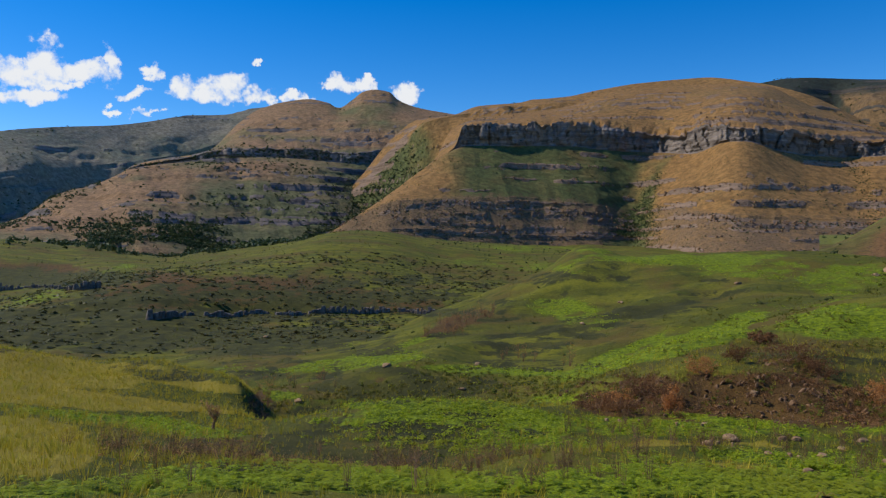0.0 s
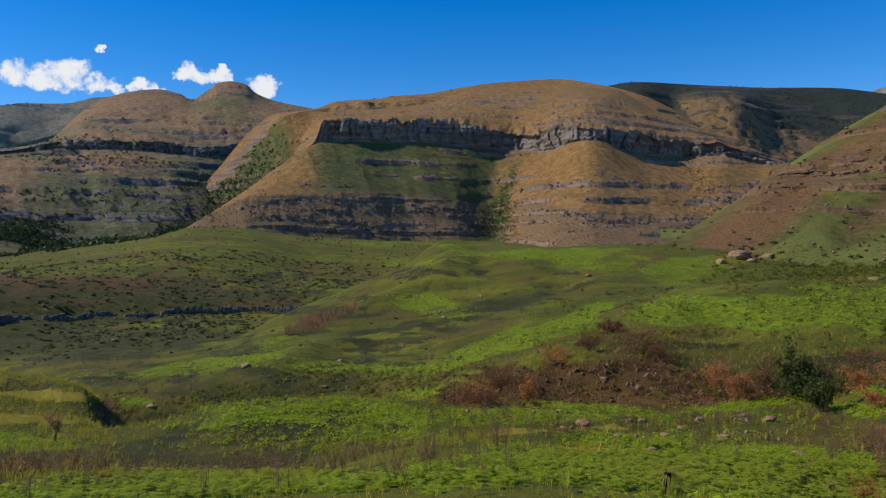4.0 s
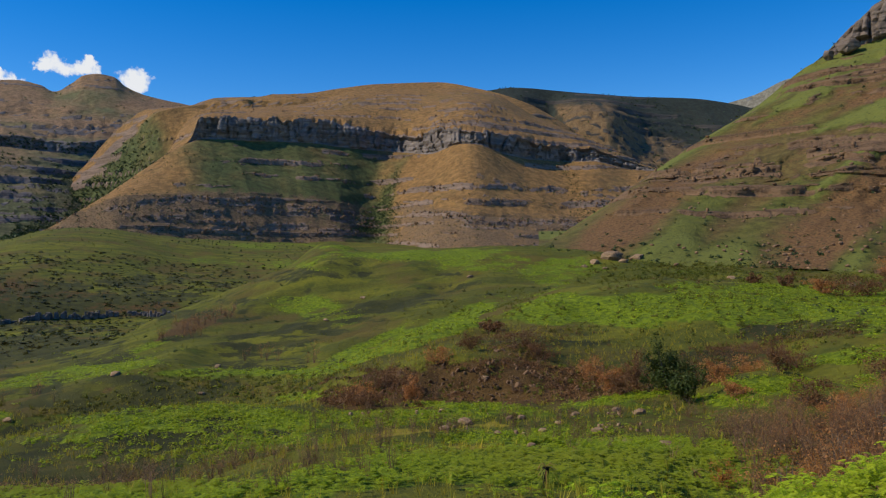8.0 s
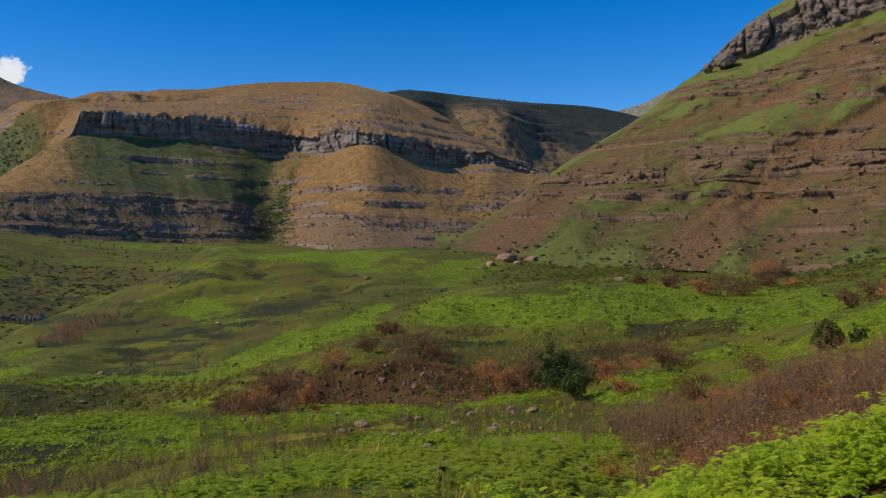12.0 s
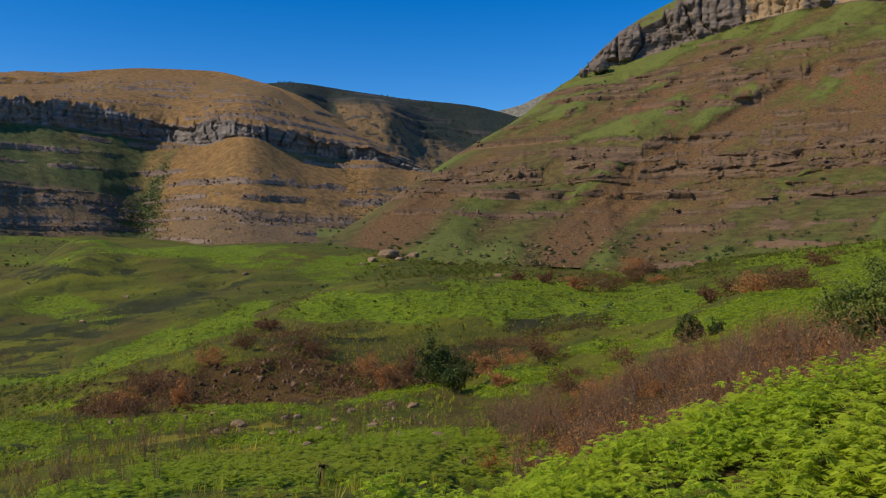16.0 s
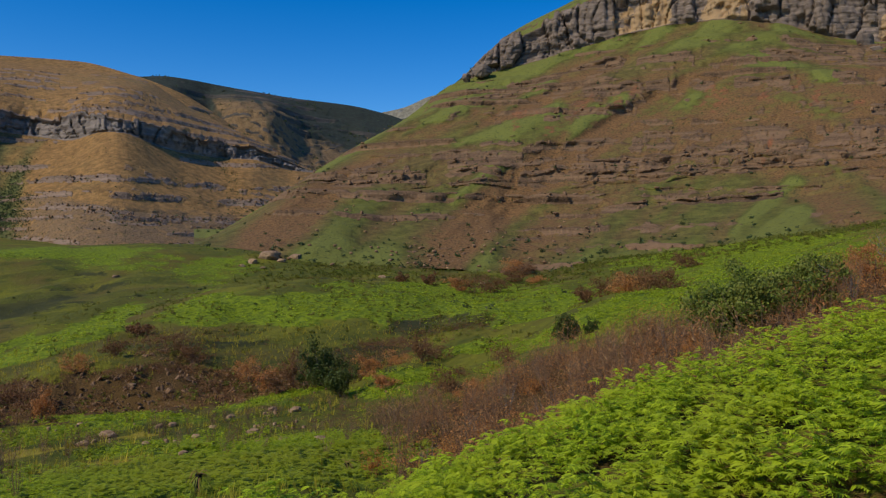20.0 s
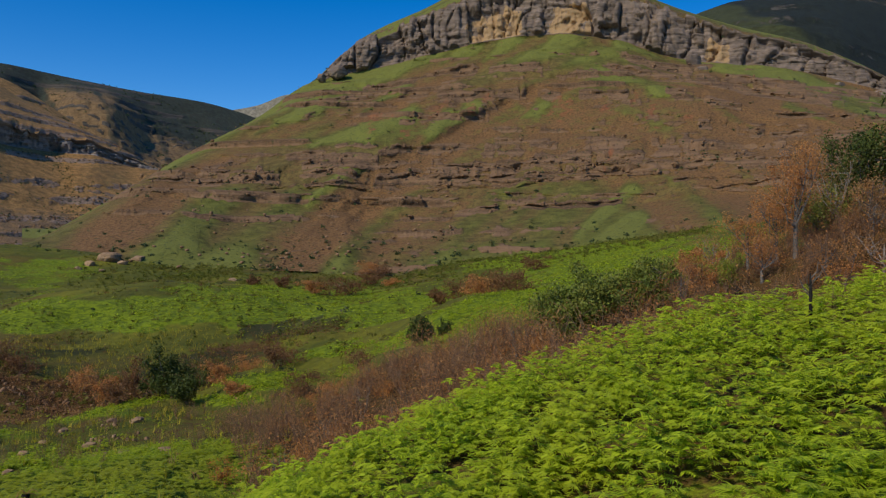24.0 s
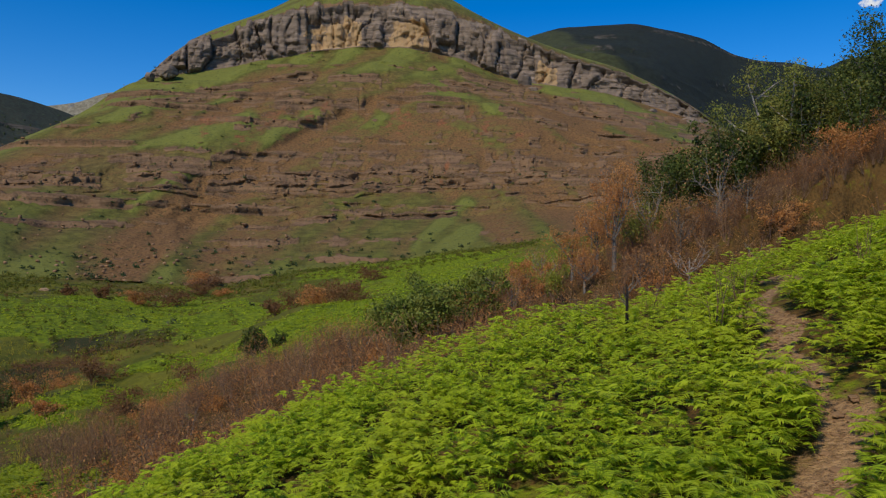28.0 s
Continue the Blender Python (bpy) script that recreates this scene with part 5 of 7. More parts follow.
# ledges: band position, from and to heading, strength, thickness
NEAR_LEDGES = [(2.02, 33, 90, 1.0, 0.13), (1.80, 36, 88, 1.0, 0.12), (1.62, 44, 80, 0.7, 0.08), (1.3, 46, 84, 0.6, 0.07), (3.15, 44, 56, 0.8, 0.09), (2.62, 48, 60, 0.7, 0.08), (3.3, 70, 88, 1.0, 0.12), (2.9, 71, 88, 0.9, 0.09), (2.45, 72, 90, 0.9, 0.09), (3.65, 68, 86, 1.0, 0.12), (1.45, 70, 88, 0.7, 0.07), (2.25, 36, 72, 0.7, 0.07), (1.1, 56, 68, 1.0, 0.10), (0.6, 48, 72, 0.6, 0.07), (3.0, 55, 72, 1.0, 0.11), (3.5, 45, 58, 0.9, 0.09), (3.42, 56, 82, 1.0, 0.10),
               (2.6, 66, 84, 0.6, 0.07), (1.5, 40, 62, 0.5, 0.06), (0.35, 52, 70, 0.5, 0.06), (2.8, 44, 56, 0.5, 0.06)]
MAIN_LEDGES = [(0.97, 17.5, 31, 1.0, 0.08), (0.74, 17.5, 30, 0.6, 0.04), (0.92, -4, 13, 0.9, 0.07), (0.72, -4, 14, 0.8, 0.06), (0.5, -4, 14, 0.8, 0.06), (0.3, -3, 30, 0.6, 0.04), (1.45, 22, 40, 0.7, 0.05), (1.62, 2, 13, 0.5, 0.04),
               (1.3, 3, 13, 0.4, 0.04), (1.2, 20, 34, 0.4, 0.04), (3.6, 9, 24, 0.7, 0.09), (3.3, 14, 34, 0.5, 0.07), (4.3, 4, 22, 0.5, 0.10)]
LEFT_LEDGES = [(0.95, -22, -3, 1.0, 0.09), (1.5, -15, -4, 0.7, 0.06), (1.85, -16, -5, 0.6, 0.06), (1.2, -24, -8, 0.6, 0.05), (4.5, -13, 2, 0.7, 0.10), (5.35, -13, -8, 0.7, 0.06), (4.8, -9, -1, 0.6, 0.07), (0.5, -26, -10, 0.6, 0.06)]
# green spurs on the hillside: from and to (heading, band position)
NEAR_RIBS = [((48.8, 2.47), (45.4, 2.31)), ((52.0, 2.7), (49.1, 2.44)), ((55.0, 2.57), (52.9, 2.16)), ((56.8, 2.73), (55.0, 2.42)), ((59.8, 2.67), (55.9, 2.28)), ((45.0, 2.86), (41.5, 2.76)), ((46.7, 3.04), (42.8, 2.88)), ((51.4, 3.24), (48.8, 2.79)), ((53.1, 4.0), (51.4, 3.7)), ((56.7, 3.95), (54.9, 3.73)), ((59.8, 3.91), (58.0, 3.65)), ((47.9, 1.87), (45.1, 1.25)),
             ((61.9, 2.77), (60.7, 2.61)), ((66.7, 3.22), (72.7, 3.09)), ((70.9, 2.92), (74.7, 2.72)), ((74.7, 2.72), (78.9, 2.12)), ((75.0, 3.83), (77.2, 3.49)), ((79.4, 3.86), (83.7, 3.54)), ((79.4, 2.95), (82.1, 2.55)), ((68.2, 3.93), (70.6, 3.85)), ((63.7, 3.99), (62.5, 3.73)), ((68.0, 1.17), (65.0, 0.51)), ((68.6, 0.6), (65.6, 0.17)), ((77.2, 3.96), (79.4, 3.92))]
SURF = {}
SURF["near"] = massif("sandstone_hill", "steep burnt hillside with rock ledges and a sandstone cliff crown", NEAR, 0.10, (34, 64, 70, 64, 48, 12), M_NEAR, M_CLIFF, paint_near,
                      relief=13.0, scale=64.0, beds=13.0, terrace=0.25, jut=2.4, ledges=NEAR_LEDGES, ribs=NEAR_RIBS, outcrop=near_beds, slant=-1.3, turn=67.0, cliff_depth=7.5, column=15.0, seed=3, category="hill")
SURF["main"] = massif("cliff_mountain", "golden grass mountain with a grey sandstone cliff band", MAIN, 0.085, (50, 50, 28, 20, 18), M_MAIN, M_CLIFF_FAR, paint_main,
                      relief=14.0, scale=110.0, beds=30.0, terrace=0.22, jut=2.6, ledges=MAIN_LEDGES, cliff_depth=11.0, column=17.0, seed=11)
SURF["top"] = massif("rounded_hill", "rounded dry golden hilltop above the cliff", TOP, 0.12, (30, 30), M_MAIN, M_CLIFF_FAR, paint_top, relief=14.0, scale=130.0, beds=40.0, seed=23)
SURF["dark"] = massif("shaded_ridge", "long brown ridge, its top coloured dark for cloud shade", DARK, 0.13, (30, 34), M_RIDGE_SHADED, M_CLIFF_FAR, paint_ridge_shade, relief=40.0, scale=150.0, beds=45.0, seed=29)
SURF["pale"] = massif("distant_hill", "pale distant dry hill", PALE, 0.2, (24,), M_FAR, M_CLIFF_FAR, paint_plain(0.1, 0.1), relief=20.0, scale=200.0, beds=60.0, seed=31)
SURF["left"] = massif("knob_mountain", "stepped mountain with a round knob summit", LEFT, 0.12, (40, 36, 12, 14, 18, 30), M_LEFT, M_CLIFF_FAR, paint_left,
                      relief=26.0, scale=140.0, beds=40.0, terrace=0.4, jut=4.0, ledges=LEFT_LEDGES, cliff_depth=12.0, column=34.0, seed=41)
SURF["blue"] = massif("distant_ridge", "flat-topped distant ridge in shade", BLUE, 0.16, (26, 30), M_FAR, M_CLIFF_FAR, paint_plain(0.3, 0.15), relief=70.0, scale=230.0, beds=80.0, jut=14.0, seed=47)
SURF["rear"] = massif("rear_hill", "green grassy hill behind the cliff, cloud shade coloured dark", REAR, 0.18, (20, 30), M_REAR, M_CLIFF_FAR, paint_rear, relief=12.0, scale=160.0, beds=60.0, terrace=0.2, seed=53, category="hill")
CLIFF_BLOCKS = [(46.9, 12.6, 622, 8.5), (45.8, 12.3, 618, 5.0), (72.9, 13.0, 628, 8.0), (73.4, 12.3, 622, 6.0), (75.3, 10.6, 600, 8.0), (78.0, 10.2, 600, 5.0), (84.6, 9.9, 640, 7.0), (82.0, 10.6, 640, 5.0)]


# ---- scattering helpers ----
rng = np.random.default_rng(5)


def part(name, data, material, parent, label=""):
    """A mesh (verts, quads) as one object under a thing."""
    me = data
    if isinstance(data, tuple):
        me = bpy.data.meshes.new(name)
        me.from_pydata(np.asarray(data[0]).tolist(), [], [list(f) for f in data[1]])
        me.materials.append(material)
    ob = new(name, me)
    ob.parent = parent
    if label:
        ob["label"] = label
    return ob


def joined(parts):
    """Several (verts, faces) as one."""
    v, f, n = [], [], 0
    for a, b in parts:
        v.append(np.asarray(a))
        f += [[i + n for i in q] for q in b]
        n += len(a)
    return np.concatenate(v), f


def quad_mesh(name, V, Q, material, parent=None):
    """One mesh from big arrays of corners and quads."""
    me = bpy.data.meshes.new(name)
    me.vertices.add(len(V))
    me.vertices.foreach_set("co", V.reshape(-1).astype(np.float32))
    me.loops.add(Q.size)
    me.loops.foreach_set("vertex_index", Q.reshape(-1).astype(np.int32))
    me.polygons.add(len(Q))
    me.polygons.foreach_set("loop_start", (np.arange(len(Q)) * 4).astype(np.int32))
    me.update(calc_edges=True)
    me.materials.append(material)
    ob = new(name, me)
    ob.parent = parent
    return ob


def scatter(name, kinds, pos, size, material, label="", category="", parent=None, tilt=0.15, high=None):
    """Many small plants or stones, each a turned copy of one of the kinds, in one mesh."""
    n = len(pos)
    turn, pick = rng.uniform(0, 2 * np.pi, n), rng.integers(0, len(kinds), n)
    high = np.ones(n) if high is None else high
    VV, QQ, base = [], [], 0
    for k, (v, q) in enumerate(kinds):
        m = pick == k
        if not m.any():
            continue
        v, q = np.asarray(v, float), np.asarray(q)
        c, s, sz = np.cos(turn[m])[:, None], np.sin(turn[m])[:, None], size[m][:, None]
        lean = rng.normal(0, tilt, (m.sum(), 2))
        x, y, z = v[None, :, 0] * c - v[None, :, 1] * s, v[None, :, 0] * s + v[None, :, 1] * c, v[None, :, 2] * high[m][:, None]
        W = np.stack([(x + z * lean[:, :1]) * sz, (y + z * lean[:, 1:]) * sz, z * sz], -1) + pos[m][:, None, :]
        VV.append(W.reshape(-1, 3))
        QQ.append((q[None] + (np.arange(m.sum()) * len(v))[:, None, None] + base).reshape(-1, 4))
        base += m.sum() * len(v)
    ob = quad_mesh(name, np.concatenate(VV), np.concatenate(QQ), material, parent)
    if parent is None:
        tagged(ob, label, category, kind="stuff")
    return ob


def polar(az, r):
    return np.stack([r * np.sin(np.radians(az)), r * np.cos(np.radians(az)), ground_height(az, r)], -1)


def leaf_ball(leaves, leaf, flat=0.8, hollow=0.55, seed=0, up=0.0):
    """A tuft of loose leaves filling a rough dome of radius 1, standing on z = 0."""
    g = np.random.default_rng(seed)
    V, Q = [], []
    for i in range(leaves):
        d = g.normal(size=3)
        d /= np.linalg.norm(d)
        d[2] = abs(d[2])
        c = d * g.uniform(hollow, 1.0) * np.array([1, 1, flat * 1.25]) * (1 + 0.35 * math.sin(3 * math.atan2(d[1], d[0]) + seed))
        n = d + g.normal(0, 0.6, 3) * (1 - 0.5 * min(up, 1)) + np.array([0, 0, up])
        n /= np.linalg.norm(n)
        u = np.cross(n, g.normal(size=3))
        u /= np.linalg.norm(u)
        w = np.cross(n, u)
        a, b = leaf * g.uniform(0.6, 1.3), leaf * g.uniform(0.35, 0.8)
        k = len(V)
        V += [c - u * a, c - w * b - n * 0.12 * a, c + u * a, c + w * b - n * 0.12 * a]
        Q.append([k, k + 1, k + 2, k + 3])
    return np.array(V), np.array(Q)


def frond(length, width, pairs, steps, droop, seed):
    """A bracken frond along +x from the origin: a thin rib and a flat triangle of tapering leaflets, as quads."""
    g = np.random.default_rng(seed)
    V, Q = [], []
    lift = g.uniform(0.05, 0.6)

    def at(s):
        return np.array([length * s, 0, length * (lift * s - droop * s * s)])

    def strip(pts, wid, up):
        k = len(V)
        for p, w in zip(pts, wid):
            V.extend([p - up * w, p + up * w])
        for i in range(len(pts) - 1):
            Q.append([k + 2 * i, k + 2 * i + 1, k + 2 * i + 3, k + 2 * i + 2])

    strip([at(0), at(0.5), at(1)], [0.01, 0.008, 0.003], np.array([0, 1.0, 0]))
    step = length * 0.86 / pairs
    for i in range(pairs):
        s = 0.10 + 0.86 * i / pairs
        wide = width * (1 - s) ** 0.9 * g.uniform(0.8, 1.1) + 0.02
        for side in (-1, 1):
            p, fw = at(s), np.array([0.42, side, 0.0]) / 1.08
            tilt = g.normal(0, 0.12)
            pts, wid = [], []
            for j in range(steps + 1):
                q = j / steps
                pts.append(p + fw * wide * q + np.array([0, 0, (0.05 + tilt) * wide * q - 0.25 * wide * q * q]))
                wid.append(0.5 * step * (1 - q) ** 0.7 * (0.75 if j % 2 else 1.0) + 0.003)
            strip(pts, wid, np.array([1.0, 0, 0.15 * side]))
    return np.array(V), np.array(Q)


def tube(points, radii, sides=5):
    """A tapered limb through points, as verts and quads."""
    P = [np.asarray(p, float) for p in points]
    V, Q = [], []
    for i, p in enumerate(P):
        d = P[min(i + 1, len(P) - 1)] - P[max(i - 1, 0)]
        d = d / (np.linalg.norm(d) + 1e-9)
        u = np.cross(d, [0.3, 0.9, 0.1])
        u /= np.linalg.norm(u)
        w = np.cross(d, u)
        for k in range(sides):
            a = 2 * math.pi * k / sides
            V.append(p + (u * math.cos(a) + w * math.sin(a)) * radii[i])
    for i in range(len(P) - 1):
        for k in range(sides):
            Q.append([i * sides + k, i * sides + (k + 1) % sides, (i + 1) * sides + (k + 1) % sides, (i + 1) * sides + k])
    return np.array(V), np.array(Q)


def fern(length, pairs, steps, seed):
    """A bracken plant about 1 unit wide: stalks with fronds spread near the top."""
    g = np.random.default_rng(seed)
    leaves, stalks = [], []
    for i in range(4):
        a, h = i * 1.571 + g.uniform(-0.5, 0.5), g.uniform(0.3, 0.8)
        v, q = frond(length * g.uniform(0.7, 1.15), length * 0.55, pairs, steps, g.uniform(0.25, 0.65), seed * 7 + i)
        c, s = math.cos(a), math.sin(a)
        v = np.stack([v[:, 0] * c - v[:, 1] * s, v[:, 0] * s + v[:, 1] * c, v[:, 2] + h], -1)
        leaves.append((v, q))
        stalks.append(tube([(0, 0, -0.1), (0.02 * c, 0.02 * s, h * 0.6), (0, 0, h)], [0.011, 0.009, 0.006], 3))
    return joined(leaves), joined(stalks)


def twig_bush(stems, height, seed, spread=0.5, forks=2):
    """Bare upright stems with forks, as verts and quads."""
    g = np.random.default_rng(seed)
    out, tips = [], []
    for i in range(stems):
        a, l = g.uniform(0, 6.28), g.uniform(0.6, 1.0) * height
        d = np.array([math.cos(a) * spread * g.uniform(0.2, 1), math.sin(a) * spread * g.uniform(0.2, 1), 1.0])
        b = np.array([math.cos(a), math.sin(a), 0]) * 0.12 * g.uniform(0, 1)
        m = b + d * l * 0.5 + g.normal(0, 0.04, 3)
        e = b + d * l + g.normal(0, 0.07, 3)
        out.append(tube([b - [0, 0, 0.1], m, e], [0.016, 0.011, 0.004], 3))
        tips += [m, e]
        for k in range(forks):
            p = b + (m - b) * g.uniform(0.5, 1) if k % 2 else m + (e - m) * g.uniform(0.1, 0.6)
            t = p + np.array([g.normal(0, 0.2), g.normal(0, 0.2), g.uniform(0.15, 0.4)]) * height * 0.6
            out.append(tube([p, t], [0.007, 0.003], 3))
            tips.append(t)
    v, q = joined(out)
    return (v, np.array(q)), np.array(tips)


def rock(seed, squash=0.65, cut=0.25, rough=0.12, n=6):
    """A broken boulder of radius 1 sitting a little in the ground, as verts and quads."""
    g = np.random.default_rng(seed)
    V, Q = [], []
    ids = {}
    for ax in range(3):
        for sg in (-1, 1):
            for i in range(n):
                for j in range(n):
                    f = []
                    for a, b in ((i, j), (i + 1, j), (i + 1, j + 1), (i, j + 1)):
                        p = [0.0, 0.0, 0.0]
                        p[ax], p[(ax + 1) % 3], p[(ax + 2) % 3] = sg, 2 * a / n - 1, 2 * b / n - 1
                        key = tuple(round(c, 3) for c in p)
                        if key not in ids:
                            ids[key] = len(V)
                            V.append(p)
                        f.append(ids[key])
                    Q.append(f if sg > 0 else f[::-1])
    V = np.array(V)
    V = V / np.linalg.norm(V, axis=1)[:, None] ** 0.75
    for k in range(7):
        d = g.normal(size=3)
        d /= np.linalg.norm(d)
        over = np.maximum(V @ d - g.uniform(0.55, 0.85), 0)
        V = V - over[:, None] * d * (1 - cut)
    V = V * (1 + rough * fbm(V[:, 0] * 2 + seed, V[:, 1] * 2, V[:, 2] * 2, 3, seed))[:, None]
    V = V * np.array([g.uniform(0.85, 1.3), g.uniform(0.8, 1.1), squash])
    V[:, 2] += squash * 0.45
    return V, np.array(Q)


def block(seed):
    """A weathered upright block of a rock ledge, about 1 unit, as verts and quads."""
    g = np.random.default_rng(seed)
    t = g.uniform(0.8, 1.0)
    x, y = 0.5 * g.uniform(0.7, 1.1), 0.5
    lev = [(-0.4, 1.0), (0.25, 1.03), (0.6, 0.96), (0.93, 0.9), (1.0, 0.7)]
    V, Q = [], []
    for z, s in lev:
        for a, b in ((-1, -1), (-0.2, -1.12), (1, -1), (1, 1), (-1, 1)):
            V.append([a * x * s + g.normal(0, 0.04), b * y * s + g.normal(0, 0.04), z * t])
    for i in range(len(lev) - 1):
        for k in range(5):
            Q.append([i * 5 + k, i * 5 + (k + 1) % 5, (i + 1) * 5 + (k + 1) % 5, (i + 1) * 5 + k])
    o = (len(lev) - 1) * 5
    Q += [[o, o + 1, o + 2, o + 3], [o, o + 3, o + 4, o + 4]]
    Q[-1] = [o, o + 1, o + 3, o + 4]
    return np.array(V), np.array(Q)


# ---- far vegetation: dark shrubs on the mountains ----
FAR_BUSH = [leaf_ball(7, 0.66, 0.9, 0.35, s) for s in range(5)]
MID_BUSH = [leaf_ball(26, 0.38, 0.85, 0.4, 20 + s) for s in range(5)]


def on_mountain(key, count, weight):
    """Random places on a mountain, by a weight of heading, band and zones."""
    P, zone, S, a = SURF[key]
    w = weight(a, S, zone, P).reshape(-1)
    w = np.clip(w, 0, None)
    i = rng.choice(len(w), count, p=w / w.sum())
    return P.reshape(-1, 3)[i] + rng.normal(0, 1.0, (count, 3)) * np.array([2, 2, 0])


def gully_main(a, S, zone, P):
    n = fbm(P[..., 0] / 120, P[..., 1] / 120, P[..., 2] / 60, 3, 61)
    gully = np.exp(-((a - 12.9 - 1.8 * S) / (0.4 + 1.3 * smooth(1.5, 0.2, S))) ** 2) * smooth(2.2, 2.0, S) * smooth(-0.6, 0.2, n)
    side = np.exp(-((a - 29.5 - 1.6 * (1 - S)) / 0.7) ** 2) * smooth(2.2, 1.9, S)
    ledge = zone[..., 0] * (S < 2)
    return 3 * gully * smooth(2.0, 0.6, S) + 0.4 * side + 0.05 * smooth(0.1, 0.6, n) + 0.12 * ledge + 0.008


def woods_left(a, S, zone, P):
    n = fbm(P[..., 0] / 150, P[..., 1] / 150, P[..., 2] / 70, 3, 63)
    low = smooth(1.0, 0.1, S) * 4.5 * smooth(-0.2, 0.3, n)
    cove = np.exp(-((a + 4.5 - 1.0 * (S - 1)) / 2.2) ** 2) * smooth(2.6, 1.4, S) * 3
    return 1.5 * low + cove + 0.45 * smooth(0.05, 0.5, n) * (S < 4.6) + 0.4 * zone[..., 0] * (S < 4) + 0.02


scatter("mountain_shrubs", FAR_BUSH, on_mountain("main", 9000, gully_main), rng.uniform(0.8, 1.9, 9000), M_SHRUB, "dark green bushes in gullies and along rock ledges", "bushes")
scatter("mountain_shrubs", FAR_BUSH, on_mountain("left", 12500, woods_left), rng.uniform(2.0, 5.4, 12500), M_SHRUB, "dark woodland patches on the stepped mountain", "bushes")
scatter("mountain_shrubs", FAR_BUSH, on_mountain("blue", 400, lambda a, S, z, P: 0.2 + smooth(0, 0.5, fbm(P[..., 0] / 300, P[..., 1] / 300, 0, 3, 65))), rng.uniform(3, 6, 400), M_SHRUB, "dark scrub on the distant ridge", "bushes")
# scrub added on the ridge to darken it where cloud shade lies
scatter("mountain_shrubs", FAR_BUSH, on_mountain("dark", 700, lambda a, S, z, P: (S < 1.9) * 0.2 + 2 * smooth(0, 0.5, fbm(P[..., 0] / 160, P[..., 1] / 160, 0, 3, 66))), rng.uniform(2.5, 5, 700), M_SHRUB, "dark scrub added to darken the cloud-shaded ridge", "bushes")
scatter("mountain_shrubs", FAR_BUSH, on_mountain("top", 1500, lambda a, S, z, P: 0.01 + 2.0 * smooth(-1.0, -3.0, a) * smooth(1.3, 0.8, S)), rng.uniform(2, 4.5, 1500), M_SHRUB, "dark woodland in the cove below the golden hilltop", "bushes")
scatter("hillside_shrubs", MID_BUSH, on_mountain("near", 700, lambda a, S, z, P: 0.08 + smooth(0.8, 0.1, S) * 2.5 + 0.2 * z[..., 0] * (S < 4)), rng.uniform(0.5, 1.4, 700), M_SHRUB, "dark small bushes dotted over the hillside", "bushes")
# rock ledges on the hillside: broken blocks where the beds crop out
scatter("ledge_rocks", [block(s + 20) for s in range(4)] + [rock(s, 0.6, 0.1, n=2) for s in range(4)], on_mountain("near", 1500, lambda a, S, z, P: np.clip(z[..., 0] - 0.4, 0, 1) * (S < 3.95) * (S > 0.1)), 0.3 + 1.3 * rng.uniform(0, 1, 1500) ** 3, M_REDSTONE, "broken brown rock blocks along the hillside ledges", "rocks")
scatter("scree_rocks", [rock(30 + s, 0.7, 0.1, n=2) for s in range(4)], on_mountain("near", 260, lambda a, S, z, P: smooth(1.4, 0.2, S) * smooth(30, 38, a) * smooth(62, 48, a) + 0.3 * np.exp(-((S - 3.9) / 0.08) ** 2)), rng.uniform(0.35, 0.95, 260), M_REDSTONE, "loose brown stones on the lower hillside", "rocks")

scatter("mountain_rocks", [block(s + 40) for s in range(6)], on_mountain("main", 2000, lambda a, S, z, P: np.clip(z[..., 0] - 0.35, 0, 1) * ((S < 1.95) | (S > 3.1))), rng.uniform(1.0, 3.6, 2000), M_REDSTONE, "brown rock blocks along the mountain's strata", "rocks", high=rng.uniform(0.5, 0.9, 2000))

# dark rock ledges across the valley benches
KINDS = [block(s) for s in range(8)]


def ledge(label, a0, a1, r0, el, height, step):
    """A broken line of upright rock blocks."""
    thing = tagged(new("rock_ledge"), label, "rock ledge")
    meshes = []
    for v, q in KINDS:
        me = bpy.data.meshes.new("rock_block")
        me.from_pydata(v.tolist(), [], q.tolist())
        me.materials.append(M_DARKSTONE)
        meshes.append(me)
    a, g = a0, random.Random(int(r0 + a0 * 10))
    while a < a1:
        big = vnoise(a * 0.8, r0, 0, 3)
        w, h = g.uniform(0.3, 0.8) * height * 0.7, height * (0.35 + 0.8 * big) * g.uniform(0.55, 1.2)
        if big > 0.12:
            p = ground_at(a, el + 0.10 * math.sin(a * 1.3), 380)
            ob = new("rock_block", meshes[g.randrange(len(meshes))])
            ob.parent = thing
            ob.matrix_basis = pose(p.x, p.y, p.z - 0.3 * h, g.uniform(-6, 6), g.uniform(-6, 6), -a + g.uniform(-15, 15)) @ Matrix.Diagonal((w, w, h * 1.3, 1))
        a += math.degrees(w * step / r0)
    return thing


ledge("dark columnar rock band crossing the brown slope", -21.0, -0.5, 520, -4.35, 5.2, 0.75)
ledge("low dark rock band on the far bench", -34.0, -24.0, 690, -2.2, 6.0, 0.9)

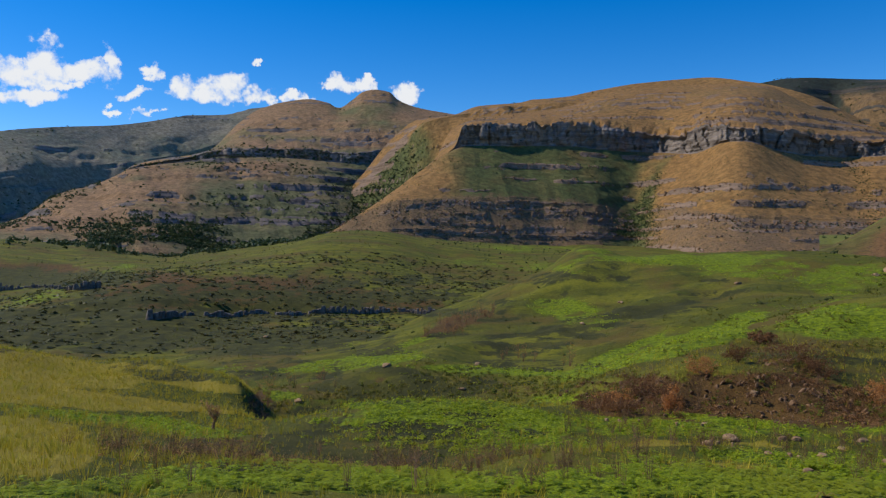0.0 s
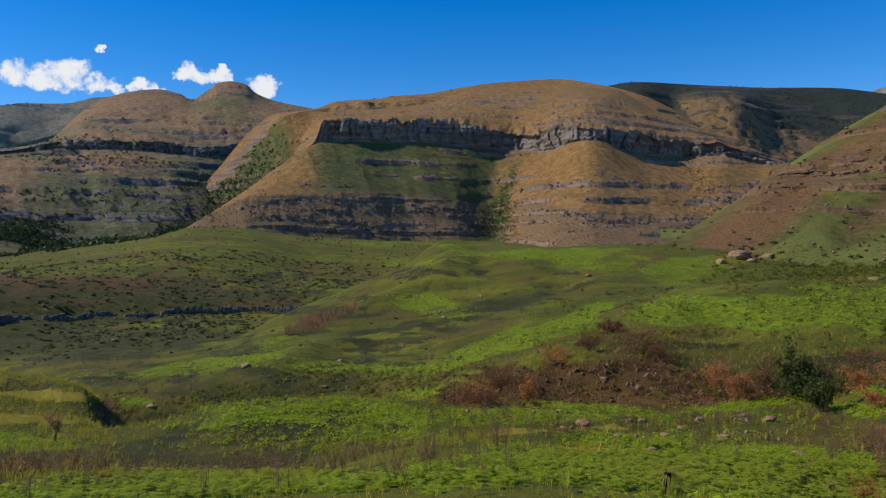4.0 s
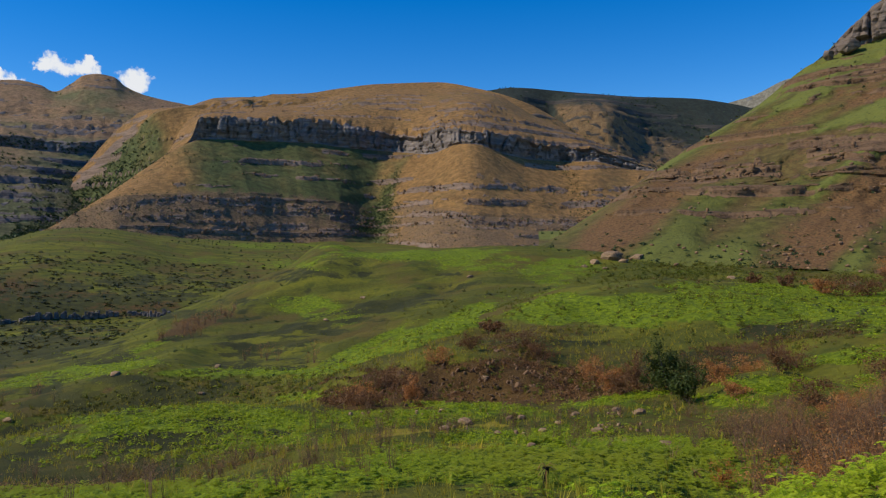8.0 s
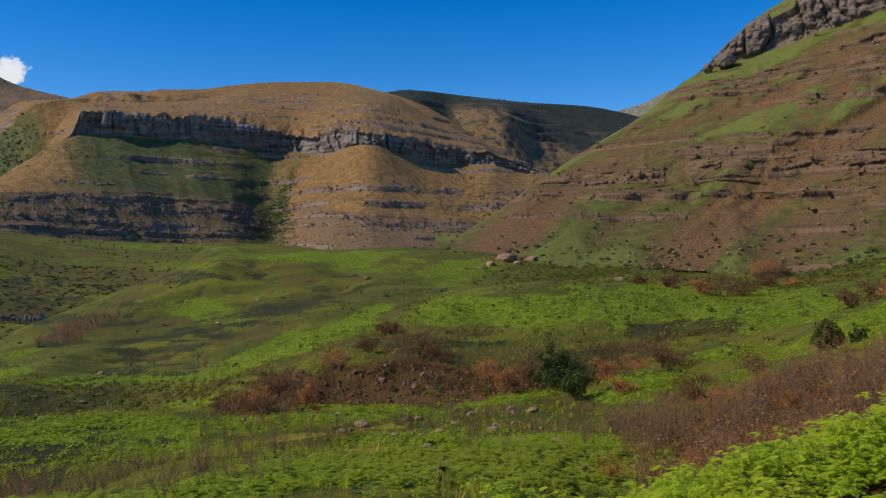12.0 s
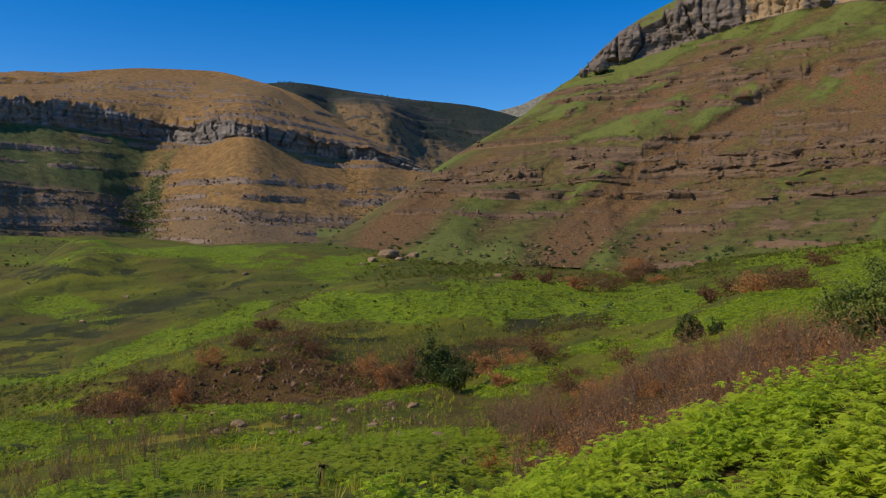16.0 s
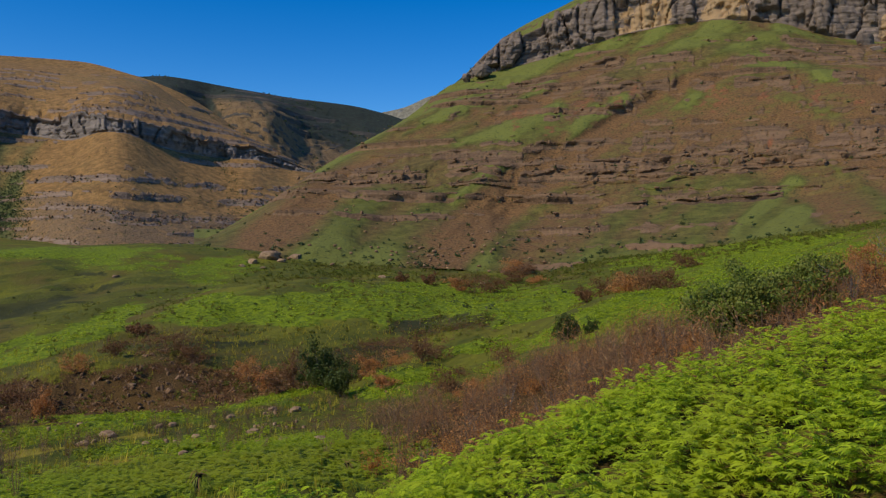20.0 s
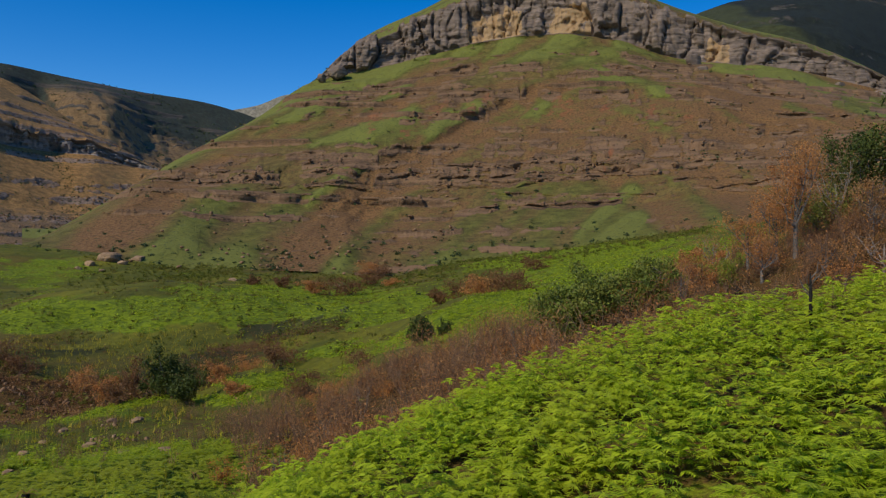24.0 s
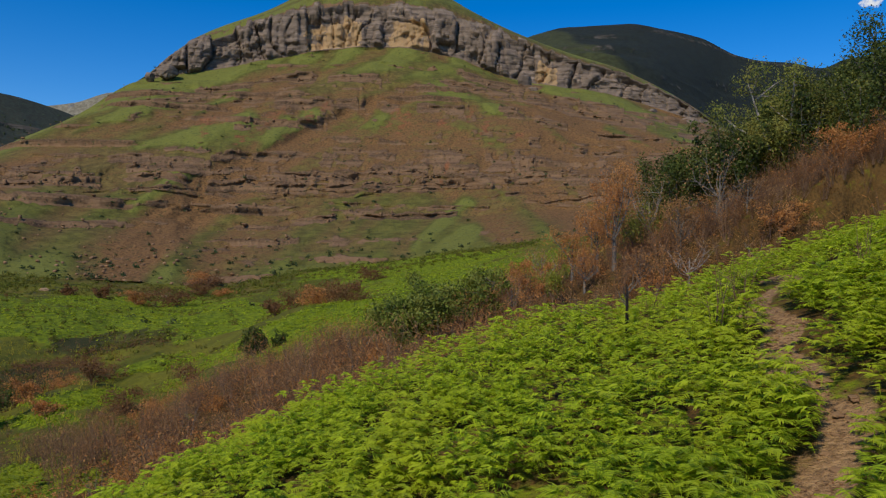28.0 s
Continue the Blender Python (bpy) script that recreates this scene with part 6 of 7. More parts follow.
# ---- the valley: bracken, grass, scorched shrubs ----
LOW_FERN = [leaf_ball(14, 0.22, 0.5, 0.2, 60 + s, 1.2) for s in range(6)]
TUFT = []
for s in range(5):
    g = np.random.default_rng(90 + s)
    V, Q = [], []
    for i in range(8):
        a, o, h = g.uniform(0, 6.28), g.uniform(0, 0.45), g.uniform(0.5, 1.1)
        c, u = np.array([o * math.cos(a), o * math.sin(a), 0]), np.array([-math.sin(a), math.cos(a), 0])
        t = c * 1.9 + np.array([0, 0, h])
        k = len(V)
        V += [c - u * 0.03, c + u * 0.03, t + u * 0.012, t - u * 0.012]
        Q.append([k, k + 1, k + 2, k + 3])
    TUFT.append((np.array(V), np.array(Q)))


def sow(n, a0, a1, r0, r1, keep):
    """Random places on the ground, thinned by keep(az, r)."""
    az, r = rng.uniform(a0, a1, n), np.sqrt(rng.uniform(r0 * r0, r1 * r1, n))
    m = rng.uniform(0, 1, n) < keep(az, r)
    return az[m], r[m]


def bare(az, r):
    return np.clip(1.15 * ground_zone(az, r)[..., 2], 0, 1)


def bank(az, r):
    """1 on the stony burnt bank across the valley."""
    return np.clip(1.3 * ground_zone(az, r)[..., 2] - 0.2, 0, 1) * smooth(5, 8, az) * smooth(38, 34, az)


def lush(az, r):
    z = ground_zone(az, r)
    return np.clip(z[..., 1] * 1.5 - 0.35, 0, 1) * (1 - 0.9 * np.clip(1.15 * z[..., 2], 0, 1)) * (1 - 0.6 * np.clip(z[..., 0], 0, 1))


FINE_FERN = [leaf_ball(26, 0.19, 0.5, 0.2, 160 + s, 1.3) for s in range(6)]
FRONT_FERN = [fern(0.5, 3, 1, 560 + s)[0] for s in range(6)]
FRONT_FERN = [(v, np.array(q)) for v, q in FRONT_FERN]
az, r = sow(6600, -33, 44, 25, 47, lambda a, r: lush(a, r))
scatter("valley_bracken", FRONT_FERN, polar(az, r), rng.uniform(0.45, 0.8, len(az)), M_FERN_FAR, "bright green bracken on the near valley floor", "bracken", tilt=0.2, high=rng.uniform(0.5, 0.9, len(az)))
az, r = sow(5600, -33, 50, 45, 60, lambda a, r: lush(a, r))
scatter("valley_bracken", FINE_FERN, polar(az, r), rng.uniform(0.3, 0.62, len(az)), M_FERN_FAR, "bright green bracken behind the front bank", "bracken")
az, r = sow(15000, -33, 50, 60, 100, lambda a, r: lush(a, r))
scatter("valley_bracken", LOW_FERN, polar(az, r), rng.uniform(0.35, 0.7, len(az)), M_FERN_FAR, "bright green bracken covering the valley mounds", "bracken")
az, r = sow(46000, -16, 80, 95, 290, lambda a, r: lush(a, r) * 0.8)
scatter("hill_bracken", [leaf_ball(6, 0.34, 0.45, 0.2, 70 + s, 1.1) for s in range(5)], polar(az, r), rng.uniform(0.35, 0.8, len(az)), M_FERN_FAR, "bright bracken in waves over the low hills", "bracken")
az, r = sow(10000, -34, 44, 24, 120, lambda a, r: np.clip(1.1 - lush(a, r) - bare(a, r), 0.05, 1))
scatter("tussock_grass", TUFT, polar(az, r), rng.uniform(0.25, 0.6, len(az)), M_GRASS, "straw-coloured and olive tussock grass", "grass")
az, r = sow(5000, -34, 66, 105, 420, lambda a, r: np.clip(1.0 - lush(a, r), 0.1, 1) * 0.8)
scatter("meadow_grass", TUFT, polar(az, r), rng.uniform(0.4, 0.9, len(az)), M_OLIVE, "olive meadow grass on the rounded rise", "grass")
az, r = sow(900, -34, 60, 110, 330, lambda a, r: 0.06 + 0.75 * smooth(0.2, 0.6, fbm(a / 6, r / 25, 0, 3, 88)))
scatter("meadow_shrubs", MID_BUSH, polar(az, r), rng.uniform(0.25, 0.7, len(az)), M_SHRUB, "small dark shrubs dotted over the meadow", "bushes")
az, r = sow(1700, -33, 12, 360, 1300, lambda a, r: 0.15 + 0.85 * smooth(0.1, 0.5, fbm(a / 5, r / 120, 0, 3, 89)))
scatter("bench_shrubs", FAR_BUSH, polar(az, r), rng.uniform(0.6, 1.6, len(az)), M_SHRUB, "dark shrubs on the valley benches", "bushes")
az, r = sow(2600, -33, -6, 1050, 1750, lambda a, r: smooth(-0.3, 0.2, fbm(a / 4, r / 150, 0, 3, 91)))
scatter("valley_woodland", FAR_BUSH, polar(az, r), rng.uniform(3, 6, len(az)), M_SHRUB, "dark woodland along the far valley floor", "woodland")

# scorched shrubs: stems and the leaves that still hang on them
STICKS, HANGING = [], []
for s in range(6):
    (v, q), tips = twig_bush(9, 2.2, 200 + s, 0.36, 2)
    STICKS.append((v, q))
    g = np.random.default_rng(300 + s)
    V, Q = [], []
    for j, t in enumerate(np.repeat(tips, 3, 0)):
        c = t + g.normal(0, 0.2, 3)
        u, w = g.normal(0, 0.022, 3), g.normal(0, 0.022, 3)
        if j % 3:
            u = np.array([g.normal(0, 0.09), g.normal(0, 0.09), g.uniform(0.0, 0.15)])
            w = np.cross(u, g.normal(size=3))
            w *= 0.009 / np.linalg.norm(w)
        k = len(V)
        V += [c - u, c - w, c + u, c + w]
        Q.append([k, k + 1, k + 2, k + 3])
    HANGING.append((np.array(V), np.array(Q)))


def scorched(name, az, r, size, leaf, label):
    pos = polar(az, r)
    global rng
    state = rng.bit_generator.state
    scatter(name + "_stems", STICKS, pos, size, M_CHAR, "charred bare stems, " + label, "shrubs")
    rng.bit_generator.state = state
    scatter(name + "_leaves", HANGING, pos, size, leaf, "scorched leaves, " + label, "shrubs")


az, r = sow(2300, 36, 106, 25, 66, lambda a, r: smooth(37, 47, a) * np.maximum(smooth(70, 52, r), 0.9 * smooth(84, 90, a)) * (0.35 + 0.65 * smooth(-0.2, 0.3, fbm(a / 5, r / 7, 0, 3, 93)) + 0.2 * smooth(76, 80, a) * smooth(88, 84, a)))
far = r > np.interp(az, COLUMNS, FERN_EDGE) + 2.5
az, r = az[far], r[far]
red = fbm(az / 5, r / 9, 0, 3, 94) + rng.normal(0, 0.3, len(az)) > 0.05
scorched("burnt_thicket", az[red], r[red], rng.uniform(0.6, 1.35, red.sum()), M_RUST, "rust brown thicket beyond the ferns")
scorched("grey_thicket", az[~red], r[~red], rng.uniform(0.6, 1.35, (~red).sum()), M_DRY, "dry brown thicket beyond the ferns")
az, r = sow(2200, 80, 106, 36, 66, lambda a, r: 0.9 + 0 * r)
far = r > np.interp(az, COLUMNS, FERN_EDGE) + 2.0
az, r = az[far], r[far]
red = fbm(az / 3, r / 6, 0, 3, 194) + rng.normal(0, 0.3, len(az)) > 0.0
scorched("wood_edge_thicket", az[red], r[red], rng.uniform(0.35, 0.8, red.sum()), M_RUST, "rust brown thicket below the dark trees")
scorched("wood_edge_scrub", az[~red], r[~red], rng.uniform(0.35, 0.8, (~red).sum()), M_DARKRED, "dark red brown scrub below the dark trees")
BRUSH = [leaf_ball(30, 0.13, 0.9, 0.3, 150 + s) for s in range(5)]
az, r = sow(4200, 6, 40, 78, 100, lambda a, r: bank(a, r) * smooth(-0.3, 0.3, fbm(a / 2.5, r / 4, 0, 3, 95)))
red = fbm(az / 2.5, r / 4, 0, 3, 96) + rng.normal(0, 0.2, len(az)) > 0.1
scatter("bank_brush", BRUSH, polar(az[red], r[red]), rng.uniform(0.25, 0.7, red.sum()), M_DARKRED, "reddish brush on the stony bank", "brush")
scatter("bank_brush", BRUSH, polar(az[~red], r[~red]), rng.uniform(0.2, 0.6, (~red).sum()), M_DRY, "brown brush on the stony bank", "brush")
az, r = sow(5600, 7, 39, 78, 100, lambda a, r: bank(a, r) * 0.7)
scatter("bank_stones", [block(60 + s) for s in range(6)], polar(az, r), 0.05 + 0.3 * rng.uniform(0, 1, len(az)) ** 4, M_REDSTONE, "broken brown stones on the burnt bank", "stones", tilt=0.7)
az, r = sow(700, 12, 36, 50, 74, lambda a, r: 0.5 * smooth(0.0, 0.4, fbm(a / 4, r / 5, 0, 3, 98)))
scatter("meadow_stones", [block(70 + s) for s in range(6)], polar(az, r), rng.uniform(0.08, 0.3, len(az)), M_STONE, "pale stones scattered in the bracken", "stones")
az, r = sow(6500, -34, 62, 40, 240, lambda a, r: bare(a, r) ** 2 * 0.5)
near = r < 125
scorched("bank_scrub", az[near], r[near], rng.uniform(0.35, 1.0, near.sum()), M_DRY, "brown scrub on the burnt bank")
scorched("slope_scrub", az[~near], r[~near], rng.uniform(0.8, 1.8, (~near).sum()), M_RUST, "reddish brown scrub on the slopes")
az, r = sow(300, -30, 36, 26, 50, lambda a, r: 0.5 * smooth(0.05, 0.4, fbm(a / 5, r / 6, 0, 3, 99)))
scorched("bare_saplings", az, r, rng.uniform(0.35, 0.8, len(az)), M_DRY, "thin bare saplings in the bracken")

# undergrowth along the hill's foot and in the hollows
SCRUB = [leaf_ball(22, 0.26, 0.8, 0.3, 170 + s) for s in range(6)]
az, r = sow(5200, 28, 74, 225, 300, lambda a, r: (0.3 + 0.7 * smooth(-0.2, 0.3, fbm(a / 3, r / 22, 0, 3, 101))) * smooth(225, 255, r) * smooth(27, 36, a))
scatter("foot_scrub", SCRUB, polar(az, r), rng.uniform(0.5, 1.3, len(az)), M_OLIVE, "olive green scrub along the foot of the hill", "scrub")
az, r = sow(2400, 16, 52, 96, 215, lambda a, r: smooth(0.1, 0.4, fbm((a + r * 0.12) / 1.6, (r - a) / 22, 0, 3, 102)))
scatter("hollow_scrub", SCRUB, polar(az, r), rng.uniform(0.25, 0.7, len(az)), M_OLIVE, "olive green scrub in the hollows of the bracken", "scrub")
az, r = sow(3000, -34, 14, 340, 1000, lambda a, r: 0.3 + 0.7 * smooth(-0.2, 0.3, fbm(a / 6, r / 90, 0, 3, 103)))
scatter("bench_grass", TUFT, polar(az, r), rng.uniform(1.0, 2.2, len(az)), M_OLIVE, "rough olive grass on the valley benches", "grass")
az, r = sow(9000, 26, 56, 84, 165, lambda a, r: np.clip(ground_zone(a, r)[..., 0] + 0.5 * ground_zone(a, r)[..., 2], 0, 1) * smooth(-0.4, 0.2, fbm(a / 2, r / 8, 0, 3, 124)))
half = rng.uniform(0, 1, len(az)) < 0.55
scatter("ridge_scrub", SCRUB, polar(az[half], r[half]), rng.uniform(0.25, 0.7, half.sum()), M_OLIVE, "olive scrub on the flanks of the bracken ridges", "scrub")
scatter("ridge_scrub", BRUSH, polar(az[~half], r[~half]), rng.uniform(0.25, 0.65, (~half).sum()), M_DARKRED, "dark red brown scrub on the flanks of the bracken ridges", "scrub")
az, r = sow(2400, -14, 14, 76, 130, lambda a, r: (1 - lush(a, r)) * smooth(-0.3, 0.3, fbm(a / 4, r / 9, 0, 3, 104)))
scatter("gully_scrub", SCRUB, polar(az, r), rng.uniform(0.2, 0.6, len(az)), M_OLIVE, "low olive scrub in the shallow gully", "scrub")

# dark tufts added over the benches in place of the cloud shade there
SHADE_TUFT = [leaf_ball(5, 0.85, 0.3, 0.15, 180 + s, 1.0) for s in range(5)]
az, r = sow(4500, -34, 12, 345, 760, lambda a, r: (0.35 + 0.65 * smooth(-0.35, 0.15, fbm(a / 7, r / 110, 0, 3, 105))) * smooth(345, 400, r))
scatter("bench_heath", SHADE_TUFT, polar(az, r), rng.uniform(1.0, 2.4, len(az)), M_SHADE_SCRUB_LEAF, "dark olive tufts darkening the valley benches for cloud shade", "heath")
az, r = sow(5200, 37, 106, 24, 64, lambda a, r: smooth(37, 44, a) * np.maximum(smooth(68, 54, r), smooth(84, 90, a)) * (0.3 + 0.7 * smooth(-0.3, 0.2, fbm(a / 3, r / 5, 0, 3, 106))))
far = r > np.interp(az, COLUMNS, FERN_EDGE) + 1.5
az, r = az[far], r[far]
red = fbm(az / 4, r / 7, 0, 3, 107) + rng.normal(0, 0.2, len(az)) > 0.0
THICK = [leaf_ball(30, 0.085, 1.15, 0.2, 190 + s) for s in range(6)]
scatter("thicket_brush", THICK, polar(az[red], r[red]), rng.uniform(0.4, 1.05, red.sum()), M_RUST, "rusty low brush under the burnt thicket", "brush")
scatter("thicket_brush", THICK, polar(az[~red], r[~red]), rng.uniform(0.35, 0.85, (~red).sum()), M_DARKRED, "dark charred brush under the burnt thicket", "brush")
az, r = sow(700, 83, 104, 38, 60, lambda a, r: 0.9 + 0 * r)
far = (r > np.interp(az, COLUMNS, FERN_EDGE) + 2.0) & (r < np.interp(az, COLUMNS, FERN_EDGE) + 10.0)
scorched("upper_thicket", az[far], r[far], rng.uniform(0.45, 0.85, far.sum()), M_RUST, "rusty thicket at the upper edge of the ferns")
az, r = sow(2000, 36, 49, 84, 116, lambda a, r: 0.9 * bare(a, r) + 0.05)
scatter("flank_scrub", THICK, polar(az, r), rng.uniform(0.3, 0.9, len(az)), M_DARKRED, "dark brown scrub on the flanks of the mounds", "scrub")

az, r = sow(7000, -24, 8, 41, 55, lambda a, r: smooth(7.0, 2.0, np.abs(r - 47.0 - 0.08 * (a + 10))) * smooth(-0.3, 0.2, fbm(a / 4, r / 4, 0, 3, 108)))
half = rng.uniform(0, 1, len(az)) < 0.35
scatter("front_scrub", THICK, polar(az[half], r[half]), rng.uniform(0.3, 0.7, half.sum()), M_DRY, "brown dry scrub behind the front bracken", "scrub")
scatter("front_scrub", THICK, polar(az[~half], r[~half]), rng.uniform(0.2, 0.5, (~half).sum()), M_SHADE_SCRUB_LEAF, "dark olive scrub behind the front bracken", "scrub")

az, r = sow(6800, 6, 40, 78, 101, lambda a, r: bank(a, r) * (0.2 + 0.8 * smooth(-0.15, 0.25, fbm(a / 2.2, r / 3.5, 0, 3, 109))) * (0.6 + 0.4 * smooth(22, 12, a) + 0.5 * smooth(90, 95, r)))
dark = rng.uniform(0, 1, len(az)) < 0.7
scatter("bank_thicket", THICK, polar(az[dark], r[dark]), rng.uniform(0.25, 0.8, dark.sum()), M_DARKRED, "dark reddish scrub on the burnt bank", "scrub")
scatter("bank_thicket", SCRUB, polar(az[~dark], r[~dark]), rng.uniform(0.15, 0.5, (~dark).sum()), M_OLIVE, "olive scrub on the burnt bank", "scrub")

az, r = sow(260, -24, 6, 42, 56, lambda a, r: 0.6 * smooth(-0.1, 0.3, fbm(a / 3, r / 4, 0, 3, 110)))
scorched("front_stems", az, r, rng.uniform(0.4, 0.8, len(az)), M_DRY, "dry upright stems behind the front bracken")
az, r = sow(420, 8, 44, 40, 72, lambda a, r: 0.7 * smooth(0.0, 0.35, fbm(a / 3.5, r / 4, 0, 3, 111)))
scorched("meadow_stems", az, r, rng.uniform(0.35, 0.8, len(az)), M_DARKRED, "dark dry stems between the bracken patches")

az, r = sow(1100, 22, 47, 42, 76, lambda a, r: 0.8 * bare(a, r) * smooth(-0.1, 0.3, fbm(a / 3, r / 4, 0, 3, 131)))
scorched("burnt_meadow", az, r, rng.uniform(0.35, 0.85, len(az)), M_DRY, "brown burnt stems between the bracken patches")
az, r = sow(5200, 47, 76, 58, 105, lambda a, r: lush(a, r) * smooth(52, 64, r) * 0.9)
scatter("meadow_bracken", LOW_FERN, polar(az, r), rng.uniform(0.3, 0.65, len(az)), M_FERN_FAR, "bright bracken and grass below the lone bush", "bracken")
az, r = sow(2200, 46, 78, 56, 230, lambda a, r: 0.8 * smooth(-0.1, 0.3, fbm(a / 3, r / 12, 0, 3, 112)))
scatter("meadow_tussocks", TUFT, polar(az, r), rng.uniform(0.35, 0.8, len(az)), M_OLIVE, "olive tussocks in the green meadow", "grass")

az, r = sow(4200, -34, -13, 26, 125, lambda a, r: 0.9 * (1 - lush(a, r)) * (1 - bare(a, r)))
scatter("golden_grass", TUFT, polar(az, r), rng.uniform(0.3, 0.7, len(az)), M_GRASS, "golden tussock grass on the low mound", "grass", high=rng.uniform(0.5, 0.9, len(az)))


# ---- single bushes, trees, boulders ----
def tree(name, label, place, height, spread, leaf, bark, leaves=1500, leaf_size=0.16, trunk=0.16, clear=0.3, lean=0.0, seed=0, dense=1.0, limbs=6):
    """A tree: tapered trunk, limbs, and a crown of many loose leaves in uneven clumps."""
    g = np.random.default_rng(seed)
    thing = tagged(new(name), label, "tree" if height > 2.6 else "bush")
    thing.location = place
    top = np.array([lean, 0.1 * lean, height * 0.62])
    part("trunk", tube([(0, 0, -0.3), (0.05, 0.02, height * clear * 0.6), (0.4 * lean, 0, height * clear), top], [trunk * 1.25, trunk, trunk * 0.8, trunk * 0.3], 7), bark, thing)
    tips = [top]
    for i in range(limbs):
        a = 2 * math.pi * i / limbs + g.uniform(-0.4, 0.4)
        b = np.array([0.4 * lean, 0, height * clear * g.uniform(0.7, 1.3)])
        e = np.array([math.cos(a) * spread * g.uniform(0.45, 0.85), math.sin(a) * spread * g.uniform(0.45, 0.85), height * g.uniform(0.45 if clear > 0.2 else 0.15, 0.9)])
        m = b + (e - b) * 0.5 + np.array([0, 0, -0.06 * height]) + g.normal(0, 0.06 * spread, 3)
        pieces = [tube([b, m, e], [trunk * 0.55, trunk * 0.32, trunk * 0.1], 5)]
        tips += [e, m]
        for k in range(4):
            p = b + (e - b) * g.uniform(0.35, 0.9)
            t = p + np.array([g.normal(0, 0.28) * spread, g.normal(0, 0.28) * spread, g.uniform(0.0, 0.28) * height])
            pieces.append(tube([p, (p + t) / 2 + g.normal(0, 0.05, 3), t], [trunk * 0.2, trunk * 0.12, trunk * 0.04], 4))
            tips.append(t)
        if height < 4.3:
            part("limb", joined(pieces), bark, thing)
        else:
            limb = part("limb", pieces[0], bark, thing)
            for piece in pieces[1:]:
                part("branch", piece, bark, limb)
    tips = np.array(tips)
    leaves, leaf_size = int(leaves * 1.15), leaf_size * 0.84
    V, Q = [], np.arange(leaves * 4).reshape(-1, 4)
    pick = g.integers(0, len(tips), leaves)
    clump = g.uniform(0.55, 1.25, len(tips))[pick][:, None] * np.array([spread, spread, height * 0.55]) * 0.3 * dense
    d = g.normal(size=(leaves, 3))
    d /= np.linalg.norm(d, axis=1)[:, None]
    c = tips[pick] + d * clump * g.uniform(0.35, 1.0, (leaves, 1))
    c[:, 2] = np.maximum(c[:, 2], 0.06 * height)
    n = d + g.normal(0, 0.5, (leaves, 3))
    u = np.cross(n, g.normal(size=(leaves, 3)))
    u /= np.linalg.norm(u, axis=1)[:, None]
    w = np.cross(n, u)
    w /= np.linalg.norm(w, axis=1)[:, None]
    s = leaf_size * g.uniform(0.6, 1.3, (leaves, 1))
    V = np.stack([c - u * s, c - w * s * 0.55, c + u * s, c + w * s * 0.55], 1).reshape(-1, 3)
    quad_mesh("crown", V, Q, leaf, thing)
    return thing


def place(az, r, sink=0.0):
    return on_ground(az, r) - Vector((0, 0, sink))


tree("pale_limbed_tree", "spreading tree with pale bare limbs and olive leaves", place(91.0, 57), 7.4, 5.0, M_TREE_PALE, M_PALE_BARK, 26000, 0.1, 0.34, 0.18, seed=1, dense=0.95, limbs=14)
tree("dark_tree", "tall dense dark green tree above the thicket", place(96.8, 60), 7.6, 4.2, M_TREE, M_BARK, 12000, 0.125, 0.3, 0.2, seed=2, dense=1.15, limbs=9)
tree("dark_tree", "dark green tree at the edge of the wood", place(93.2, 68), 7.2, 4.2, M_TREE, M_BARK, 7000, 0.17, 0.25, 0.2, seed=3, dense=1.1)
tree("dark_tree", "tall dark green tree at the wood's upper end", place(100.4, 56), 7.2, 4.4, M_TREE, M_BARK, 10000, 0.125, 0.3, 0.2, seed=4, dense=1.15)
tree("small_dark_tree", "small dark evergreen tree beside the pale limbed tree", place(82.7, 58), 6.2, 2.0, M_TREE, M_BARK, 5200, 0.11, 0.14, 0.2, seed=5, dense=1.2, limbs=9)
tree("understorey_bush", "dark shady bush below the trees", place(85.4, 64), 5.0, 2.8, M_TREE, M_BARK, 4200, 0.15, 0.12, 0.2, seed=6)
tree("understorey_bush", "dark olive bush among bare branches", place(91.0, 64), 4.6, 3.0, M_TREE, M_BARK, 4000, 0.15, 0.12, 0.2, seed=7)
tree("scorched_tree", "scorched tree with rust brown leaves and pale trunk", place(79.4, 50), 6.8, 2.0, M_RUST, M_BARK, 5000, 0.065, 0.13, 0.35, seed=8, limbs=7)
tree("scorched_tree", "scorched brown tree with thin crown", place(78.2, 52), 4.6, 1.8, M_RUST, M_BARK, 2200, 0.07, 0.1, 0.35, seed=9)
tree("understorey_bush", "dark green shrub behind scorched trees", place(80.5, 62), 4.0, 2.6, M_TREE, M_BARK, 2000, 0.16, 0.1, 0.2, seed=21)
tree("scorched_tree", "scorched tree with sparse rusty crown", place(76.4, 56), 4.0, 2.2, M_RUST, M_BARK, 2400, 0.07, 0.1, 0.3, seed=22)
tree("scorched_tree", "leafless grey tree with pale branches", place(86.6, 52), 4.8, 2.4, M_DRY, M_BARK, 350, 0.1, 0.11, 0.3, seed=23, limbs=8)
tree("rust_bush", "rust coloured bush at the fern slope's upper edge", place(94.5, 52), 2.8, 2.2, M_RUST, M_CHAR, 3000, 0.07, 0.07, 0.2, seed=24)
tree("rust_bush", "rust coloured bush below the dark trees", place(90.5, 49), 2.4, 2.2, M_RUST, M_CHAR, 2800, 0.07, 0.07, 0.2, seed=25)
tree("scorched_tree", "grey brown half-burnt tree", place(83.8, 50), 3.6, 1.6, M_DRY, M_BARK, 1600, 0.07, 0.1, 0.35, seed=10)
